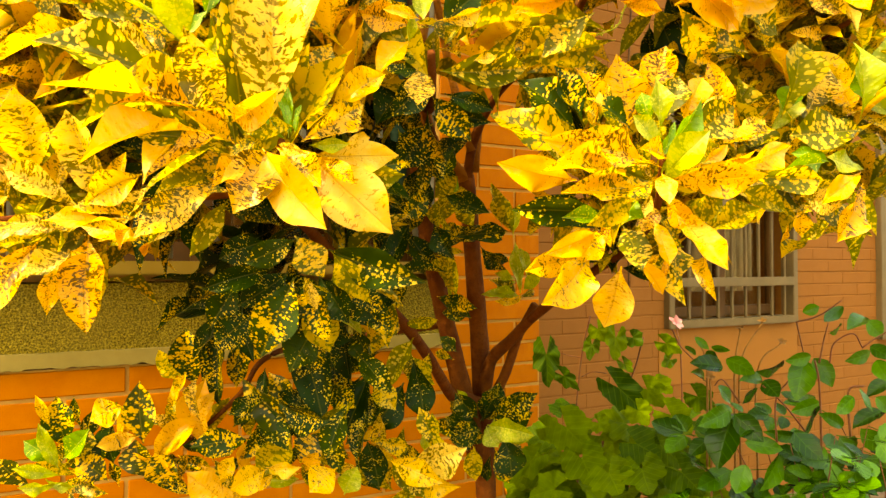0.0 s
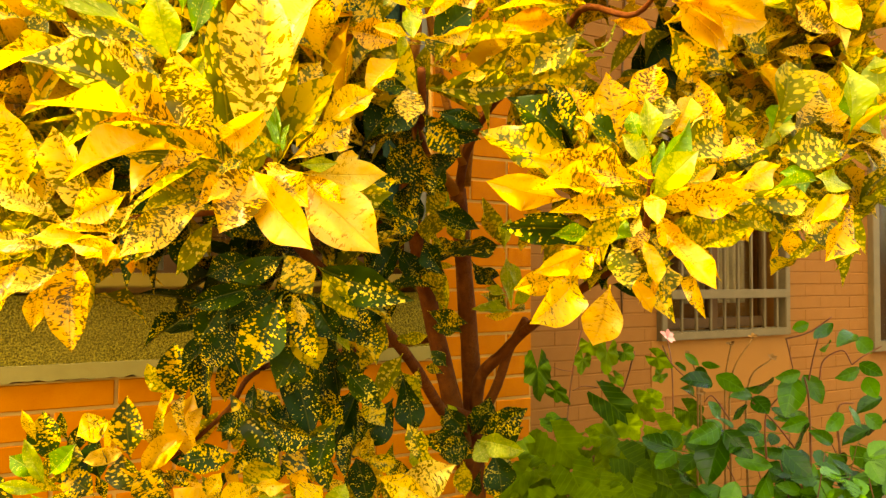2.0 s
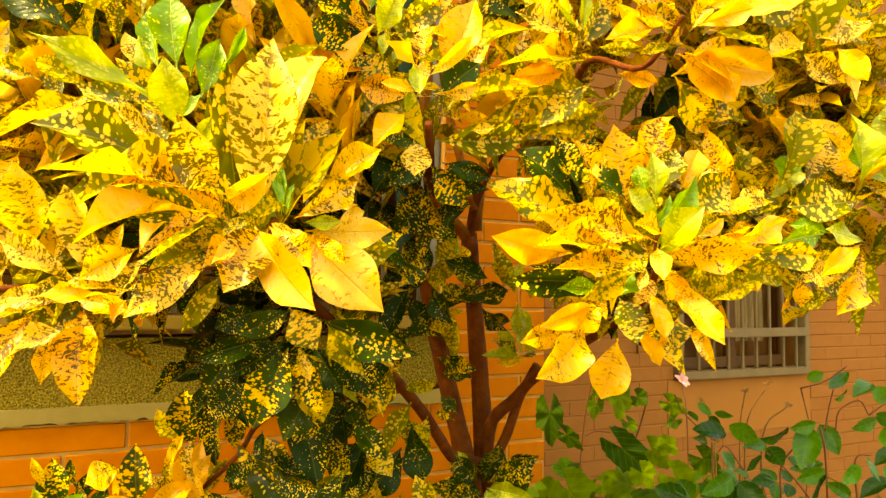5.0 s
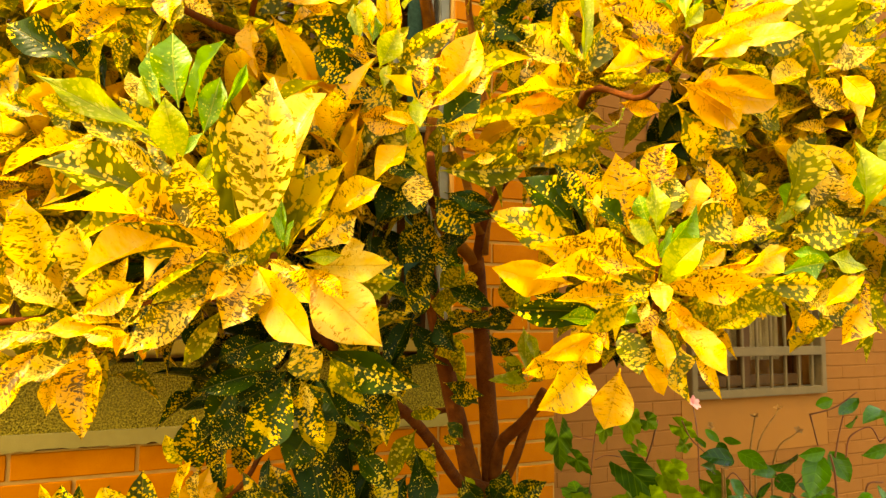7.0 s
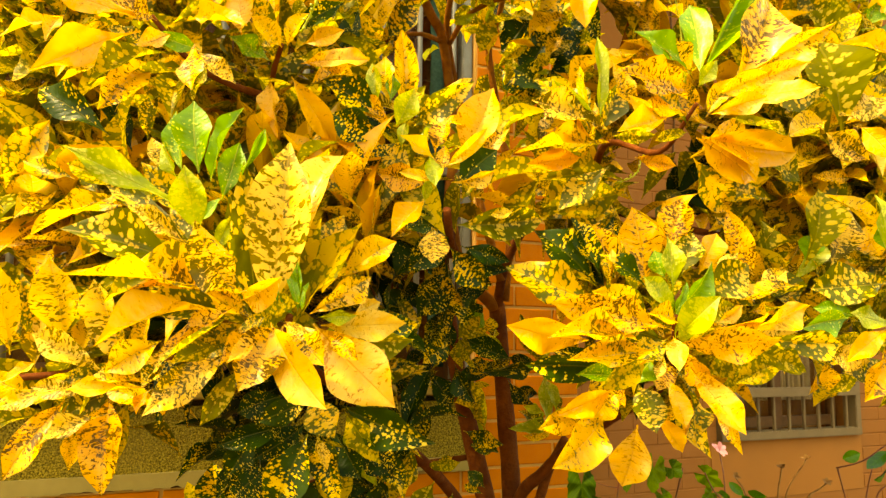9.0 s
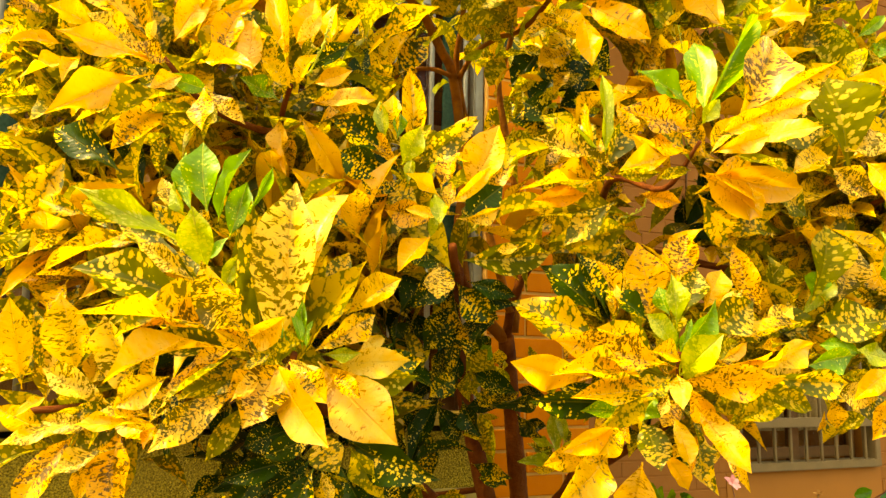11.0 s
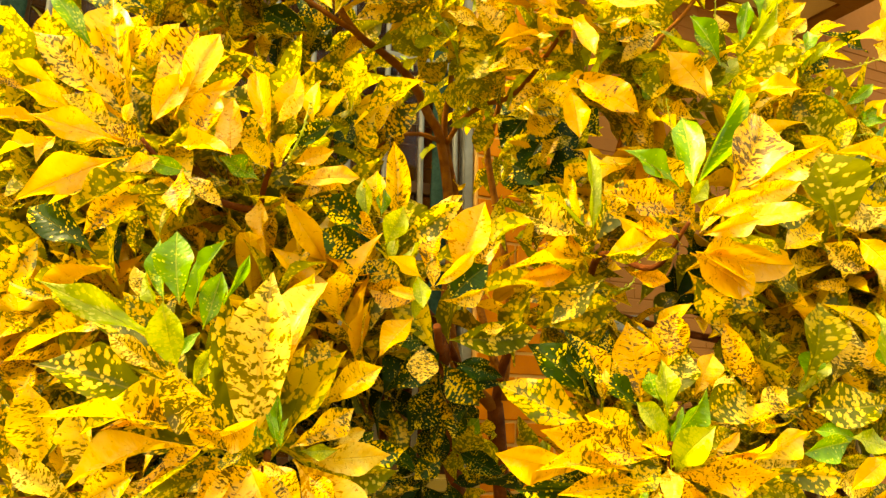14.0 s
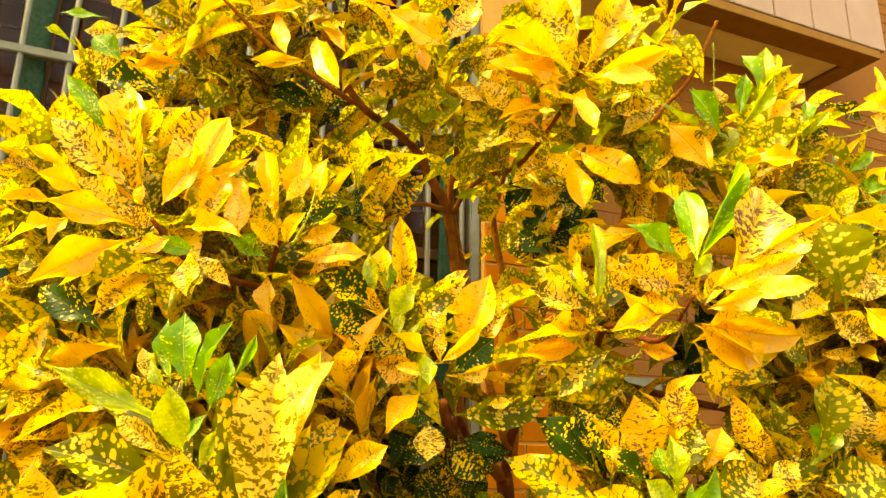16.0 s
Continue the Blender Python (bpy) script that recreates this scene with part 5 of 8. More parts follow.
# rosette before the barred window
blade("mix", 0.245, 1.340, 1.596, 0.082, 1.380, 1.668, 0.073, 14)
blade("pine", 0.246, 1.430, 1.642, 0.135, 1.440, 1.743, 0.067, 16)
blade("pine", 0.256, 1.410, 1.651, 0.201, 1.420, 1.768, 0.052, 24)
blade("fleck", 0.264, 1.350, 1.636, 0.225, 1.340, 1.743, 0.026, 34)
blade("dark", 0.283, 1.440, 1.652, 0.286, 1.450, 1.773, 0.046, -18)
blade("fleck", 0.333, 1.400, 1.637, 0.312, 1.400, 1.781, 0.080, 8)
blade("fleck", 0.378, 1.420, 1.681, 0.407, 1.420, 1.801, 0.065, -12)
blade("pine", 0.320, 1.310, 1.623, 0.240, 1.310, 1.682, 0.037, 22)
blade("straw", 0.263, 1.300, 1.651, 0.260, 1.300, 1.693, 0.011, 10)
blade("speck", 0.279, 1.310, 1.655, 0.277, 1.310, 1.708, 0.013, -10)
blade("lime", 0.347, 1.250, 1.582, 0.297, 1.220, 1.636, 0.044, 22)
blade("lime", 0.350, 1.260, 1.608, 0.344, 1.260, 1.706, 0.032, 14)
blade("young", 0.346, 1.290, 1.639, 0.329, 1.290, 1.687, 0.032, -20)
blade("young", 0.351, 1.240, 1.585, 0.399, 1.200, 1.659, 0.034, 28)
blade("mix", 0.375, 1.300, 1.647, 0.398, 1.310, 1.719, 0.048, -8)
blade("lime", 0.347, 1.220, 1.541, 0.402, 1.170, 1.603, 0.053, -18)
blade("young", 0.352, 1.250, 1.572, 0.372, 1.250, 1.631, 0.021, 20)
blade("young", 0.351, 1.260, 1.576, 0.333, 1.250, 1.629, 0.020, -24)
blade("gold", 0.405, 1.310, 1.648, 0.440, 1.320, 1.720, 0.045, 14)
blade("mix", 0.400, 1.280, 1.610, 0.479, 1.280, 1.662, 0.066, 10)
blade("canary", 0.423, 1.290, 1.633, 0.468, 1.300, 1.684, 0.029, -10)
blade("mix", 0.315, 1.260, 1.573, 0.223, 1.270, 1.616, 0.056, 12)
blade("fleck", 0.292, 1.230, 1.572, 0.149, 1.180, 1.592, 0.053, -18)
blade("fleck", 0.340, 1.210, 1.551, 0.192, 1.150, 1.568, 0.045, 30)
blade("gold", 0.213, 1.240, 1.536, 0.082, 1.190, 1.557, 0.056, -14)
blade("canary", 0.288, 1.200, 1.533, 0.140, 1.140, 1.536, 0.039, 35)
blade("speck", 0.311, 1.200, 1.521, 0.170, 1.130, 1.505, 0.040, 12)
blade("speck", 0.345, 1.210, 1.563, 0.294, 1.170, 1.575, 0.035, 28)
blade("straw", 0.337, 1.200, 1.542, 0.336, 1.160, 1.490, 0.033, 12)
blade("fleck", 0.343, 1.210, 1.532, 0.493, 1.180, 1.538, 0.055, 20)
blade("mix", 0.468, 1.220, 1.538, 0.596, 1.220, 1.533, 0.045, 14)
blade("fleck", 0.395, 1.230, 1.555, 0.492, 1.220, 1.582, 0.020, 38)
blade("straw", 0.441, 1.220, 1.547, 0.580, 1.290, 1.599, 0.039, 34)
blade("gold", 0.418, 1.250, 1.565, 0.457, 1.250, 1.594, 0.025, 18)
blade("speck", 0.572, 1.340, 1.633, 0.470, 1.310, 1.605, 0.043, 40)
blade("speck", 0.533, 1.420, 1.623, 0.588, 1.420, 1.666, 0.045, -16)
blade("mix", 0.459, 1.330, 1.599, 0.507, 1.330, 1.637, 0.047, 20)
blade("moss", 0.390, 1.280, 1.577, 0.454, 1.280, 1.596, 0.038, 10)
blade("pine", 0.283, 1.340, 1.490, 0.113, 1.310, 1.494, 0.053, -12)
blade("young", 0.280, 1.320, 1.472, 0.197, 1.300, 1.479, 0.028, 20)
blade("gold", 0.255, 1.290, 1.456, 0.161, 1.240, 1.417, 0.039, -10)
blade("canary", 0.269, 1.290, 1.456, 0.219, 1.270, 1.406, 0.052, 16)
blade("speck", 0.245, 1.290, 1.420, 0.153, 1.220, 1.338, 0.073, -14)
blade("young", 0.316, 1.270, 1.505, 0.279, 1.240, 1.466, 0.050, 18)
blade("mix", 0.297, 1.290, 1.466, 0.318, 1.250, 1.391, 0.058, -12)
blade("fleck", 0.268, 1.280, 1.477, 0.273, 1.270, 1.429, 0.019, 30)
blade("fleck", 0.360, 1.310, 1.503, 0.329, 1.290, 1.455, 0.041, 14)
blade("straw", 0.346, 1.280, 1.474, 0.366, 1.260, 1.399, 0.040, -16)
blade("gold", 0.299, 1.310, 1.399, 0.277, 1.345, 1.293, 0.068, 10)
blade("gold", 0.342, 1.360, 1.408, 0.382, 1.360, 1.349, 0.036, -20)
blade("gold", 0.385, 1.300, 1.492, 0.453, 1.240, 1.392, 0.052, -8)
blade("moss", 0.581, 1.420, 1.504, 0.478, 1.400, 1.462, 0.050, 20)
blade("speck", 0.647, 1.420, 1.503, 0.650, 1.420, 1.452, 0.038, -10)
blade("amber", 0.413, 1.410, 1.443, 0.395, 1.410, 1.362, 0.012, 20)
blade("fleck", 0.382, 1.330, 1.522, 0.414, 1.320, 1.457, 0.041, 22)
blade("mix", 0.342, 1.270, 1.539, 0.282, 1.240, 1.494, 0.042, 20)
blade("moss", 0.493, 1.360, 1.523, 0.420, 1.340, 1.484, 0.046, -14)
# leaves behind the barred-window rosette
blade("pine", 0.747, 1.840, 2.014, 0.540, 1.800, 2.032, 0.111, 0)
blade("dark", 0.531, 1.840, 2.050, 0.572, 1.820, 1.918, 0.061, 0)
blade("canary", 0.614, 1.720, 1.927, 0.759, 1.700, 1.882, 0.038, 10)
blade("mix", 0.633, 1.760, 1.913, 0.753, 1.740, 1.854, 0.066, 0)
blade("mix", 0.575, 1.740, 1.811, 0.614, 1.720, 1.911, 0.090, 0)
blade("speck", 0.604, 1.760, 1.789, 0.664, 1.740, 1.871, 0.078, 0)
blade("canary", 0.725, 1.740, 1.773, 0.765, 1.720, 1.905, 0.073, 0)
blade("mix", 0.801, 1.740, 1.774, 0.846, 1.720, 1.880, 0.076, 10)
blade("lime", 0.897, 1.700, 1.766, 0.873, 1.680, 1.882, 0.062, -10)
blade("lime", 0.938, 1.620, 1.739, 0.912, 1.600, 1.872, 0.084, 0)
blade("lime", 0.945, 1.620, 1.697, 0.817, 1.600, 1.768, 0.054, 10)
blade("moss", 0.738, 1.900, 1.820, 0.657, 1.880, 1.963, 0.109, 0)
blade("moss", 0.946, 1.900, 1.835, 0.869, 1.880, 1.992, 0.109, 0)
blade("moss", 0.583, 1.880, 1.801, 0.614, 1.860, 1.916, 0.081, 0)
blade("mix", 1.011, 1.880, 1.942, 0.885, 1.860, 2.027, 0.095, 0)
blade("moss", 0.861, 1.900, 1.939, 0.756, 1.880, 2.002, 0.096, 0)
blade("moss", 0.892, 1.880, 1.810, 0.993, 1.860, 1.902, 0.095, 0)
blade("canary", 0.995, 1.720, 1.942, 0.874, 1.680, 1.991, 0.057, 10)
# right edge
blade("moss", 0.633, 1.460, 1.676, 0.671, 1.470, 1.828, 0.078, 12)
blade("fleck", 0.545, 1.460, 1.665, 0.498, 1.460, 1.789, 0.048, -16)
blade("speck", 0.686, 1.470, 1.680, 0.729, 1.480, 1.795, 0.074, 10)
blade("mix", 0.754, 1.400, 1.644, 0.613, 1.380, 1.630, 0.077, 16)
blade("young", 0.636, 1.460, 1.687, 0.656, 1.460, 1.738, 0.045, -12)
blade("lime", 0.744, 1.380, 1.570, 0.664, 1.350, 1.588, 0.038, 22)
blade("young", 0.666, 1.360, 1.580, 0.576, 1.330, 1.560, 0.045, -18)
blade("young", 0.685, 1.380, 1.583, 0.611, 1.370, 1.597, 0.033, 16)
blade("gold", 0.735, 1.370, 1.564, 0.650, 1.340, 1.504, 0.038, 14)
blade("fleck", 0.738, 1.370, 1.545, 0.680, 1.350, 1.439, 0.055, -14)
blade("lime", 0.749, 1.400, 1.662, 0.738, 1.400, 1.804, 0.055, 18)
blade("young", 0.775, 1.420, 1.697, 0.754, 1.410, 1.757, 0.044, -20)
blade("moss", 0.610, 1.620, 1.635, 0.609, 1.620, 1.794, 0.054, 16)
blade("pine", 0.579, 1.620, 1.658, 0.558, 1.620, 1.761, 0.075, -14)
blade("mix", 0.621, 1.500, 1.588, 0.605, 1.500, 1.685, 0.069, 20)
blade("speck", 0.792, 1.500, 1.696, 0.765, 1.500, 1.761, 0.067, -15)
blade("canary", 0.640, 1.400, 1.525, 0.707, 1.380, 1.506, 0.046, 14)
blade("mix", 0.752, 1.420, 1.506, 0.667, 1.400, 1.486, 0.050, 20)
# high rosette before the brick wall
blade("young", 0.420, 1.300, 1.998, 0.554, 1.480, 2.255, 0.049, 18)
blade("young", 0.430, 1.350, 2.007, 0.431, 1.420, 2.174, 0.061, -10)
blade("young", 0.396, 1.280, 1.986, 0.292, 1.240, 2.049, 0.037, 22)
blade("lime", 0.398, 1.250, 1.953, 0.428, 1.240, 1.996, 0.028, 14)
blade("fleck", 0.464, 1.300, 1.957, 0.557, 1.360, 2.151, 0.089, 8)
blade("canary", 0.497, 1.290, 1.994, 0.627, 1.250, 2.063, 0.040, 28)
blade("moss", 0.753, 1.550, 1.955, 0.705, 1.540, 2.150, 0.126, 6)
blade("gold", 0.477, 1.260, 1.955, 0.574, 1.240, 1.990, 0.042, 20)
blade("straw", 0.459, 1.230, 1.928, 0.571, 1.190, 1.931, 0.041, -14)
blade("gold", 0.409, 1.220, 1.898, 0.490, 1.190, 1.917, 0.036, 22)
blade("canary", 0.419, 1.250, 1.934, 0.508, 1.240, 1.974, 0.037, 14)
blade("gold", 0.420, 1.360, 1.898, 0.548, 1.440, 1.834, 0.086, -10)
blade("gold", 0.430, 1.360, 1.900, 0.631, 1.460, 1.895, 0.069, 18)
blade("straw", 0.507, 1.380, 1.887, 0.536, 1.400, 1.827, 0.023, -30)
blade("fleck", 0.383, 1.230, 1.919, 0.246, 1.150, 1.949, 0.049, 24)
blade("fleck", 0.387, 1.260, 1.947, 0.283, 1.200, 1.985, 0.040, -10)
blade("speck", 0.404, 1.300, 1.980, 0.332, 1.260, 2.038, 0.044, 16)
blade("straw", 0.341, 1.200, 1.889, 0.249, 1.150, 1.850, 0.036, 12)
blade("straw", 0.321, 1.220, 1.889, 0.272, 1.180, 1.920, 0.024, -22)
blade("speck", 0.295, 1.270, 1.929, 0.261, 1.250, 1.998, 0.036, 14)
blade("fleck", 0.375, 1.220, 1.900, 0.289, 1.180, 1.899, 0.040, 30)
blade("speck", 0.267, 1.370, 1.916, 0.126, 1.320, 1.958, 0.059, 18)
blade("fleck", 0.249, 1.360, 1.886, 0.152, 1.330, 1.903, 0.036, 24)
blade("mix", 0.250, 1.380, 1.937, 0.134, 1.370, 2.012, 0.053, 14)
blade("lime", 0.252, 1.360, 1.928, 0.165, 1.340, 2.003, 0.024, -24)
blade("lime", 0.254, 1.380, 1.939, 0.252, 1.390, 2.103, 0.033, 16)
blade("canary", 0.234, 1.400, 1.957, 0.221, 1.400, 2.050, 0.023, -30)
blade("canary", 0.266, 1.350, 1.888, 0.095, 1.300, 1.856, 0.027, 38)
blade("amber", 0.219, 1.360, 1.864, 0.118, 1.330, 1.844, 0.038, -14)
blade("amber", 0.314, 1.370, 1.866, 0.387, 1.370, 1.849, 0.031, 16)
blade("moss", 0.312, 1.480, 1.846, 0.136, 1.440, 1.837, 0.051, 18)
blade("moss", 0.315, 1.500, 1.829, 0.153, 1.450, 1.789, 0.069, -10)
blade("dark", 0.500, 1.800, 1.981, 0.558, 1.780, 1.837, 0.082, 12)
blade("mix", 0.598, 1.520, 1.816, 0.474, 1.500, 1.840, 0.061, 16)
blade("gold", 0.915, 1.620, 2.129, 0.768, 1.580, 2.154, 0.044, 20)
blade("canary", 0.877, 1.560, 2.033, 0.737, 1.530, 1.985, 0.051, 14)
blade("canary", 0.705, 1.500, 1.968, 0.618, 1.470, 1.928, 0.057, 20)
blade("young", 0.909, 1.830, 2.356, 0.975, 1.820, 2.408, 0.032, 12)
blade("young", 0.868, 1.800, 2.288, 0.846, 1.800, 2.379, 0.041, -18)
blade("young", 0.931, 1.820, 2.294, 0.980, 1.820, 2.362, 0.025, 16)
blade("young", 0.927, 1.810, 2.291, 0.986, 1.800, 2.305, 0.025, -20)
blade("moss", 0.833, 1.700, 2.199, 0.745, 1.680, 2.272, 0.076, 14)
blade("mix", 0.807, 1.720, 2.247, 0.743, 1.700, 2.334, 0.069, -16)
blade("mix", 0.888, 1.600, 1.992, 0.788, 1.580, 2.083, 0.066, 12)
blade("pine", 0.958, 1.750, 2.122, 0.874, 1.720, 2.153, 0.061, 20)
blade("speck", 0.806, 1.550, 1.900, 0.711, 1.520, 1.950, 0.059, -12)
blade("mix", 0.684, 1.580, 1.860, 0.599, 1.550, 1.901, 0.059, 16)
blade("gold", 0.767, 1.500, 1.956, 0.815, 1.480, 1.886, 0.053, 10)
# middle rosette
blade("speck", -0.100, 1.360, 1.935, -0.114, 1.370, 2.115, 0.048, 12)
blade("lime", -0.142, 1.290, 1.938, -0.154, 1.290, 2.020, 0.029, -14)
blade("young", -0.122, 1.300, 1.951, -0.117, 1.300, 2.000, 0.025, 16)
blade("canary", -0.124, 1.300, 1.951, -0.132, 1.300, 2.036, 0.040, -12)
blade("pine", -0.125, 1.270, 1.902, -0.233, 1.240, 1.971, 0.051, 16)
blade("lime", -0.101, 1.230, 1.885, -0.069, 1.210, 1.945, 0.042, 14)
blade("moss", -0.087, 1.250, 1.891, -0.053, 1.240, 1.959, 0.038, -20)
blade("mix", -0.074, 1.240, 1.887, 0.031, 1.200, 1.952, 0.045, 20)
blade("canary", -0.041, 1.260, 1.939, 0.025, 1.250, 1.975, 0.022, -14)
blade("fleck", -0.115, 1.270, 1.894, -0.168, 1.250, 1.947, 0.035, 12)
blade("pine", -0.134, 1.270, 1.873, -0.213, 1.240, 1.915, 0.058, -14)
blade("pine", -0.118, 1.280, 1.849, -0.181, 1.250, 1.873, 0.045, 14)
blade("gold", 0.003, 1.350, 1.859, 0.060, 1.340, 1.989, 0.075, -10)
blade("straw", -0.015, 1.210, 1.813, 0.053, 1.180, 1.868, 0.027, 28)
blade("straw", -0.030, 1.210, 1.820, -0.086, 1.160, 1.852, 0.024, 24)
blade("lime", -0.042, 1.200, 1.829, -0.030, 1.180, 1.773, 0.029, -16)
blade("straw", -0.262, 1.250, 1.942, -0.213, 1.290, 1.869, 0.039, 12)
blade("amber", -0.100, 1.320, 1.845, -0.227, 1.310, 1.884, 0.046, 16)
blade("fleck", -0.051, 1.320, 1.807, -0.142, 1.300, 1.823, 0.050, -12)
blade("pine", -0.002, 1.320, 1.805, 0.067, 1.330, 1.871, 0.061, 14)
blade("mix", -0.081, 1.300, 1.823, -0.140, 1.290, 1.871, 0.048, 12)
blade("fleck", -0.042, 1.300, 1.853, -0.014, 1.300, 1.923, 0.040, -20)
blade("gold", -0.054, 1.290, 1.774, -0.108, 1.250, 1.702, 0.044, 14)
blade("speck", -0.043, 1.280, 1.724, -0.040, 1.260, 1.660, 0.052, -10)
blade("mix", -0.007, 1.370, 1.742, 0.156, 1.440, 1.767, 0.064, 12)
blade("canary", 0.052, 1.360, 1.758, 0.094, 1.360, 1.764, 0.022, -10)
blade("moss", 0.292, 1.520, 1.881, 0.153, 1.480, 1.773, 0.080, 14)
blade("dark", 0.001, 1.380, 1.705, 0.091, 1.400, 1.679, 0.035, 12)
blade("dark", -0.017, 1.360, 1.723, -0.091, 1.330, 1.652, 0.055, -10)
blade("pine", -0.021, 1.400, 1.706, 0.051, 1.400, 1.627, 0.054, 14)
blade("canary", -0.133, 1.320, 1.777, -0.168, 1.310, 1.752, 0.017, 10)
blade("pine", -0.036, 1.340, 1.741, -0.104, 1.330, 1.739, 0.045, 20)
# more upper leaves
leaf("moss", 0.064, 1.619, 2.318, -0.025, 1.601, 2.360, 0.071, -20)
leaf("moss", 0.076, 1.618, 2.331, 0.026, 1.594, 2.416, 0.071, -11)
leaf("moss", 0.023, 1.664, 2.331, -0.054, 1.657, 2.329, 0.061, -23)
leaf("young", 0.399, 1.610, 2.365, 0.433, 1.633, 2.276, 0.036, 17)
leaf("mix", 0.414, 1.552, 2.446, 0.341, 1.559, 2.382, 0.048, -15)
leaf("moss", 0.062, 1.794, 2.317, 0.021, 1.807, 2.240, 0.055, -11)
leaf("gold", 0.094, 1.808, 2.269, 0.156, 1.817, 2.257, 0.019, 1)
leaf("moss", 0.158, 1.885, 2.230, 0.198, 1.882, 2.258, 0.035, 14)
leaf("mix", -0.069, 1.564, 2.509, -0.229, 1.554, 2.484, 0.064, -30)
leaf("moss", -0.039, 1.530, 2.444, -0.141, 1.524, 2.425, 0.049, -28)
leaf("dark", 0.022, 1.897, 1.579, -0.005, 1.896, 1.633, 0.052, -3)
leaf("mix", 0.052, 1.997, 1.559, 0.045, 1.996, 1.602, 0.041, -2)
leaf("dark", 0.063, 1.899, 1.469, -0.033, 1.899, 1.455, 0.039, -2)
leaf("dark", 0.168, 1.999, 1.487, 0.095, 1.998, 1.501, 0.035, -3)
leaf("speck", 0.534, 1.516, 1.587, 0.490, 1.515, 1.653, 0.052, -20)
leaf("speck", 0.632, 1.595, 1.643, 0.585, 1.594, 1.724, 0.059, -23)
leaf("moss", 0.590, 1.577, 1.560, 0.544, 1.576, 1.606, 0.047, -19)
leaf("mix", 0.716, 1.713, 1.748, 0.667, 1.711, 1.860, 0.070, -25)
leaf("moss", 0.615, 1.742, 1.792, 0.552, 1.740, 1.881, 0.071, -23)
leaf("lime", 0.727, 1.691, 1.861, 0.622, 1.690, 1.879, 0.042, -19)
leaf("dark", 0.637, 1.839, 1.948, 0.530, 1.838, 2.002, 0.088, -23)
leaf("dark", 0.613, 1.890, 1.881, 0.558, 1.888, 1.991, 0.065, -22)
leaf("moss", 0.250, 1.591, 1.863, 0.157, 1.592, 1.816, 0.061, -11)
leaf("mix", 0.230, 1.610, 1.880, 0.112, 1.611, 1.857, 0.044, -15)
leaf("mix", 0.315, 1.571, 1.868, 0.165, 1.552, 1.783, 0.064, -10)
# small rosettes round the trunk
blade("pine", 0.026, 1.800, 1.467, 0.151, 1.820, 1.481, 0.039, 18)
blade("dark", 0.089, 1.900, 1.450, 0.155, 1.900, 1.388, 0.041, 30)
blade("lime", 0.195, 1.970, 1.329, 0.182, 1.970, 1.460, 0.038, 14)
blade("lime", 0.200, 1.960, 1.338, 0.245, 1.940, 1.383, 0.033, -20)
blade("lime", 0.210, 1.950, 1.373, 0.193, 1.950, 1.443, 0.033, 20)
blade("lime", 0.185, 1.970, 1.363, 0.129, 1.960, 1.380, 0.025, 16)
blade("lime", 0.197, 1.960, 1.324, 0.093, 1.930, 1.328, 0.034, 24)
blade("canary", 0.199, 1.950, 1.323, 0.126, 1.920, 1.313, 0.025, -24)
blade("moss", 0.007, 2.000, 1.345, -0.000, 2.000, 1.443, 0.045, 14)
blade("moss", 0.036, 2.020, 1.314, 0.022, 2.020, 1.429, 0.047, -20)
blade("pine", 0.068, 2.000, 1.276, -0.003, 2.000, 1.279, 0.043, 18)
blade("dark", -0.097, 1.800, 1.435, -0.004, 1.820, 1.419, 0.032, 14)
blade("pine", -0.039, 1.820, 1.375, -0.059, 1.820, 1.430, 0.043, -14)
blade("moss", 0.024, 1.900, 1.406, -0.036, 1.880, 1.392, 0.043, 16)
blade("dark", -0.067, 1.760, 1.470, -0.146, 1.730, 1.459, 0.039, -12)
blade("pine", -0.097, 1.800, 1.487, -0.045, 1.800, 1.539, 0.046, 14)
blade("moss", -0.083, 1.660, 1.277, -0.010, 1.640, 1.286, 0.030, 14)
blade("mix", -0.031, 1.740, 1.206, -0.049, 1.730, 1.145, 0.034, -14)
blade("pine", 0.035, 1.950, 1.184, -0.007, 1.950, 1.223, 0.038, 16)
blade("dark", -0.056, 1.400, 1.726, -0.119, 1.380, 1.647, 0.060, 12)
blade("dark", -0.020, 1.460, 1.698, 0.091, 1.470, 1.669, 0.039, 14)
blade("dark", -0.020, 1.500, 1.674, -0.088, 1.480, 1.579, 0.068, -10)
blade("pine", -0.029, 1.520, 1.541, -0.077, 1.500, 1.491, 0.047, -14)
blade("dark", -0.080, 1.480, 1.497, -0.148, 1.460, 1.448, 0.040, 16)
blade("pine", -0.112, 1.520, 1.583, -0.156, 1.500, 1.637, 0.045, 14)
blade("dark", -0.078, 1.660, 1.469, -0.029, 1.660, 1.398, 0.049, -14)
# dark boughs in the shade
blade("dark", -0.257, 1.310, 1.390, -0.340, 1.290, 1.333, 0.052, -12)
blade("pine", -0.244, 1.260, 1.356, -0.285, 1.220, 1.256, 0.073, 10)
blade("moss", -0.222, 1.320, 1.356, -0.188, 1.300, 1.255, 0.063, -16)
blade("pine", -0.209, 1.360, 1.311, -0.263, 1.340, 1.216, 0.060, 12)
blade("mix", -0.090, 1.520, 1.334, -0.136, 1.500, 1.231, 0.061, 16)
blade("canary", -0.140, 1.450, 1.334, -0.133, 1.450, 1.269, 0.015, 34)
blade("canary", -0.217, 1.220, 1.381, -0.196, 1.210, 1.331, 0.023, -24)
blade("dark", -0.199, 1.600, 1.322, -0.184, 1.580, 1.159, 0.047, 12)
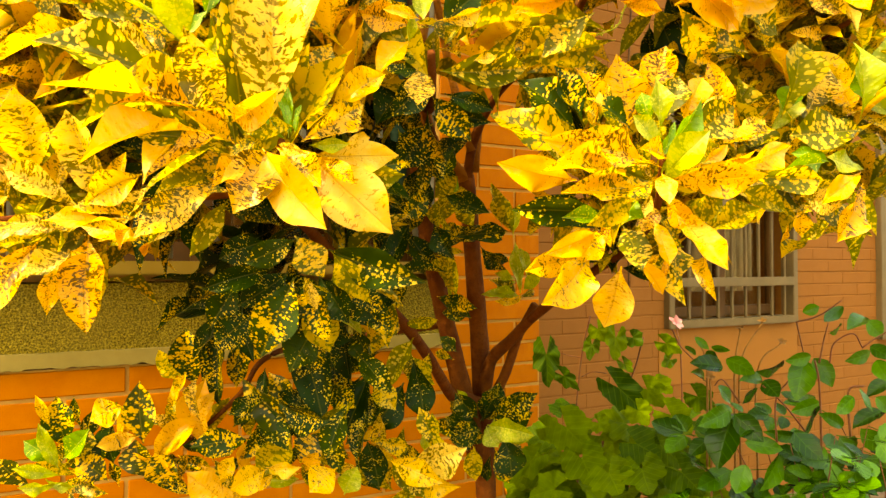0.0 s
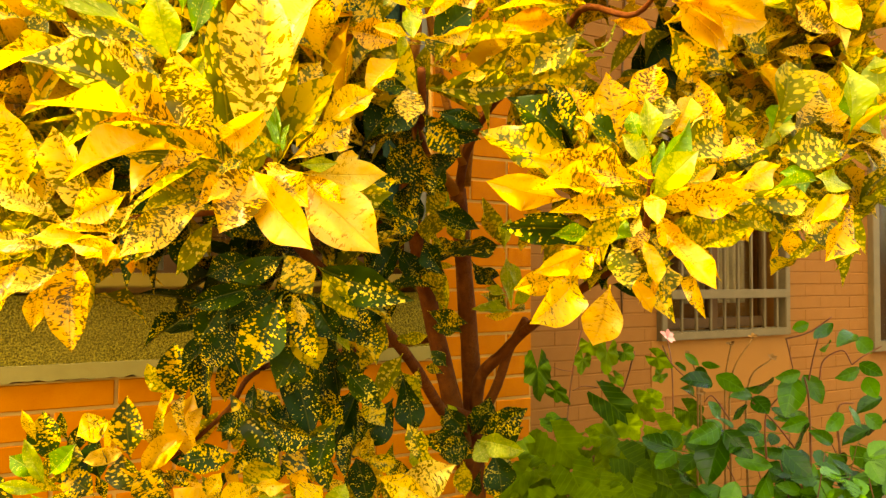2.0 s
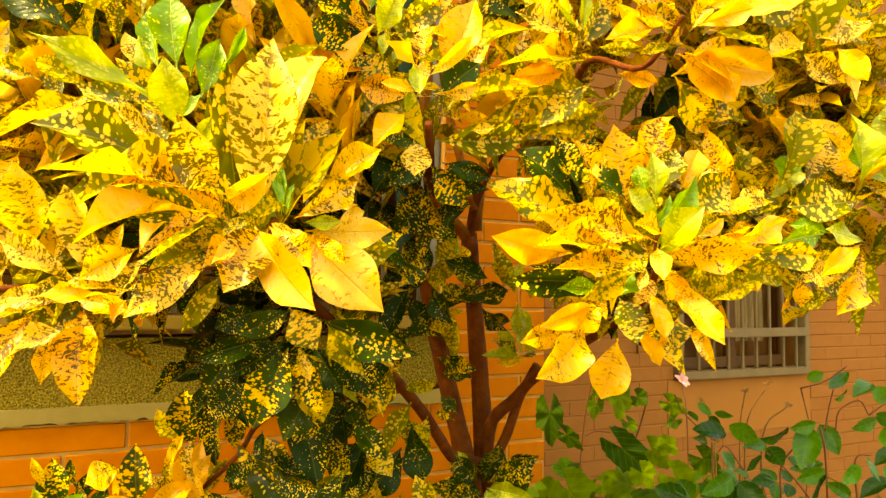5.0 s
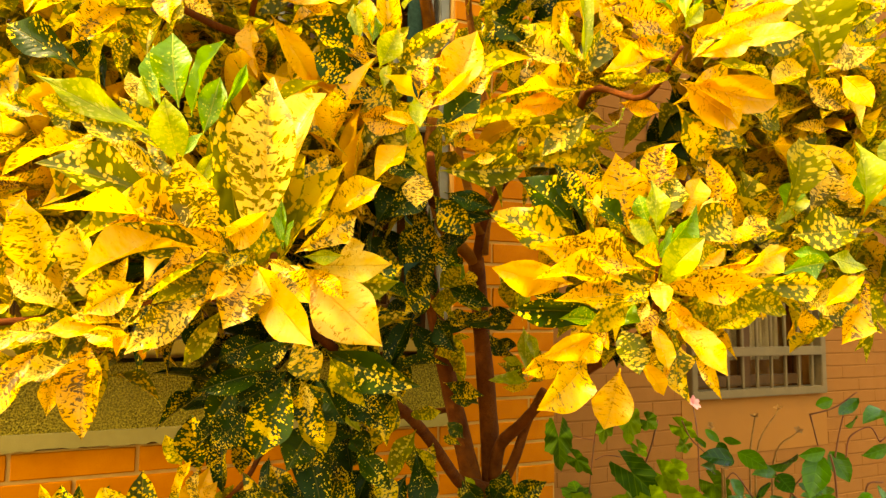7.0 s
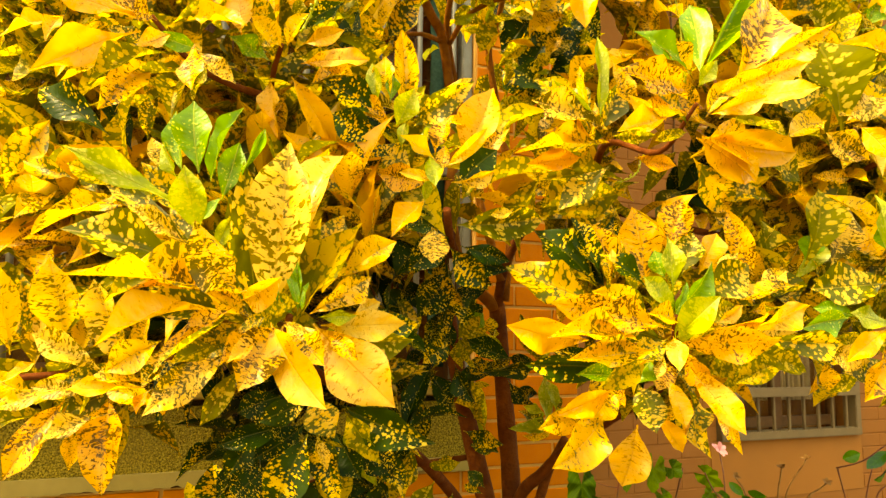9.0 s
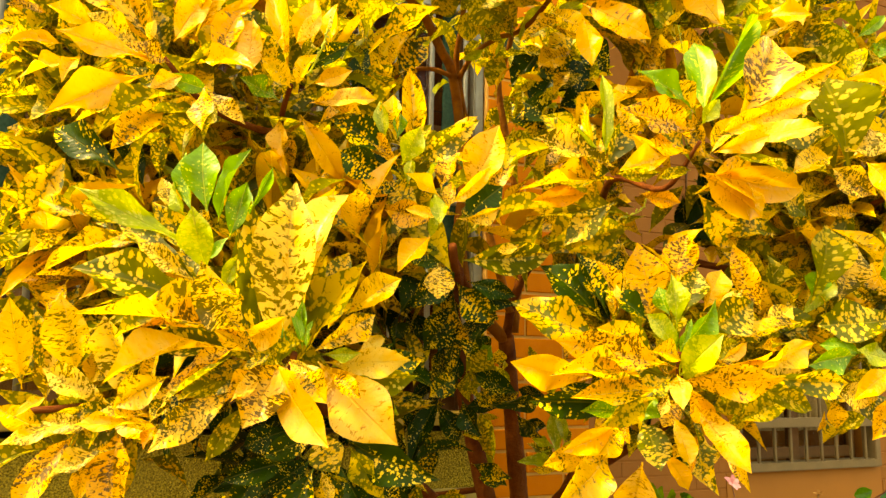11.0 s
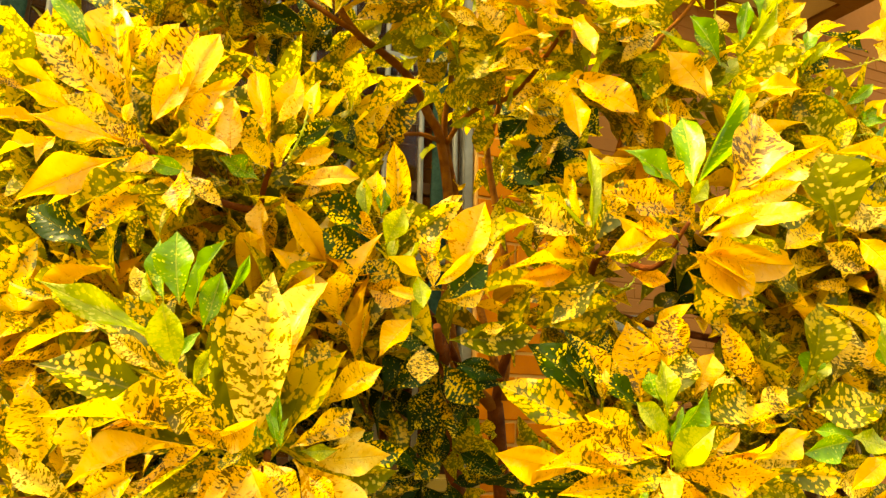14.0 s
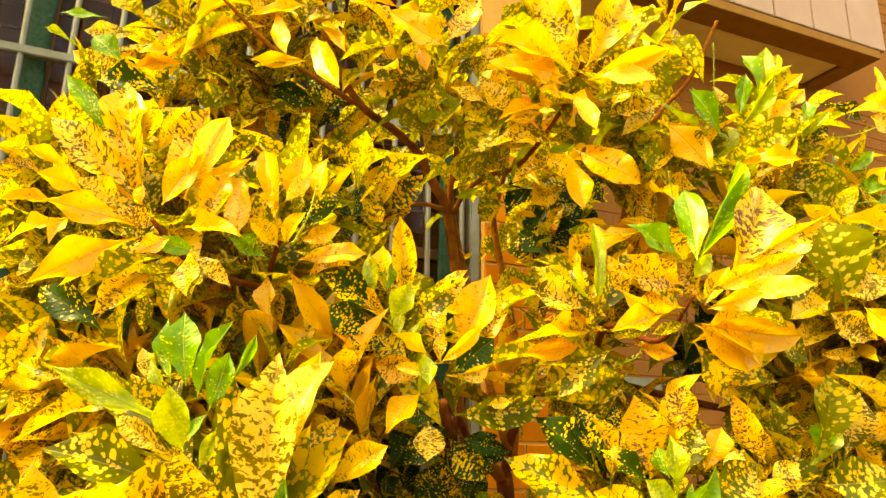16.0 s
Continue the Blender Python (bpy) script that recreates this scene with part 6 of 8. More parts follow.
blade("dark", -0.291, 1.560, 1.267, -0.231, 1.520, 1.092, 0.073, -12)
blade("dark", -0.229, 1.600, 1.229, -0.192, 1.570, 1.093, 0.064, 14)
blade("dark", -0.151, 1.620, 1.182, -0.203, 1.590, 1.049, 0.069, 12)
blade("dark", -0.082, 1.640, 1.155, -0.149, 1.610, 1.060, 0.070, -14)
blade("dark", -0.063, 1.660, 1.200, -0.038, 1.640, 1.073, 0.061, 12)
blade("moss", -0.061, 1.620, 1.250, -0.111, 1.600, 1.149, 0.047, 20)
blade("pine", -0.329, 1.500, 1.301, -0.377, 1.480, 1.217, 0.062, -14)
blade("pine", -0.155, 1.600, 1.271, -0.209, 1.580, 1.182, 0.057, 14)
blade("dark", -0.261, 1.550, 1.164, -0.323, 1.530, 1.090, 0.065, 16)
blade("mix", -0.143, 1.600, 1.167, -0.095, 1.580, 1.108, 0.048, -16)
blade("dark", -0.168, 1.420, 1.368, -0.096, 1.420, 1.286, 0.058, 10)
blade("pine", -0.186, 1.400, 1.389, -0.212, 1.380, 1.290, 0.056, -14)
blade("dark", -0.339, 1.500, 1.322, -0.398, 1.480, 1.260, 0.059, 12)
blade("moss", -0.091, 1.700, 1.213, -0.017, 1.680, 1.143, 0.051, 16)
blade("pine", -0.243, 1.580, 1.170, -0.173, 1.560, 1.117, 0.053, 12)
# hanging dark leaves by the stucco panel
blade("pine", -0.558, 1.770, 1.126, -0.580, 1.760, 1.259, 0.083, 10)
blade("moss", -0.609, 1.800, 1.134, -0.650, 1.790, 1.208, 0.051, -16)
blade("dark", -0.505, 1.760, 1.267, -0.496, 1.740, 1.089, 0.064, 8)
blade("pine", -0.455, 1.770, 1.248, -0.464, 1.760, 1.125, 0.050, -14)
blade("dark", -0.439, 1.780, 1.260, -0.446, 1.770, 1.149, 0.036, 20)
blade("dark", -0.547, 1.790, 1.203, -0.494, 1.790, 1.280, 0.059, 14)
# low boughs by the stucco panel
blade("gold", -0.566, 1.700, 1.028, -0.512, 1.690, 1.156, 0.073, 12)
blade("canary", -0.597, 1.710, 1.085, -0.560, 1.710, 1.165, 0.032, -20)
blade("gold", -0.614, 1.660, 0.988, -0.513, 1.660, 1.080, 0.059, -12)
blade("marble", -0.614, 1.610, 1.035, -0.619, 1.600, 1.165, 0.065, 14)
blade("canary", -0.650, 1.600, 1.113, -0.707, 1.570, 1.089, 0.061, 12)
blade("dark", -0.671, 1.610, 0.987, -0.677, 1.600, 1.081, 0.066, -12)
blade("pine", -0.766, 1.600, 1.026, -0.783, 1.590, 1.135, 0.064, 12)
blade("lime", -0.742, 1.520, 1.004, -0.774, 1.500, 1.099, 0.030, 20)
blade("young", -0.734, 1.520, 1.026, -0.675, 1.500, 1.088, 0.043, -14)
blade("young", -0.758, 1.530, 1.019, -0.807, 1.510, 1.063, 0.043, 14)
blade("lime", -0.728, 1.500, 0.999, -0.802, 1.460, 1.022, 0.027, 18)
blade("lime", -0.719, 1.490, 0.989, -0.786, 1.450, 0.990, 0.025, -18)
blade("canary", -0.781, 1.560, 1.080, -0.806, 1.550, 1.144, 0.021, 24)
blade("pine", -0.724, 1.600, 0.978, -0.714, 1.600, 1.058, 0.062, 14)
blade("marble", -0.606, 1.620, 0.961, -0.631, 1.610, 1.044, 0.081, -12)
blade("marble", -0.555, 1.600, 0.951, -0.580, 1.580, 1.024, 0.064, 14)
blade("pine", -0.383, 1.560, 1.053, -0.494, 1.530, 1.045, 0.057, 12)
blade("marble", -0.264, 1.520, 1.079, -0.382, 1.490, 1.186, 0.065, -12)
blade("marble", -0.292, 1.550, 1.117, -0.343, 1.540, 1.190, 0.042, 16)
blade("pine", -0.427, 1.600, 1.071, -0.386, 1.600, 1.119, 0.038, 14)
blade("moss", -0.361, 1.500, 1.005, -0.291, 1.500, 1.077, 0.069, 12)
blade("canary", -0.322, 1.440, 1.027, -0.380, 1.400, 1.000, 0.055, -14)
blade("straw", -0.328, 1.430, 1.034, -0.254, 1.420, 1.036, 0.026, 16)
blade("fleck", -0.261, 1.480, 1.011, -0.235, 1.480, 1.048, 0.035, 14)
blade("canary", -0.199, 1.460, 1.022, -0.243, 1.430, 0.987, 0.058, 12)
blade("pine", -0.198, 1.520, 0.993, -0.219, 1.510, 1.112, 0.056, -12)
blade("marble", -0.202, 1.620, 1.030, -0.154, 1.620, 1.088, 0.051, 14)
blade("lime", -0.186, 1.480, 0.968, -0.161, 1.480, 1.021, 0.046, 12)
blade("dark", -0.129, 1.600, 0.943, -0.154, 1.600, 1.041, 0.064, -14)
blade("canary", -0.094, 1.520, 1.003, 0.046, 1.480, 1.057, 0.069, 14)
blade("canary", -0.105, 1.500, 1.030, 0.002, 1.460, 0.995, 0.050, -12)
blade("gold", -0.410, 1.500, 0.953, -0.480, 1.470, 1.013, 0.060, 14)
blade("canary", -0.431, 1.520, 0.986, -0.405, 1.520, 1.030, 0.036, -12)
blade("marble", -0.681, 1.600, 0.962, -0.740, 1.580, 1.013, 0.059, 14)
blade("marble", -0.237, 1.540, 1.077, -0.277, 1.520, 1.017, 0.057, 12)
blade("marble", -0.830, 1.580, 0.957, -0.881, 1.550, 1.020, 0.070, -14)
# low rosette by the trunk
blade("dark", 0.102, 2.020, 0.999, 0.124, 2.010, 1.086, 0.062, 10)
blade("pine", 0.068, 2.010, 1.021, 0.019, 2.000, 1.063, 0.048, -14)
blade("lime", 0.059, 2.000, 1.038, 0.036, 2.000, 1.083, 0.023, 20)
blade("pine", 0.082, 2.010, 0.978, -0.033, 1.980, 1.002, 0.054, 14)
blade("dark", 0.123, 2.020, 1.014, 0.241, 1.990, 1.076, 0.056, -12)
blade("pine", 0.119, 2.000, 0.992, 0.227, 1.970, 1.033, 0.050, 14)
blade("lime", 0.107, 1.990, 0.946, 0.130, 1.980, 1.013, 0.042, 16)
blade("lime", 0.139, 2.000, 0.960, 0.231, 1.970, 0.973, 0.041, -14)
blade("pine", 0.068, 2.000, 0.941, 0.084, 1.990, 0.991, 0.050, 12)
blade("moss", 0.082, 2.000, 0.938, 0.070, 1.980, 0.863, 0.044, 14)
blade("pine", 0.131, 2.000, 0.935, 0.166, 1.980, 0.852, 0.053, -12)
blade("dark", 0.093, 2.000, 0.963, 0.021, 1.980, 0.954, 0.050, 14)
blade("dark", 0.110, 1.960, 1.016, 0.232, 1.930, 1.087, 0.065, 0)
blade("dark", 0.105, 1.970, 1.024, 0.141, 1.950, 1.110, 0.060, 10)
blade("dark", 0.087, 1.970, 1.017, 0.030, 1.950, 1.084, 0.060, -10)
blade("lime", 0.109, 1.940, 1.006, 0.222, 1.900, 0.987, 0.059, 10)
blade("lime", 0.106, 1.930, 1.004, 0.135, 1.920, 0.955, 0.051, -10)
blade("dark", 0.149, 1.950, 0.976, 0.169, 1.930, 0.878, 0.081, 0)
blade("dark", 0.093, 1.950, 0.993, 0.015, 1.920, 0.974, 0.065, 10)
blade("dark", 0.079, 1.960, 1.008, 0.003, 1.930, 1.022, 0.056, 0)
blade("moss", 0.076, 1.950, 0.951, 0.080, 1.930, 0.870, 0.045, 0)
# leaves over the fork in the crown
blade("mix", -0.088, 1.700, 2.591, -0.252, 1.680, 2.535, 0.077, 10)
blade("moss", -0.046, 1.660, 2.574, -0.175, 1.620, 2.567, 0.053, 0)
blade("moss", -0.057, 1.720, 2.548, -0.198, 1.700, 2.489, 0.075, -10)
blade("canary", -0.042, 1.620, 2.526, 0.040, 1.600, 2.473, 0.033, 10)
blade("lime", -0.036, 1.660, 2.469, -0.072, 1.660, 2.519, 0.023, 20)
blade("canary", -0.037, 1.660, 2.440, -0.118, 1.620, 2.443, 0.024, 25)
blade("lime", -0.037, 1.680, 2.442, -0.085, 1.670, 2.486, 0.021, -20)
blade("straw", -0.028, 1.660, 2.472, 0.022, 1.660, 2.496, 0.026, 20)
blade("moss", -0.033, 1.740, 2.445, 0.094, 1.700, 2.345, 0.097, 0)
blade("moss", 0.017, 1.760, 2.529, 0.094, 1.740, 2.420, 0.080, 10)
blade("moss", -0.045, 1.760, 2.462, -0.118, 1.740, 2.402, 0.061, 0)
blade("canary", 0.158, 1.600, 2.385, 0.054, 1.580, 2.348, 0.031, 15)
blade("canary", 0.187, 1.560, 2.429, 0.071, 1.540, 2.393, 0.030, 25)
blade("straw", 0.210, 1.520, 2.461, 0.052, 1.480, 2.496, 0.062, 10)
blade("moss", 0.058, 1.780, 2.576, -0.052, 1.760, 2.462, 0.077, 0)
blade("moss", 0.128, 1.740, 2.478, 0.060, 1.720, 2.575, 0.064, -10)
blade("mix", -0.273, 1.750, 2.234, -0.196, 1.730, 2.377, 0.079, 10)
blade("canary", -0.214, 1.720, 2.256, -0.153, 1.700, 2.342, 0.041, -15)
blade("marble", -0.196, 1.740, 2.248, -0.117, 1.720, 2.337, 0.064, 10)
blade("dark", -0.314, 1.720, 2.217, -0.257, 1.700, 2.305, 0.062, 0)
blade("lime", -0.298, 1.700, 2.393, -0.232, 1.680, 2.446, 0.046, 20)
blade("canary", -0.236, 1.650, 2.440, -0.268, 1.650, 2.480, 0.024, 0)
blade("moss", -0.385, 1.740, 2.400, -0.271, 1.720, 2.478, 0.063, 0)
blade("canary", -0.039, 1.600, 2.670, -0.174, 1.520, 2.637, 0.088, 0)
blade("canary", -0.043, 1.580, 2.632, 0.031, 1.520, 2.659, 0.058, 0)
blade("canary", -0.183, 1.660, 2.635, -0.306, 1.620, 2.607, 0.036, 10)
blade("mix", -0.089, 1.720, 2.610, -0.273, 1.700, 2.547, 0.087, 5)
blade("moss", -0.194, 1.720, 2.662, -0.054, 1.700, 2.664, 0.049, 0)
blade("moss", -0.069, 1.720, 2.549, -0.185, 1.700, 2.482, 0.072, 0)
blade("straw", 0.236, 1.500, 2.489, 0.075, 1.460, 2.542, 0.058, 8)
blade("canary", 0.222, 1.500, 2.447, 0.055, 1.470, 2.494, 0.049, 14)
# lit leaves under the crown
blade("moss", 0.100, 1.580, 2.454, -0.007, 1.550, 2.395, 0.068, 0)
blade("moss", 0.081, 1.580, 2.420, 0.005, 1.560, 2.317, 0.076, 10)
blade("moss", 0.131, 1.600, 2.399, 0.030, 1.580, 2.471, 0.057, 0)
blade("canary", 0.198, 1.520, 2.400, 0.082, 1.500, 2.365, 0.030, 20)
blade("canary", 0.203, 1.540, 2.336, 0.063, 1.520, 2.321, 0.037, 15)
blade("straw", 0.201, 1.540, 2.499, 0.167, 1.520, 2.394, 0.040, -10)
blade("fleck", 0.227, 1.510, 2.306, 0.362, 1.480, 2.210, 0.080, 0)
blade("gold", 0.229, 1.510, 2.277, 0.244, 1.500, 2.164, 0.054, 0)
blade("canary", 0.166, 1.550, 2.308, 0.247, 1.530, 2.246, 0.047, 10)
blade("speck", 0.485, 1.500, 2.246, 0.423, 1.470, 2.333, 0.067, 0)
blade("moss", 0.365, 1.560, 2.393, 0.293, 1.540, 2.467, 0.063, 0)
blade("canary", 0.414, 1.550, 2.427, 0.334, 1.530, 2.340, 0.045, 0)
blade("canary", 0.268, 1.550, 2.495, 0.278, 1.500, 2.574, 0.055, 0)
blade("speck", 0.263, 1.560, 2.487, 0.373, 1.520, 2.501, 0.068, 10)
blade("canary", 0.285, 1.600, 2.501, 0.381, 1.580, 2.473, 0.051, 0)
blade("moss", 0.433, 1.600, 2.475, 0.477, 1.580, 2.559, 0.067, 0)
blade("pine", 0.332, 1.600, 2.403, 0.410, 1.580, 2.452, 0.051, 0)
blade("moss", 0.310, 1.620, 2.417, 0.328, 1.600, 2.481, 0.054, 0)
blade("canary", 0.088, 1.600, 2.529, 0.031, 1.580, 2.595, 0.048, 0)
blade("straw", 0.215, 1.500, 2.469, 0.066, 1.470, 2.501, 0.050, 10)
blade("canary", 0.204, 1.520, 2.465, 0.089, 1.500, 2.471, 0.041, 0)
blade("moss", 0.054, 1.660, 2.638, 0.015, 1.640, 2.551, 0.050, 0)
blade("young", 0.552, 1.580, 2.356, 0.488, 1.560, 2.460, 0.041, 0)
blade("young", 0.422, 1.580, 2.263, 0.387, 1.560, 2.331, 0.048, 0)
blade("gold", 0.500, 1.490, 2.243, 0.418, 1.460, 2.329, 0.070, 0)
blade("moss", 0.380, 1.620, 2.601, 0.249, 1.600, 2.566, 0.070, 0)
blade("moss", 0.224, 1.640, 2.460, 0.212, 1.620, 2.565, 0.059, 0)
# leaves in the shade of the crown
blade("dark", 0.177, 2.200, 2.533, 0.073, 2.180, 2.384, 0.111, 0)
blade("dark", 0.243, 2.200, 2.477, 0.138, 2.180, 2.295, 0.113, 10)
blade("pine", 0.123, 2.150, 2.408, 0.254, 2.120, 2.446, 0.093, 0)
blade("dark", 0.311, 2.200, 2.493, 0.206, 2.180, 2.360, 0.113, -10)
blade("dark", 0.327, 2.200, 2.385, 0.220, 2.180, 2.256, 0.111, 0)
blade("pine", 0.073, 2.150, 2.322, 0.172, 2.120, 2.227, 0.093, 0)
blade("dark", 0.342, 2.220, 2.300, 0.258, 2.200, 2.405, 0.096, 0)
blade("pine", 0.201, 2.120, 2.239, 0.106, 2.100, 2.305, 0.093, 10)
blade("dark", 0.056, 2.240, 2.575, 0.144, 2.200, 2.425, 0.096, 0)
blade("mix", 0.255, 2.100, 2.526, 0.171, 2.080, 2.416, 0.082, 0)
blade("dark", 0.368, 2.220, 2.427, 0.295, 2.200, 2.530, 0.096, 0)
blade("pine", -0.038, 1.750, 1.599, 0.019, 1.750, 1.637, 0.052, 14)
blade("moss", -0.021, 1.900, 1.491, 0.035, 1.900, 1.588, 0.050, 20)
blade("moss", 0.076, 1.900, 1.491, 0.035, 1.900, 1.560, 0.047, -20)
blade("pine", 0.047, 1.850, 1.462, -0.006, 1.840, 1.489, 0.047, 14)
blade("young", -0.006, 1.800, 1.565, 0.033, 1.800, 1.604, 0.040, 12)
blade("moss", 0.152, 2.000, 1.495, 0.123, 2.000, 1.612, 0.047, 24)
blade("moss", 0.183, 2.020, 1.482, 0.154, 2.020, 1.584, 0.045, -24)
blade("pine", -0.042, 1.700, 1.507, -0.092, 1.700, 1.569, 0.055, 12)
blade("pine", 0.025, 1.500, 1.627, -0.000, 1.480, 1.561, 0.041, 20)
blade("moss", -0.018, 1.660, 1.541, 0.030, 1.660, 1.590, 0.042, 14)
blade("pine", -0.107, 1.660, 1.716, -0.027, 1.630, 1.678, 0.036, 16)
blade("pine", -0.144, 1.600, 1.553, -0.078, 1.570, 1.507, 0.036, -23)
blade("moss", -0.017, 1.700, 1.543, -0.008, 1.670, 1.477, 0.032, 19)
blade("pine", -0.055, 1.620, 1.697, -0.118, 1.590, 1.725, 0.029, 1)
blade("dark", 0.002, 1.560, 1.541, 0.092, 1.530, 1.502, 0.043, -12)
blade("dark", -0.070, 1.630, 1.523, -0.126, 1.600, 1.486, 0.031, 11)
blade("pine", -0.005, 1.880, 1.462, 0.059, 1.850, 1.491, 0.030, -9)
blade("moss", -0.147, 1.840, 1.541, -0.112, 1.810, 1.604, 0.032, -17)
blade("dark", -0.056, 1.650, 1.706, -0.082, 1.620, 1.768, 0.030, -2)
blade("moss", -0.155, 1.740, 1.518, -0.129, 1.710, 1.602, 0.039, -14)
blade("dark", -0.049, 1.590, 1.599, -0.072, 1.560, 1.522, 0.035, 0)
blade("dark", -0.146, 1.600, 1.666, -0.075, 1.570, 1.592, 0.042, -9)
blade("dark", 0.055, 1.550, 1.652, -0.027, 1.520, 1.611, 0.039, 0)
blade("dark", -0.140, 1.870, 1.763, -0.195, 1.840, 1.715, 0.033, 21)
blade("dark", -0.020, 1.580, 1.490, 0.025, 1.550, 1.410, 0.045, 23)
blade("moss", -0.167, 1.860, 1.464, -0.133, 1.830, 1.406, 0.029, -2)
blade("pine", -0.328, 1.570, 1.100, -0.391, 1.540, 1.020, 0.047, -22)
blade("dark", -0.390, 1.720, 1.175, -0.384, 1.690, 1.087, 0.038, 15)
blade("pine", -0.355, 1.510, 1.137, -0.290, 1.480, 1.050, 0.047, -21)
blade("pine", -0.215, 1.500, 1.270, -0.256, 1.470, 1.197, 0.036, -13)
blade("dark", -0.098, 1.500, 1.365, -0.126, 1.470, 1.292, 0.031, 0)
blade("pine", -0.167, 1.470, 1.244, -0.093, 1.440, 1.165, 0.046, -15)
blade("dark", -0.310, 1.450, 1.152, -0.197, 1.420, 1.119, 0.048, 23)
blade("dark", -0.247, 1.540, 1.123, -0.330, 1.510, 1.069, 0.043, 6)
blade("pine", -0.286, 1.630, 1.291, -0.366, 1.600, 1.269, 0.038, -23)
blade("dark", -0.331, 1.500, 1.157, -0.402, 1.470, 1.119, 0.037, 16)
blade("pine", -0.178, 1.470, 1.144, -0.214, 1.440, 1.045, 0.046, 8)
blade("dark", -0.273, 1.460, 1.291, -0.156, 1.430, 1.265, 0.048, 16)
blade("dark", -0.145, 1.500, 1.120, -0.161, 1.470, 1.034, 0.042, 27)
blade("dark", -0.409, 1.750, 1.079, -0.326, 1.720, 1.027, 0.039, -15)
blade("dark", -0.173, 1.710, 1.165, -0.221, 1.680, 1.071, 0.049, 22)
blade("pine", -0.177, 1.520, 1.284, -0.125, 1.490, 1.198, 0.043, 22)
blade("dark", -0.294, 1.700, 1.242, -0.237, 1.670, 1.170, 0.038, -13)
blade("pine", -0.130, 1.620, 1.234, -0.197, 1.590, 1.178, 0.036, 6)
blade("dark", -0.382, 1.740, 1.338, -0.484, 1.710, 1.309, 0.047, 16)
blade("dark", -0.124, 1.600, 1.155, -0.155, 1.570, 1.072, 0.039, 15)
blade("mix", -0.768, 1.620, 1.015, -0.828, 1.590, 0.993, 0.036, -26)
blade("mix", -0.717, 1.600, 0.974, -0.775, 1.570, 0.954, 0.034, -24)
blade("dark", -0.454, 1.770, 0.973, -0.498, 1.740, 0.892, 0.046, 25)
blade("speck", -0.482, 1.690, 0.952, -0.524, 1.660, 0.870, 0.042, 0)
blade("mix", -0.788, 1.670, 0.946, -0.699, 1.640, 0.924, 0.032, 0)
blade("pine", -0.616, 1.650, 1.002, -0.544, 1.620, 0.963, 0.031, -12)
blade("pine", -0.591, 1.750, 0.977, -0.510, 1.720, 0.952, 0.032, -15)
blade("dark", -0.639, 1.730, 0.965, -0.544, 1.700, 0.904, 0.044, -9)
blade("pine", -0.111, 1.760, 1.415, -0.099, 1.730, 1.303, 0.046, -10)
blade("pine", -0.016, 1.880, 1.326, 0.082, 1.850, 1.298, 0.041, 4)
blade("pine", -0.141, 1.800, 1.381, -0.159, 1.770, 1.304, 0.035, -21)
blade("moss", -0.569, 1.750, 2.519, -0.549, 1.740, 2.406, 0.055, 14)
blade("pine", -0.476, 1.800, 2.551, -0.465, 1.800, 2.400, 0.038, -14)
blade("canary", -0.267, 1.900, 2.559, -0.338, 1.880, 2.490, 0.051, 16)
blade("moss", -0.166, 1.920, 2.540, -0.277, 1.900, 2.504, 0.048, 14)
blade("pine", -0.339, 1.750, 2.572, -0.389, 1.740, 2.476, 0.065, 12)
blade("moss", -0.218, 1.800, 2.595, -0.299, 1.780, 2.524, 0.069, -14)
blade("moss", -0.114, 1.800, 2.529, -0.174, 1.800, 2.593, 0.067, 14)
blade("moss", -0.059, 1.850, 2.458, 0.013, 1.850, 2.535, 0.060, -12)
blade("mix", -0.018, 1.900, 2.415, 0.056, 1.900, 2.494, 0.062, 14)
blade("moss", -0.376, 1.700, 2.427, -0.457, 1.680, 2.463, 0.063, -14)
blade("canary", -0.480, 1.650, 2.522, -0.534, 1.620, 2.465, 0.053, 12)
blade("moss", -0.300, 1.700, 2.589, -0.378, 1.670, 2.590, 0.075, 14)
blade("moss", 0.058, 1.800, 2.479, 0.129, 1.800, 2.523, 0.067, 12)
blade("moss", 0.086, 1.850, 2.393, 0.172, 1.850, 2.437, 0.068, -12)
blade("canary", 0.222, 1.750, 2.306, 0.141, 1.720, 2.254, 0.065, 14)
blade("moss", 0.272, 1.700, 2.384, 0.193, 1.680, 2.405, 0.067, 12)
# shaded foliage before the grille and the brick corner
blade("moss", 0.157, 2.380, 2.371, 0.162, 2.340, 2.471, 0.040, 7)
blade("moss", 0.072, 2.160, 2.350, 0.159, 2.110, 2.402, 0.045, 10)
blade("moss", 0.200, 2.120, 2.463, 0.121, 2.100, 2.511, 0.037, -12)
blade("mix", 0.197, 2.190, 2.474, 0.113, 2.180, 2.514, 0.038, 30)
blade("mix", 0.035, 2.330, 2.503, -0.061, 2.320, 2.560, 0.044, -7)
blade("dark", 0.298, 2.120, 2.161, 0.382, 2.110, 2.219, 0.043, -21)
blade("moss", 0.222, 2.210, 2.416, 0.201, 2.210, 2.545, 0.046, -30)
blade("moss", 0.266, 2.280, 2.516, 0.192, 2.270, 2.609, 0.041, -7)
blade("mix", 0.337, 2.360, 2.635, 0.304, 2.370, 2.510, 0.049, 24)
blade("mix", 0.222, 2.400, 2.604, 0.162, 2.360, 2.697, 0.047, -29)
blade("moss", 0.079, 2.120, 2.254, 0.106, 2.110, 2.342, 0.037, 25)
blade("moss", 0.067, 2.370, 2.568, 0.132, 2.380, 2.498, 0.044, 26)
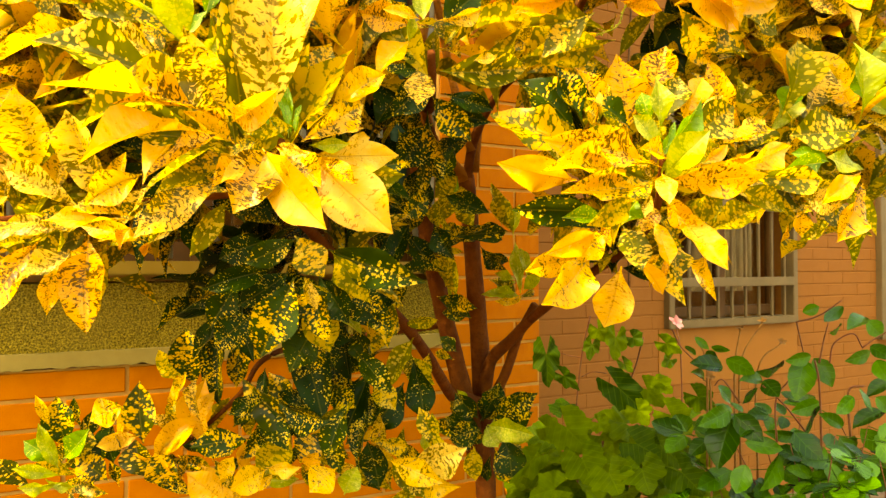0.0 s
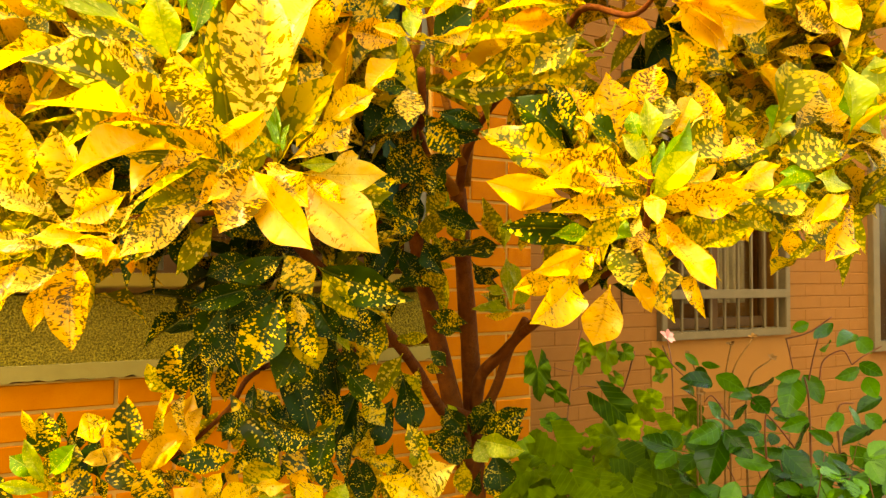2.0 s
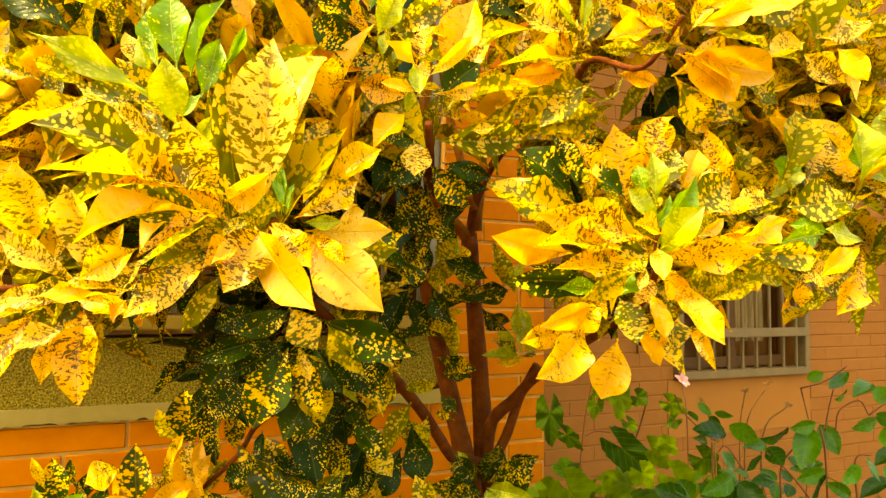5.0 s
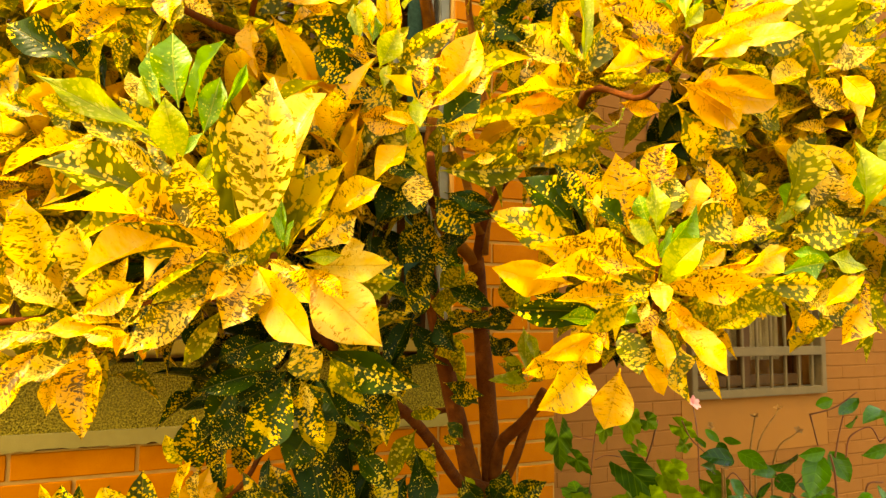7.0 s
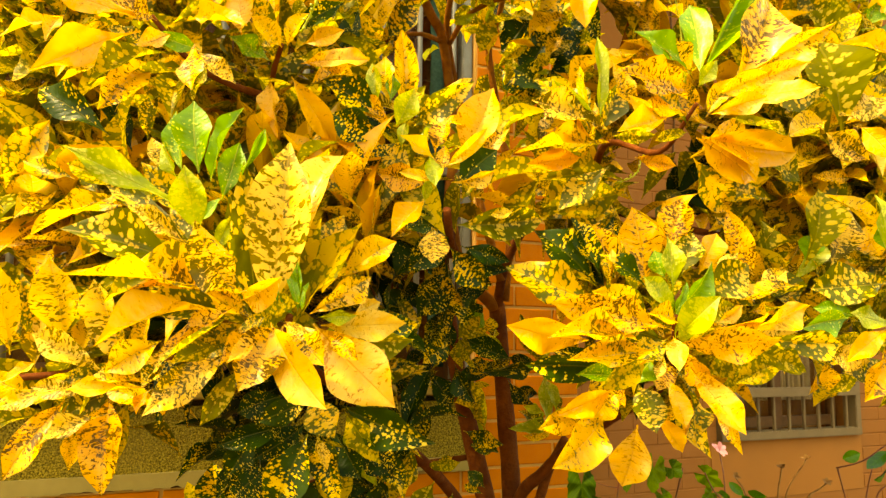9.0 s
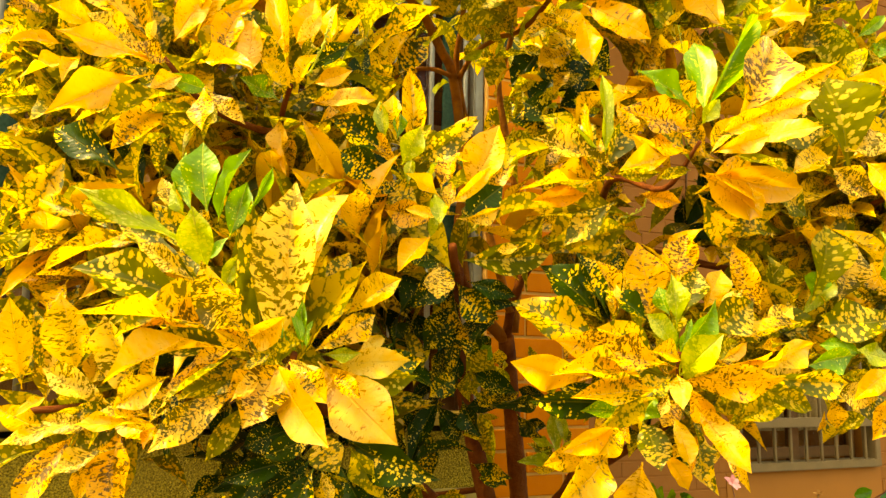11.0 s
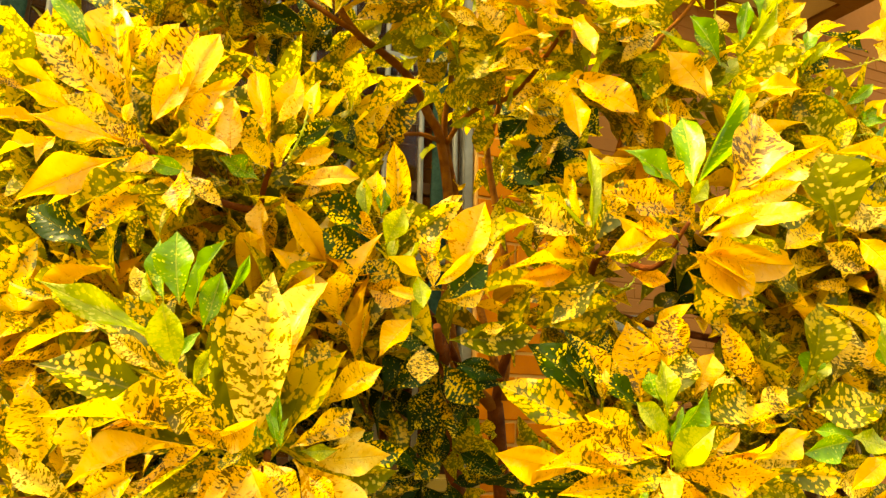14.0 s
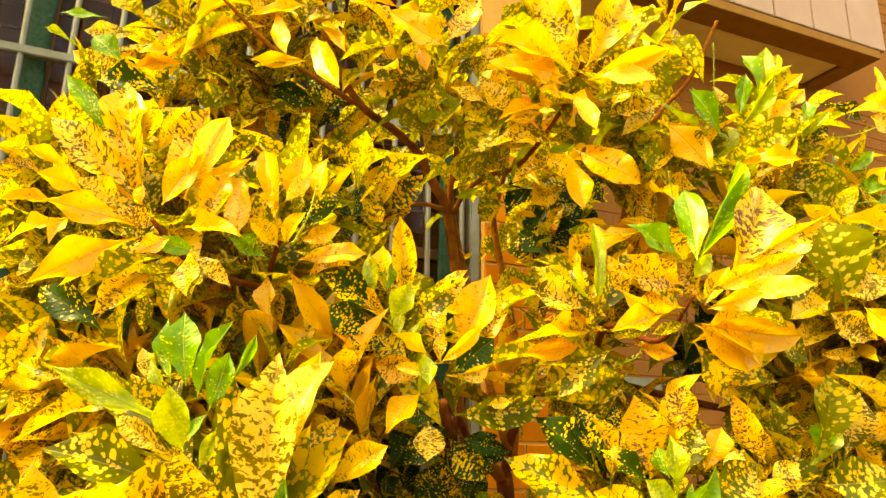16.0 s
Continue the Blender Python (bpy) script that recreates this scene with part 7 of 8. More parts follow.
blade("mix", 0.197, 2.150, 2.357, 0.284, 2.150, 2.403, 0.039, 6)
blade("moss", 0.105, 2.320, 2.537, 0.041, 2.300, 2.626, 0.042, 29)
blade("mix", 0.076, 2.200, 2.563, -0.003, 2.180, 2.611, 0.043, -28)
blade("moss", 0.056, 2.210, 2.366, 0.051, 2.230, 2.243, 0.045, 28)
blade("pine", 0.223, 2.130, 2.115, 0.230, 2.140, 2.001, 0.039, -3)
blade("mix", 0.131, 2.380, 2.627, 0.241, 2.380, 2.563, 0.055, 28)
blade("mix", 0.293, 2.340, 2.425, 0.270, 2.330, 2.308, 0.041, -29)
blade("moss", 0.041, 2.190, 2.513, -0.005, 2.180, 2.635, 0.044, 2)
blade("mix", 0.173, 2.210, 2.336, 0.065, 2.190, 2.392, 0.053, 29)
blade("mix", 0.093, 2.200, 2.566, 0.166, 2.180, 2.492, 0.037, 27)
blade("moss", 0.114, 2.180, 2.259, 0.195, 2.170, 2.350, 0.047, -12)
blade("mix", 0.053, 2.350, 2.393, -0.014, 2.320, 2.279, 0.041, -2)
blade("moss", 0.298, 2.230, 2.198, 0.344, 2.220, 2.303, 0.044, -32)
blade("mix", 0.294, 2.320, 2.599, 0.246, 2.290, 2.702, 0.045, -21)
blade("mix", 0.261, 2.340, 2.498, 0.170, 2.310, 2.469, 0.038, 21)
blade("dark", 0.305, 2.180, 2.250, 0.247, 2.160, 2.312, 0.030, -19)
blade("moss", 0.266, 2.390, 2.382, 0.352, 2.400, 2.424, 0.039, 15)
blade("moss", 0.052, 2.300, 2.398, 0.093, 2.260, 2.278, 0.045, -2)
blade("moss", 0.221, 2.320, 2.520, 0.177, 2.330, 2.414, 0.046, -28)
blade("moss", 0.110, 2.380, 2.172, 0.153, 2.400, 2.254, 0.031, 3)
blade("moss", 0.246, 2.130, 2.320, 0.354, 2.110, 2.277, 0.053, 29)
blade("dark", 0.162, 2.370, 2.159, 0.204, 2.350, 2.249, 0.041, 18)
blade("moss", 0.152, 2.350, 2.362, 0.080, 2.350, 2.444, 0.048, 31)
blade("mix", 0.280, 2.210, 2.292, 0.295, 2.210, 2.392, 0.037, 0)
blade("moss", 0.209, 2.390, 2.637, 0.187, 2.400, 2.768, 0.041, -23)
blade("mix", 0.316, 2.380, 2.418, 0.344, 2.390, 2.326, 0.037, 22)
blade("moss", 0.291, 2.210, 2.352, 0.325, 2.180, 2.462, 0.060, -32)
blade("mix", 0.061, 2.200, 2.565, 0.136, 2.170, 2.469, 0.035, 0)
blade("moss", 0.091, 2.270, 2.506, 0.063, 2.250, 2.605, 0.041, 25)
blade("mix", 0.178, 2.180, 2.460, 0.198, 2.140, 2.539, 0.032, -12)
blade("mix", 0.316, 2.400, 2.545, 0.400, 2.400, 2.495, 0.034, 23)
blade("moss", 0.143, 2.160, 2.198, 0.180, 2.140, 2.274, 0.034, 22)
blade("mix", 0.125, 2.300, 2.277, 0.235, 2.280, 2.318, 0.040, 18)
blade("moss", 0.203, 2.250, 2.171, 0.132, 2.210, 2.223, 0.042, -28)
blade("moss", -0.468, 2.010, 2.425, -0.410, 2.000, 2.329, 0.042, -34)
blade("mix", -0.183, 1.910, 2.413, -0.130, 1.890, 2.491, 0.032, 20)
blade("pine", -0.400, 2.140, 2.782, -0.510, 2.130, 2.728, 0.050, 21)
blade("moss", -0.409, 2.110, 2.474, -0.472, 2.070, 2.397, 0.037, 18)
blade("moss", -0.188, 2.100, 2.638, -0.219, 2.060, 2.726, 0.044, 28)
blade("pine", -0.541, 2.190, 2.743, -0.602, 2.170, 2.825, 0.040, 34)
blade("pine", -0.244, 2.120, 2.546, -0.137, 2.120, 2.525, 0.041, -31)
blade("mix", -0.388, 1.880, 2.554, -0.294, 1.840, 2.598, 0.044, 34)
blade("pine", -0.204, 1.880, 2.413, -0.156, 1.870, 2.480, 0.036, 24)
blade("moss", -0.267, 2.000, 2.532, -0.313, 1.990, 2.624, 0.032, 10)
blade("moss", -0.281, 2.100, 2.686, -0.362, 2.080, 2.725, 0.031, 12)
blade("pine", -0.480, 1.990, 2.630, -0.432, 1.980, 2.715, 0.038, 33)
blade("pine", -0.440, 2.180, 2.642, -0.415, 2.160, 2.503, 0.038, 8)
blade("mix", -0.281, 1.870, 2.601, -0.361, 1.860, 2.674, 0.032, 5)
blade("pine", -0.324, 2.040, 2.491, -0.427, 2.020, 2.452, 0.039, -13)
blade("pine", -0.269, 1.950, 2.431, -0.324, 1.920, 2.328, 0.043, -21)
blade("moss", -0.428, 2.170, 2.473, -0.345, 2.170, 2.453, 0.030, -32)
blade("moss", -0.437, 2.110, 2.699, -0.352, 2.100, 2.637, 0.031, -11)
blade("pine", -0.322, 2.150, 2.766, -0.295, 2.140, 2.636, 0.042, -7)
blade("pine", -0.480, 2.140, 2.759, -0.536, 2.130, 2.873, 0.042, -28)
blade("moss", -0.114, 1.880, 2.640, -0.113, 1.840, 2.741, 0.033, -13)
blade("mix", -0.121, 2.090, 2.564, -0.067, 2.100, 2.649, 0.034, -12)
blade("moss", -0.114, 2.000, 2.618, -0.024, 1.990, 2.681, 0.041, -13)
blade("moss", -0.408, 2.180, 2.687, -0.340, 2.200, 2.614, 0.035, 5)
blade("moss", -0.483, 1.710, 2.524, -0.570, 1.720, 2.618, 0.041, 26)
blade("canary", -0.752, 1.750, 2.685, -0.754, 1.770, 2.836, 0.043, 20)
blade("moss", -0.885, 1.820, 2.720, -0.777, 1.830, 2.679, 0.038, -5)
blade("mix", -0.583, 1.870, 2.655, -0.590, 1.850, 2.753, 0.032, 2)
blade("moss", -0.575, 1.870, 2.614, -0.492, 1.840, 2.681, 0.044, 27)
blade("canary", -0.425, 1.760, 2.565, -0.480, 1.710, 2.471, 0.033, -23)
blade("moss", -0.553, 1.700, 2.532, -0.545, 1.680, 2.627, 0.034, -13)
blade("moss", -0.856, 1.870, 2.583, -0.749, 1.870, 2.563, 0.031, -9)
blade("canary", -0.591, 1.740, 2.567, -0.620, 1.750, 2.707, 0.043, -13)
blade("mix", -0.607, 1.740, 2.531, -0.508, 1.720, 2.596, 0.047, -28)
blade("mix", -0.443, 1.670, 2.562, -0.357, 1.630, 2.637, 0.040, 29)
blade("moss", -0.488, 1.870, 2.578, -0.545, 1.860, 2.669, 0.038, -24)
blade("moss", -0.409, 1.640, 2.475, -0.438, 1.650, 2.376, 0.044, -34)
blade("moss", -0.516, 1.850, 2.574, -0.562, 1.800, 2.657, 0.044, -29)
blade("moss", -0.520, 1.750, 2.581, -0.577, 1.720, 2.645, 0.036, -32)
blade("mix", -0.737, 1.880, 2.665, -0.654, 1.830, 2.545, 0.039, -30)
# low leaves before the brick wall
blade("pine", -0.787, 1.710, 1.043, -0.837, 1.690, 0.975, 0.032, -8)
blade("speck", -0.530, 1.690, 1.033, -0.609, 1.650, 1.087, 0.037, 8)
blade("speck", -0.464, 1.770, 0.931, -0.475, 1.780, 0.858, 0.030, -11)
blade("speck", -0.447, 1.720, 0.974, -0.393, 1.700, 1.028, 0.025, 9)
blade("pine", -0.692, 1.590, 1.061, -0.664, 1.600, 1.123, 0.026, -6)
blade("dark", -0.767, 1.670, 0.932, -0.725, 1.650, 1.026, 0.041, 8)
blade("gold", -0.508, 1.640, 0.987, -0.441, 1.660, 0.906, 0.039, -11)
blade("gold", -0.544, 1.660, 1.060, -0.474, 1.630, 1.139, 0.036, 2)
blade("gold", -0.694, 1.700, 1.031, -0.660, 1.650, 1.113, 0.035, 30)
blade("dark", -0.593, 1.710, 1.061, -0.509, 1.680, 1.028, 0.035, 30)
blade("gold", -0.630, 1.600, 1.019, -0.538, 1.590, 0.975, 0.040, 29)
blade("pine", -0.771, 1.760, 0.935, -0.843, 1.760, 1.005, 0.045, -18)
blade("speck", -0.558, 1.620, 0.960, -0.599, 1.580, 1.009, 0.035, 34)
blade("pine", -0.778, 1.750, 0.935, -0.810, 1.760, 0.846, 0.040, -32)
blade("mix", -0.591, 1.660, 1.057, -0.655, 1.680, 1.106, 0.033, 15)
blade("gold", -0.497, 1.680, 1.009, -0.522, 1.650, 1.109, 0.041, 0)
blade("gold", -0.434, 1.750, 0.922, -0.446, 1.750, 1.008, 0.034, -5)
blade("mix", -0.771, 1.640, 0.943, -0.739, 1.610, 0.874, 0.030, 6)
blade("pine", -0.769, 1.670, 1.054, -0.776, 1.650, 1.126, 0.026, -13)
blade("gold", -0.614, 1.590, 1.055, -0.698, 1.580, 1.036, 0.040, -19)
blade("gold", -0.538, 1.760, 0.963, -0.486, 1.740, 1.023, 0.029, -14)
blade("speck", -0.498, 1.610, 1.082, -0.508, 1.610, 1.168, 0.039, -31)
blade("moss", -0.391, 1.590, 0.958, -0.296, 1.550, 1.021, 0.040, 25)
blade("speck", -0.112, 1.590, 1.081, -0.175, 1.600, 1.051, 0.030, -21)
blade("moss", -0.032, 1.530, 1.095, 0.022, 1.500, 1.018, 0.036, 13)
blade("mix", -0.009, 1.520, 1.041, -0.047, 1.520, 1.126, 0.038, 0)
blade("dark", -0.307, 1.740, 1.015, -0.364, 1.700, 1.079, 0.032, -19)
blade("pine", -0.359, 1.640, 0.979, -0.305, 1.660, 1.012, 0.027, 2)
blade("speck", -0.220, 1.550, 1.017, -0.163, 1.570, 0.966, 0.033, -24)
blade("pine", -0.029, 1.770, 0.952, -0.120, 1.780, 0.992, 0.040, 10)
blade("speck", -0.275, 1.730, 0.956, -0.268, 1.700, 1.060, 0.039, 6)
blade("mix", -0.081, 1.630, 1.065, -0.090, 1.630, 0.989, 0.032, 24)
blade("mix", -0.147, 1.560, 1.058, -0.066, 1.560, 1.037, 0.034, 7)
blade("mix", -0.070, 1.720, 0.983, 0.001, 1.700, 0.975, 0.029, 20)
blade("speck", -0.304, 1.590, 1.068, -0.334, 1.560, 1.155, 0.036, 0)
blade("speck", -0.132, 1.610, 1.009, -0.128, 1.580, 1.106, 0.031, -6)
blade("mix", -0.283, 1.790, 1.013, -0.286, 1.800, 1.107, 0.038, 17)
blade("moss", -0.433, 1.770, 1.014, -0.438, 1.720, 1.100, 0.035, 12)
blade("moss", -0.107, 1.680, 0.920, -0.181, 1.670, 0.986, 0.043, -9)
blade("pine", -0.277, 1.680, 0.919, -0.290, 1.650, 1.015, 0.040, 28)
blade("moss", -0.030, 1.550, 0.965, -0.099, 1.520, 0.951, 0.027, -10)
blade("dark", -0.319, 1.550, 1.019, -0.367, 1.540, 1.088, 0.033, 8)
blade("dark", -0.342, 1.660, 1.001, -0.404, 1.640, 1.045, 0.031, 16)
blade("dark", -0.200, 1.690, 0.981, -0.258, 1.710, 1.020, 0.027, 23)
inside = part("foliage", mesh_of("foliage", FOLIAGE["verts"], FOLIAGE["faces"], [LEAF_MAT[k] for k in KINDS], True, FOLIAGE["uvs"], FOLIAGE["slots"]), shrub, "speckled leaves deeper inside the shrub", m=INV)
tagged(inside, kind="stuff")


# ---- vine and rose bush beside the house ----
def lobed_shape(seed):
    """A five-lobed leaf, 1 long, its stalk at the origin."""
    rnd = random.Random(seed)
    lobes = [(-1.95, 0.42), (-1.0, 0.50), (0.0, 0.66), (1.0, 0.50), (1.95, 0.42)]
    n, ring = 36, []
    for i in range(n):
        a = -2.75 + 5.5 * i / (n - 1)
        r = 0.40
        for la, lr in lobes:
            r = max(r, lr * (1 - 0.36 * min(1, abs(a - la) / 0.52) ** 1.2))
        r *= 1 + 0.05 * math.sin(i * 2.6 + seed)
        ring.append((r * math.sin(a), 0.30 + r * math.cos(a)))
    cup, w = rnd.uniform(-0.25, 0.25), rnd.uniform(0.02, 0.06)
    V, U = [(0, 0.30, 0)], [(0, 0.03)]
    for f in (0.5, 1.0):
        for i, (x, y) in enumerate(ring):
            px, py = x * f, 0.30 + (y - 0.30) * f
            V.append((px, py, cup * (px * px + (py - 0.3) ** 2) + w * f * math.sin(i * 0.9 + seed)))
            U.append((px * 0.1, py * 0.1))
    Fc = []
    for i in range(n - 1):
        Fc += [(0, 1 + i + 1, 1 + i), (1 + i, 2 + i, 2 + n + i, 1 + n + i)]
    return V, Fc, U


def compound_shape(seed, n=5):
    """A rose leaf: a stalk with n oval toothed leaflets, 1 long."""
    rnd = random.Random(seed)
    V, Fc, U = [], [], []
    spots = [((0, 0.62), 0.0, 0.42)]
    for k in range((n - 1) // 2):
        y = 0.58 - 0.27 * k
        spots += [((0.03, y), -1.05 - 0.1 * k, 0.36 - 0.05 * k), ((-0.03, y), 1.05 + 0.1 * k, 0.36 - 0.05 * k)]
    for (cx, cy), ang, ln in spots:
        ang += rnd.uniform(-0.2, 0.2)
        tilt = rnd.uniform(-0.4, 0.3)
        o, rows = len(V), 8
        for i in range(rows + 1):
            v = i / rows
            w = 0.37 * ln * math.sin(math.pi * v ** 0.85) ** 0.7 * (1 + (0.07 if i % 2 else -0.04)) if 0 < i < rows else 0.004
            for s in (-1, -0.5, 0, 0.5, 1):
                lx, ly, lz = s * w, v * ln, 0.22 * abs(s) * w + tilt * ln * v * v * 0.5
                V.append((cx + lx * math.cos(ang) - ly * math.sin(ang), cy + lx * math.sin(ang) + ly * math.cos(ang), lz))
                U.append((s * w * 0.16, v * ln * 0.16))
        for i in range(rows):
            for j in range(4):
                Fc.append((o + 5 * i + j, o + 5 * i + j + 1, o + 5 * i + 6 + j, o + 5 * i + 5 + j))
    o = len(V)
    for i in range(4):
        y = 0.62 * i / 3
        V += [(-0.008, y, -0.004), (0.008, y, -0.004), (0, y, 0.008)]
        U += [(0, 0)] * 3
    for i in range(3):
        for k in range(3):
            Fc.append((o + 3 * i + k, o + 3 * i + (k + 1) % 3, o + 3 * i + 3 + (k + 1) % 3, o + 3 * i + 3 + k))
    return V, Fc, U


VINE_MESH = [mesh_of("vine_leaf", *lobed_shape(s)[:2], [VINE], True, lobed_shape(s)[2]) for s in range(7)]
ROSE_MESH = [mesh_of("rose_leaf", *compound_shape(s, 5 if s % 3 else 3)[:2], [ROSE], True, compound_shape(s, 5 if s % 3 else 3)[2]) for s in range(8)]
vine = tagged(new("vine"), "light green vine with lobed leaves on thin red stems", "vine")
rose = tagged(new("rose_bush"), "rose bush with dark green toothed leaves and reddish canes", "bush")
for thing, at in ((vine, (0.50, 2.35, 0)), (rose, (0.95, 1.85, 0))):
    thing.location = at


def cane(thing, tx, ty, tz, lean, meshes, size, n, seed, mat, thick=0.0045):
    """A cane from the plant's foot to a tip, with leaves along its upper part."""
    rnd = random.Random(seed)
    foot = Vector(thing.location)
    tip = Vector((tx, ty, tz)) - foot
    root = Vector((tip.x * 0.35 + rnd.uniform(-0.08, 0.08), tip.y * 0.4 + rnd.uniform(-0.06, 0.06), 0))
    lean += rnd.uniform(-0.09, 0.09)
    mid = root.lerp(tip, 0.55) + Vector((lean, rnd.uniform(-0.04, 0.04), 0.06))
    up = root.lerp(tip, 0.82) + Vector((lean * 0.7, rnd.uniform(-0.03, 0.03), 0.03))
    part("stem", tube_mesh("stem", [root, mid, up, tip], thick, thick * 0.45, mat, 6, 0.08, seed), thing)
    for i in range(n):
        f = 0.45 + 0.55 * (i + 1) / n
        p = (mid.lerp(up, (f - 0.45) / 0.3) if f < 0.75 else up.lerp(tip, (f - 0.75) / 0.25))
        az = i * 2.3 + rnd.uniform(0, 1.2) + seed
        d = Vector((math.cos(az), 0.75 * math.sin(az) - 0.35, rnd.uniform(-0.35, 0.45))).normalized()
        nn = Vector((rnd.uniform(-0.4, 0.4), rnd.uniform(-0.9, -0.2), rnd.uniform(0.35, 1.0)))
        nn = (nn - d * nn.dot(d)).normalized()
        s = size * rnd.uniform(0.75, 1.2)
        m = Matrix.Identity(4)
        m.col[0][:3], m.col[1][:3], m.col[2][:3], m.col[3][:3] = d.cross(nn) * s, d * s, nn * s, p
        part("leaf", meshes[rnd.randrange(len(meshes))], thing, m=m)


cane(rose, 0.98, 1.81, 1.03, 0.02, ROSE_MESH, 0.16, 5, 8, REDSTEM, 0.0025)
cane(rose, 0.88, 1.76, 1.02, 0, ROSE_MESH, 0.16, 5, 9, REDSTEM, 0.0025)
cane(rose, 0.80, 1.81, 0.99, 0.02, ROSE_MESH, 0.16, 5, 10, REDSTEM, 0.0025)
cane(rose, 0.69, 1.86, 0.98, -0.02, ROSE_MESH, 0.16, 5, 11, REDSTEM, 0.0025)
cane(rose, 0.95, 1.71, 0.98, 0, ROSE_MESH, 0.16, 5, 12, REDSTEM, 0.0025)
cane(rose, 0.65, 1.91, 0.90, 0, ROSE_MESH, 0.16, 5, 13, REDSTEM, 0.0025)
cane(rose, 0.82, 1.71, 0.93, 0.01, ROSE_MESH, 0.16, 5, 14, REDSTEM, 0.0025)
cane(rose, 0.72, 1.76, 0.88, 0, ROSE_MESH, 0.16, 5, 15, REDSTEM, 0.0025)
cane(rose, 0.93, 1.66, 0.89, 0, ROSE_MESH, 0.16, 5, 16, REDSTEM, 0.0025)
cane(rose, 0.96, 1.91, 1.03, 0.02, ROSE_MESH, 0.16, 5, 17, REDSTEM, 0.0025)
cane(rose, 0.87, 1.91, 1.03, 0, ROSE_MESH, 0.16, 5, 18, REDSTEM, 0.0025)
cane(rose, 0.78, 1.96, 1.03, 0.02, ROSE_MESH, 0.16, 5, 19, REDSTEM, 0.0025)
cane(rose, 1.05, 1.95, 1.03, 0, ROSE_MESH, 0.16, 5, 20, REDSTEM, 0.0025)
cane(rose, 0.85, 1.61, 0.87, 0, ROSE_MESH, 0.16, 5, 21, REDSTEM, 0.0025)
cane(rose, 0.76, 1.66, 0.86, 0, ROSE_MESH, 0.16, 5, 22, REDSTEM, 0.0025)
cane(rose, 0.65, 1.76, 0.83, 0, ROSE_MESH, 0.16, 5, 23, REDSTEM, 0.0025)
cane(vine, 0.37, 2.36, 0.95, 0, VINE_MESH, 0.125, 9, 45, REDSTEM, 0.002)
cane(vine, 0.46, 2.31, 0.91, 0, VINE_MESH, 0.125, 9, 46, REDSTEM, 0.002)
cane(vine, 0.58, 2.31, 0.92, 0, VINE_MESH, 0.125, 9, 47, REDSTEM, 0.002)
cane(vine, 0.69, 2.31, 0.90, 0, VINE_MESH, 0.125, 9, 48, REDSTEM, 0.002)
cane(vine, 0.29, 2.26, 0.86, 0, VINE_MESH, 0.125, 9, 49, REDSTEM, 0.002)
cane(vine, 0.39, 2.21, 0.84, 0, VINE_MESH, 0.125, 9, 50, REDSTEM, 0.002)
cane(vine, 0.51, 2.16, 0.82, 0, VINE_MESH, 0.125, 9, 51, REDSTEM, 0.002)
cane(vine, 0.63, 2.16, 0.82, 0, VINE_MESH, 0.125, 9, 52, REDSTEM, 0.002)
cane(vine, 0.79, 2.41, 0.93, 0, VINE_MESH, 0.125, 9, 53, REDSTEM, 0.002)
cane(vine, 0.45, 2.11, 0.78, 0, VINE_MESH, 0.125, 9, 54, REDSTEM, 0.002)
cane(vine, 0.31, 2.16, 0.79, 0, VINE_MESH, 0.125, 9, 55, REDSTEM, 0.002)
cane(vine, 0.68, 2.11, 0.79, 0, VINE_MESH, 0.125, 9, 56, REDSTEM, 0.002)


def oval_shape(seed):
    """An oval leaflet, 1 long, folded along its midrib and finely toothed."""
    rnd = random.Random(seed)
    fold, bow, wave = rnd.uniform(0.1, 0.5), rnd.uniform(-0.12, 0.10), rnd.uniform(0, 6)
    V, Fc, U, rows = [], [], [], 12
    for i in range(rows + 1):
        v = i / rows
        w = 0.5 * math.sin(math.pi * v ** 0.88) ** 0.75 * (1 + (0.035 if i % 2 else -0.02)) if 0 < i < rows else 0.01
        w *= 1 - 0.25 * max(0, v - 0.8) / 0.2
        for s in (-1, -0.55, 0, 0.55, 1):
            V.append((s * w, v, fold * abs(s) * w * 0.6 + 4 * bow * v * (1 - v) + 0.025 * s * s * math.sin(9 * v + wave + s)))
            U.append((s * w * 0.045, v * 0.075))
    for i in range(rows):
        for j in range(4):
            Fc.append((5 * i + j, 5 * i + j + 1, 5 * i + 6 + j, 5 * i + 5 + j))
    return V, Fc, U


OVALS = [mesh_of("rose_leaflet", *oval_shape(s)[:2], [ROSE], True, oval_shape(s)[2]) for s in range(8)]
rnd_leaf = random.Random(17)


def rose_leaflet(bx, by, bz, tx, ty, tz, width):
    """One leaflet of the rose bush."""
    m = leaf_matrix(Vector((bx, by, bz)), Vector((tx, ty, tz)), width * rnd_leaf.uniform(0.75, 1.0), rnd_leaf.uniform(-55, 55))
    part("leaf", OVALS[rnd_leaf.randrange(len(OVALS))], rose, m=Matrix.Translation(-rose.location) @ m)


def vine_leaf(bx, by, bz, tx, ty, tz, width):
    """One lobed leaf of the vine."""
    m = leaf_matrix(Vector((bx, by, bz)), Vector((tx, ty, tz)), width, rnd_leaf.uniform(-25, 25))
    part("leaf", VINE_MESH[rnd_leaf.randrange(len(VINE_MESH))], vine, m=Matrix.Translation(-vine.location) @ m)


def twig(thing, mat, r, *pts):
    part("stem", tube_mesh("stem", [Vector(p) - thing.location for p in pts], r, r * 0.7, mat, 6, 0.08, len(pts)), thing)


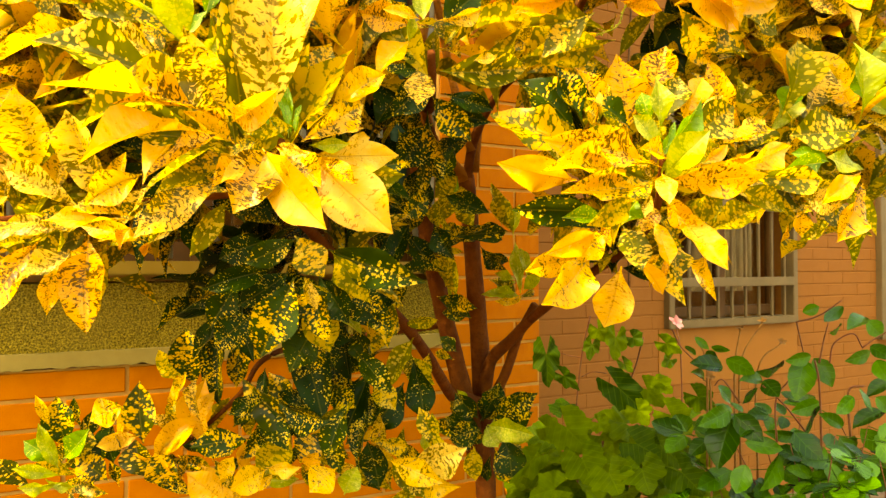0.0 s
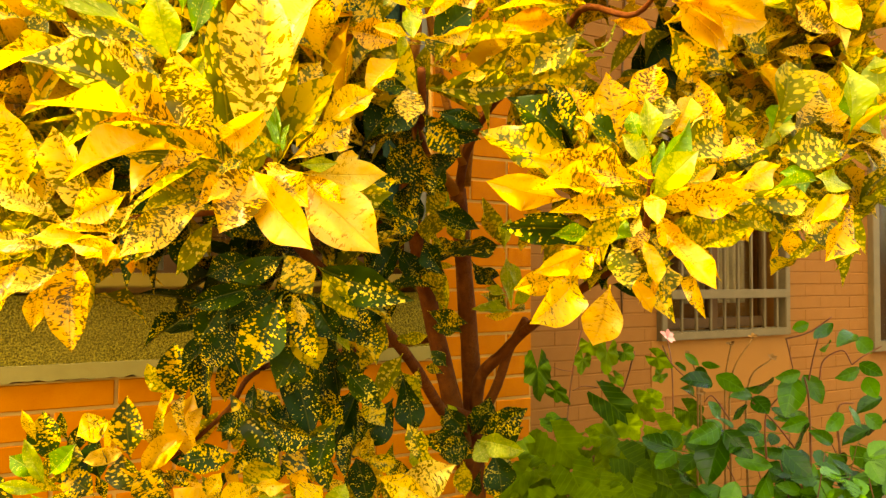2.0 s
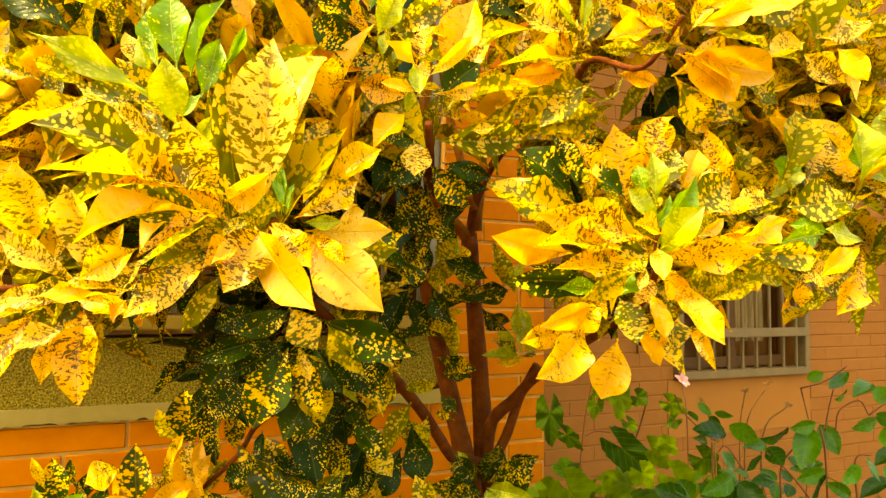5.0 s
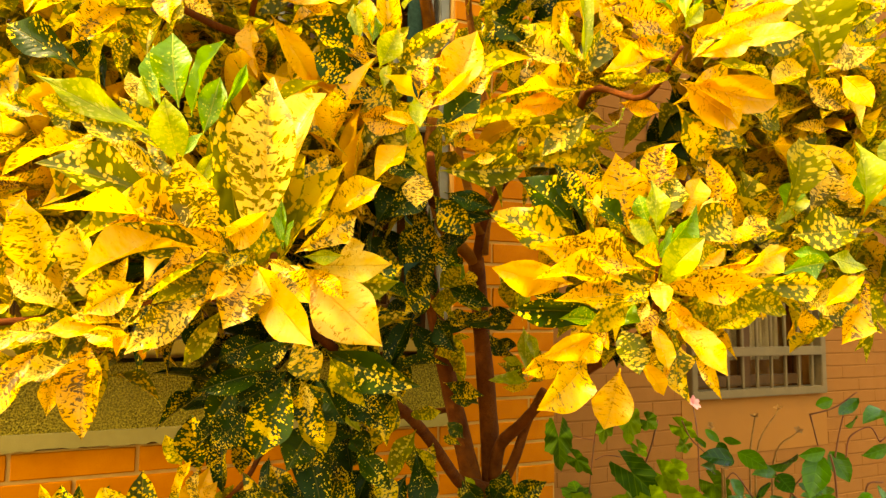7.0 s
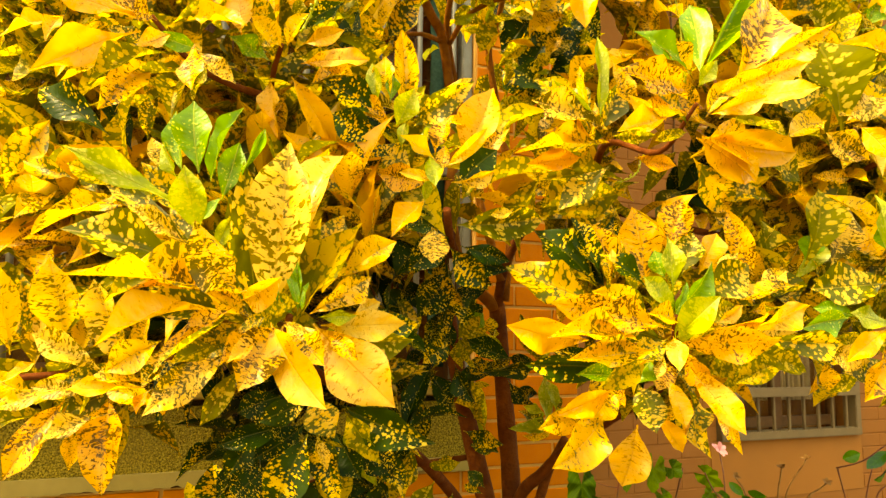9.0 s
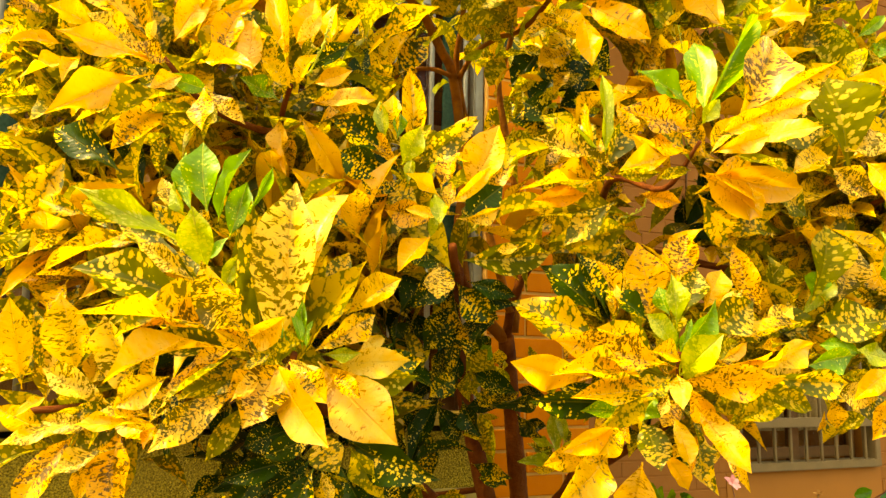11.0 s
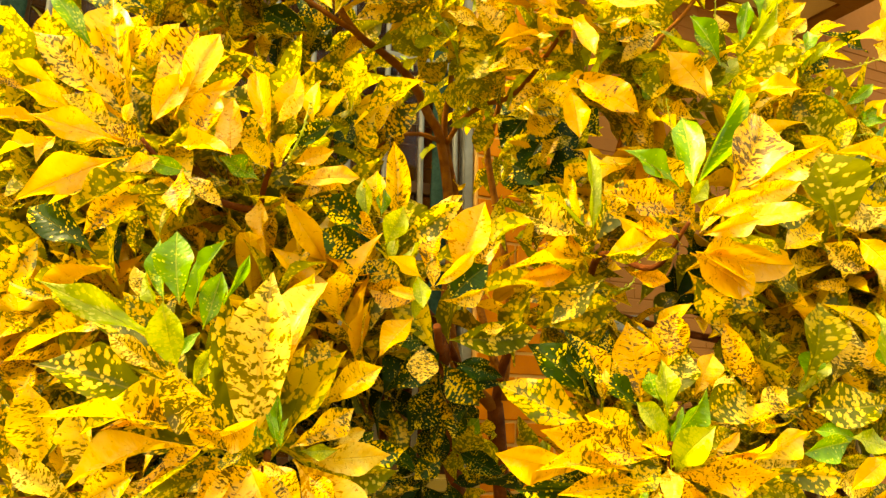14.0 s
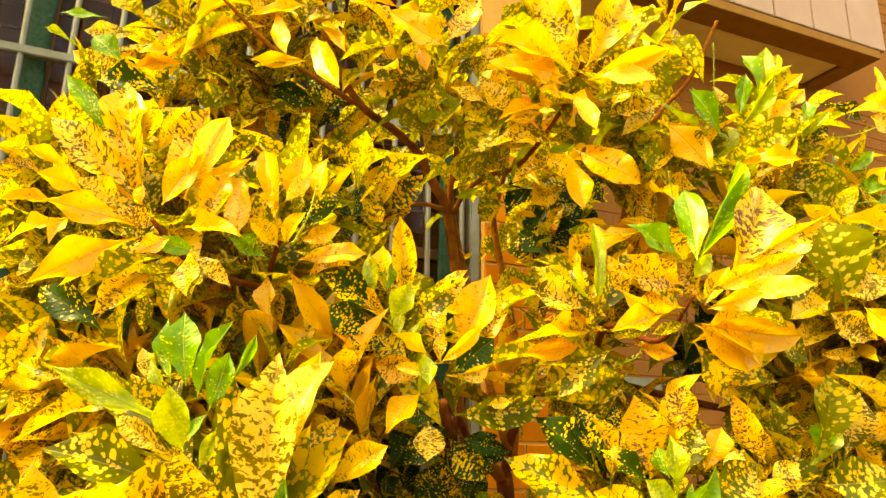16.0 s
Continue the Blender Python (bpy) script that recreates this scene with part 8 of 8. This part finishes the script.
# leaflets and stems that stand out against the wall
rose_leaflet(0.634, 1.774, 1.169, 0.551, 1.751, 1.182, 0.048)
rose_leaflet(0.645, 1.787, 1.187, 0.704, 1.767, 1.154, 0.054)
rose_leaflet(0.786, 1.813, 1.180, 0.704, 1.766, 1.162, 0.049)
rose_leaflet(0.823, 1.751, 1.197, 0.760, 1.743, 1.188, 0.033)
rose_leaflet(0.819, 1.776, 1.186, 0.781, 1.738, 1.100, 0.065)
rose_leaflet(0.875, 1.850, 1.181, 0.905, 1.823, 1.117, 0.059)
rose_leaflet(0.747, 1.834, 1.131, 0.682, 1.807, 1.133, 0.038)
rose_leaflet(0.742, 1.814, 1.134, 0.759, 1.771, 1.103, 0.046)
rose_leaflet(0.637, 1.813, 1.123, 0.662, 1.807, 1.081, 0.048)
rose_leaflet(0.723, 1.802, 1.117, 0.682, 1.789, 1.084, 0.050)
rose_leaflet(0.663, 1.817, 1.064, 0.575, 1.770, 1.038, 0.053)
rose_leaflet(0.672, 1.826, 1.044, 0.631, 1.805, 0.932, 0.084)
rose_leaflet(0.661, 1.780, 1.063, 0.707, 1.732, 1.010, 0.059)
rose_leaflet(0.828, 1.837, 0.998, 0.738, 1.810, 1.017, 0.039)
rose_leaflet(0.700, 1.822, 0.990, 0.787, 1.816, 0.974, 0.045)
rose_leaflet(0.875, 1.821, 1.081, 0.804, 1.817, 1.061, 0.039)
rose_leaflet(0.858, 1.789, 1.080, 0.823, 1.780, 1.012, 0.053)
rose_leaflet(0.914, 1.794, 1.032, 0.856, 1.791, 1.062, 0.039)
rose_leaflet(0.788, 1.838, 0.960, 0.720, 1.793, 0.885, 0.069)
rose_leaflet(0.788, 1.764, 1.028, 0.834, 1.724, 0.973, 0.063)
rose_leaflet(0.885, 1.847, 0.939, 0.783, 1.818, 0.891, 0.066)
rose_leaflet(0.666, 1.813, 0.927, 0.574, 1.778, 0.896, 0.065)
rose_leaflet(0.694, 1.801, 0.943, 0.660, 1.770, 0.886, 0.053)
rose_leaflet(0.854, 1.785, 0.952, 0.910, 1.764, 0.900, 0.064)
rose_leaflet(0.912, 1.808, 1.006, 0.944, 1.804, 0.959, 0.050)
rose_leaflet(0.968, 1.818, 1.023, 1.028, 1.815, 0.973, 0.056)
rose_leaflet(1.027, 1.836, 1.059, 0.957, 1.835, 1.017, 0.051)
rose_leaflet(0.980, 1.817, 1.279, 0.916, 1.775, 1.254, 0.042)
rose_leaflet(0.994, 1.836, 1.270, 1.029, 1.834, 1.234, 0.042)
rose_leaflet(0.933, 1.840, 1.263, 0.897, 1.819, 1.243, 0.031)
rose_leaflet(0.930, 1.821, 1.305, 0.868, 1.782, 1.272, 0.039)
rose_leaflet(1.001, 1.833, 1.197, 0.928, 1.812, 1.179, 0.036)
rose_leaflet(0.969, 1.778, 1.216, 0.997, 1.732, 1.195, 0.038)
rose_leaflet(1.052, 1.835, 1.131, 0.991, 1.835, 1.090, 0.045)
rose_leaflet(0.935, 1.759, 1.124, 0.960, 1.749, 1.073, 0.041)
rose_leaflet(0.990, 1.791, 1.183, 0.993, 1.749, 1.142, 0.044)
rose_leaflet(0.573, 1.779, 1.237, 0.601, 1.768, 1.210, 0.021)
rose_leaflet(0.630, 1.837, 1.207, 0.656, 1.789, 1.206, 0.022)
rose_leaflet(0.561, 1.811, 1.213, 0.569, 1.764, 1.198, 0.022)
rose_leaflet(0.612, 1.822, 1.199, 0.629, 1.788, 1.177, 0.025)
rose_leaflet(1.039, 1.838, 0.946, 0.971, 1.837, 0.907, 0.058)
rose_leaflet(0.965, 1.801, 0.930, 1.029, 1.800, 0.892, 0.060)
rose_leaflet(0.712, 1.781, 1.050, 0.656, 1.735, 1.022, 0.040)
rose_leaflet(0.839, 1.810, 0.889, 0.856, 1.762, 0.941, 0.052)
rose_leaflet(0.926, 1.770, 1.103, 0.872, 1.740, 1.071, 0.042)
rose_leaflet(0.601, 1.811, 1.135, 0.558, 1.769, 1.159, 0.029)
rose_leaflet(0.806, 1.754, 1.295, 0.841, 1.748, 1.308, 0.031)
rose_leaflet(0.983, 1.781, 1.101, 1.017, 1.779, 1.069, 0.043)
vine_leaf(0.308, 2.360, 1.175, 0.316, 2.330, 1.031, 0.099)
vine_leaf(0.339, 2.340, 1.088, 0.409, 2.310, 1.030, 0.064)
vine_leaf(0.453, 2.360, 1.182, 0.433, 2.330, 1.111, 0.058)
vine_leaf(0.457, 2.360, 1.226, 0.484, 2.330, 1.171, 0.075)
vine_leaf(0.522, 2.350, 1.213, 0.504, 2.320, 1.112, 0.092)
vine_leaf(0.559, 2.360, 1.192, 0.598, 2.330, 1.161, 0.068)
vine_leaf(0.532, 2.350, 1.119, 0.562, 2.320, 1.079, 0.051)
vine_leaf(0.474, 2.300, 1.078, 0.601, 2.270, 0.962, 0.116)
vine_leaf(0.582, 2.320, 1.055, 0.650, 2.290, 0.984, 0.104)
vine_leaf(0.625, 2.320, 1.062, 0.673, 2.290, 1.024, 0.077)
vine_leaf(0.643, 2.340, 1.180, 0.710, 2.310, 1.140, 0.068)
vine_leaf(0.689, 2.340, 1.127, 0.640, 2.310, 1.100, 0.051)
vine_leaf(0.304, 2.100, 0.999, 0.387, 2.070, 0.900, 0.146)
vine_leaf(0.263, 2.140, 0.966, 0.328, 2.110, 0.944, 0.093)
vine_leaf(0.348, 2.050, 0.928, 0.395, 2.020, 0.825, 0.142)
vine_leaf(0.425, 2.220, 0.965, 0.470, 2.190, 0.937, 0.071)
vine_leaf(0.532, 2.200, 1.012, 0.572, 2.170, 0.955, 0.089)
vine_leaf(0.480, 2.060, 0.948, 0.567, 2.030, 0.901, 0.125)
vine_leaf(0.548, 2.080, 0.951, 0.635, 2.050, 0.869, 0.135)
vine_leaf(0.598, 2.150, 1.013, 0.680, 2.120, 0.942, 0.118)
vine_leaf(0.411, 2.000, 0.897, 0.444, 1.970, 0.820, 0.139)
vine_leaf(0.498, 2.000, 0.911, 0.518, 1.970, 0.820, 0.139)
vine_leaf(0.320, 2.060, 0.823, 0.213, 2.030, 0.799, 0.119)
vine_leaf(0.268, 2.120, 0.897, 0.174, 2.090, 0.829, 0.107)
vine_leaf(0.704, 2.240, 1.045, 0.773, 2.210, 0.986, 0.091)
vine_leaf(0.590, 2.020, 0.892, 0.666, 1.990, 0.814, 0.131)
twig(rose, REDSTEM, 0.0022, (0.811, 1.800, 1.269), (0.866, 1.800, 1.285), (0.918, 1.800, 1.320))
twig(rose, REDSTEM, 0.0020, (0.813, 1.800, 1.269), (0.828, 1.800, 1.201))
twig(rose, REDSTEM, 0.0022, (0.864, 1.800, 1.175), (0.875, 1.800, 1.227), (0.886, 1.800, 1.268))
twig(rose, REDSTEM, 0.0022, (0.888, 1.800, 1.175), (0.899, 1.800, 1.221), (0.943, 1.800, 1.243), (0.964, 1.800, 1.211))
twig(rose, REDSTEM, 0.0025, (0.765, 1.800, 0.995), (0.764, 1.800, 1.091), (0.794, 1.800, 1.136))
twig(rose, REDSTEM, 0.0025, (0.849, 1.800, 0.995), (0.785, 1.800, 1.078), (0.734, 1.800, 1.124))
twig(rose, REDSTEM, 0.0022, (0.964, 1.800, 1.211), (0.995, 1.800, 1.233), (1.032, 1.800, 1.253))
twig(rose, REDSTEM, 0.0030, (0.868, 1.800, 0.956), (0.864, 1.800, 1.124), (0.854, 1.800, 1.182))
twig(rose, REDSTEM, 0.0030, (0.934, 1.800, 1.007), (0.931, 1.800, 1.111), (0.968, 1.800, 1.123))
twig(rose, REDSTEM, 0.0020, (0.527, 1.800, 1.253), (0.546, 1.800, 1.214), (0.585, 1.800, 1.175))
twig(rose, REDSTEM, 0.0022, (0.681, 1.800, 1.085), (0.643, 1.800, 1.137), (0.623, 1.800, 1.124))
twig(vine, REDSTEM, 0.0030, (0.444, 2.360, 1.247), (0.416, 2.360, 1.119), (0.398, 2.360, 0.916), (0.406, 2.360, 0.731))
twig(vine, REDSTEM, 0.0030, (0.604, 2.360, 1.184), (0.569, 2.360, 1.068), (0.493, 2.360, 0.920), (0.465, 2.360, 0.731))
twig(vine, REDSTEM, 0.0018, (0.494, 2.360, 1.075), (0.450, 2.360, 1.079), (0.417, 2.360, 1.065))
twig(vine, REDSTEM, 0.0016, (0.416, 2.360, 1.123), (0.382, 2.360, 1.128), (0.355, 2.360, 1.136))


def petal_mesh(name, mat, n, size, open_, seed):
    """A ring of cupped petals or sepals round a small heart."""
    rnd = random.Random(seed)
    V, Fc = [], []
    for k in range(n):
        a = 2 * math.pi * k / n + rnd.uniform(-0.2, 0.2)
        o = len(V)
        op = open_ * rnd.uniform(0.7, 1.3)
        for i in range(5):
            v = i / 4
            w = 0.42 * math.sin(math.pi * min(0.9, 0.12 + 0.8 * v))
            for s in (-1, 0, 1):
                r, z = v * math.sin(op) + 0.05, v * math.cos(op) + 0.12 * abs(s) * w - 0.2 * v * v * op
                x, y = r, s * w * 0.75
                V.append(((x * math.cos(a) - y * math.sin(a)) * size, (x * math.sin(a) + y * math.cos(a)) * size, z * size))
        for i in range(4):
            for j in range(2):
                Fc.append((o + 3 * i + j, o + 3 * i + j + 1, o + 3 * i + 4 + j, o + 3 * i + 3 + j))
    return mesh_of(name, V, Fc, [mat], True)


part("flower", petal_mesh("flower", PINK, 6, 0.028, 1.1, 3), rose, "faded pink rose", pose(-0.175, 0.755, 1.208, 50, 30, 0))
part("stem", tube_mesh("stem", [(-0.187, 0.658, 0.457), (-0.187, 0.658, 1.057), (-0.175, 0.755, 1.208)], 0.003, 0.002, REDSTEM, 6), rose)
part("dry_hip", petal_mesh("dry_hip", DRY, 5, 0.014, 0.9, 9), rose, "dried brown rose sepals", pose(-0.170, 0.204, 1.232, 20, -20, 0))
part("stem", tube_mesh("stem", [(-0.185, 0.206, 0.818), (-0.185, 0.206, 1.118), (-0.170, 0.204, 1.232)], 0.0035, 0.002, DRY, 6), rose)
part("dry_hip", petal_mesh("dry_hip", DRY, 5, 0.014, 0.9, 10), rose, "dried brown rose sepals", pose(-0.091, 0.254, 1.248, 29, -10, 0))
part("stem", tube_mesh("stem", [(-0.151, 0.256, 0.827), (-0.151, 0.256, 1.127), (-0.091, 0.254, 1.248)], 0.0035, 0.002, DRY, 6), rose)
part("dry_hip", petal_mesh("dry_hip", DRY, 5, 0.014, 0.9, 11), rose, "dried brown rose sepals", pose(-0.061, 0.205, 1.198, 38, 0, 0))
part("stem", tube_mesh("stem", [(-0.126, 0.206, 0.818), (-0.126, 0.206, 1.118), (-0.061, 0.205, 1.198)], 0.0035, 0.002, DRY, 6), rose)
part("dry_hip", petal_mesh("dry_hip", DRY, 5, 0.014, 0.9, 12), rose, "dried brown rose sepals", pose(-0.267, 0.156, 1.114, 47, 10, 0))
part("stem", tube_mesh("stem", [(-0.264, 0.158, 0.724), (-0.264, 0.158, 1.024), (-0.267, 0.156, 1.114)], 0.0035, 0.002, DRY, 6), rose)
part("dry_hip", petal_mesh("dry_hip", DRY, 5, 0.014, 0.9, 13), rose, "dried brown rose sepals", pose(-0.270, 0.255, 1.200, 56, 20, 0))
part("stem", tube_mesh("stem", [(-0.242, 0.256, 0.827), (-0.242, 0.256, 1.127), (-0.270, 0.255, 1.200)], 0.0035, 0.002, DRY, 6), rose)

# ---- bricks ----
def brick_mesh(name, length, mat):
    me = boxes_mesh(name, [(0, length - JOINT, 0, 0.03, 0, PITCH - JOINT)], mat)
    bm = bmesh.new()
    bm.from_mesh(me)
    bmesh.ops.bevel(bm, geom=bm.edges[:], offset=0.0025, segments=1, affect="EDGES")
    bm.to_mesh(me)
    bm.free()
    return me


WHOLE = {wall_front: brick_mesh("brick", LONG, BRICK), wall_right: brick_mesh("brick_back", LONG, BRICK_BACK)}
rb = random.Random(5)


def lay(wall, x0, x1, z0, z1, y, skip=(), gap=JOINT, butt=JOINT, rest=None):
    """Courses of bricks on a wall, in running bond, cut at the ends and round the openings."""
    row = 0
    z = z0
    while z < z1 - 0.02:
        x = x0 - (LONG / 2 if row % 2 else 0)
        while x < x1:
            pieces = [(max(x, x0), min(x + LONG, x1))]
            for sx0, sx1, sz0, sz1 in skip:
                if z + PITCH > sz0 + 0.01 and z < sz1 - 0.01:
                    cut = []
                    for a, b in pieces:
                        if b <= sx0 or a >= sx1:
                            cut.append((a, b))
                        else:
                            cut += [(a, min(b, sx0))] if a < sx0 else []
                            cut += [(max(a, sx1), b)] if b > sx1 else []
                    pieces = cut
            for a, b in pieces:
                if b - a > 0.03:
                    m = Matrix.Translation((a + butt / 2, y + rb.uniform(-0.0015, 0.0015), z + gap / 2)) @ Matrix.Diagonal(((b - a - butt) / (LONG - JOINT), 1, (PITCH - gap) / (PITCH - JOINT), 1))
                    if rest is None:
                        part("brick", WHOLE[wall], wall, m=m)
                    else:
                        rest.append((a + butt / 2, b - butt / 2, y, y + 0.03, z + gap / 2, z + PITCH - gap / 2))
            x += LONG
        z += PITCH
        row += 1


lay(wall_front, -1.399 - 4 * LONG, 0.0, 1.128 - 9 * PITCH, 1.128 - 0.001, 0.006)
lay(wall_front, WIN_R, 0.0, 1.128, 3.3, 0.006)
lay(wall_right, 0.0, 3.47, 0.665 - 6 * PITCH, 3.06, BACK + 0.008, ((1.44, 2.62, 0.74, 1.035), (1.487, 2.59, 1.0, 2.35)), 0.0065, 0.0008)
lay(wall_right, 1.3, 3.6, 3.668, 4.06, BACK + 0.008, (), 0.0065, 0.0008)


def brickwork(wall, mat, *stretches):
    """The rest of a wall's bricks, away from the shrub, in one mesh."""
    boxes, verts, faces = [], [], []
    for x0, x1, z0, z1, y, skip, gap, butt in stretches:
        lay(wall, x0, x1, z0, z1, y, skip, gap, butt, boxes)
    for x0, x1, y0, y1, z0, z1 in boxes:
        o = len(verts)
        verts += [(x, y, z) for z in (z0, z1) for y in (y0, y1) for x in (x0, x1)]
        faces += [tuple(o + k for k in f) for f in ((0, 1, 5, 4), (1, 3, 7, 5), (3, 2, 6, 7), (2, 0, 4, 6), (4, 5, 7, 6), (0, 2, 3, 1))]
    tagged(part("brickwork", mesh_of("brickwork", verts, faces, [mat]), wall), kind="stuff")


LEFT = -1.399 - 4 * LONG
brickwork(wall_front, BRICK, (LEFT, 0.0, 1.128 - 14 * PITCH, 1.128 - 9 * PITCH - 0.001, 0.006, (), JOINT, JOINT), (LEFT - 12 * LONG, LEFT, 1.128 - 14 * PITCH, 1.128 - 0.001, 0.006, (), JOINT, JOINT),
          (LEFT - 12 * LONG, WIN_L, 1.128, 6.17, 0.006, (), JOINT, JOINT), (WIN_L, 0.0, 1.128 + 31 * PITCH, 6.17, 0.006, (), JOINT, JOINT))
brickwork(wall_right, BRICK_BACK, (4.6, 9.0, 0.665 - 8 * PITCH, 6.15, BACK + 0.008, (), 0.0065, 0.0008), (0.0, 4.6, 4.70, 6.15, BACK + 0.008, (), 0.0065, 0.0008), (0.0, 3.47, 0.665 - 8 * PITCH, 0.665 - 6 * PITCH - 0.001, BACK + 0.008, (), 0.0065, 0.0008))
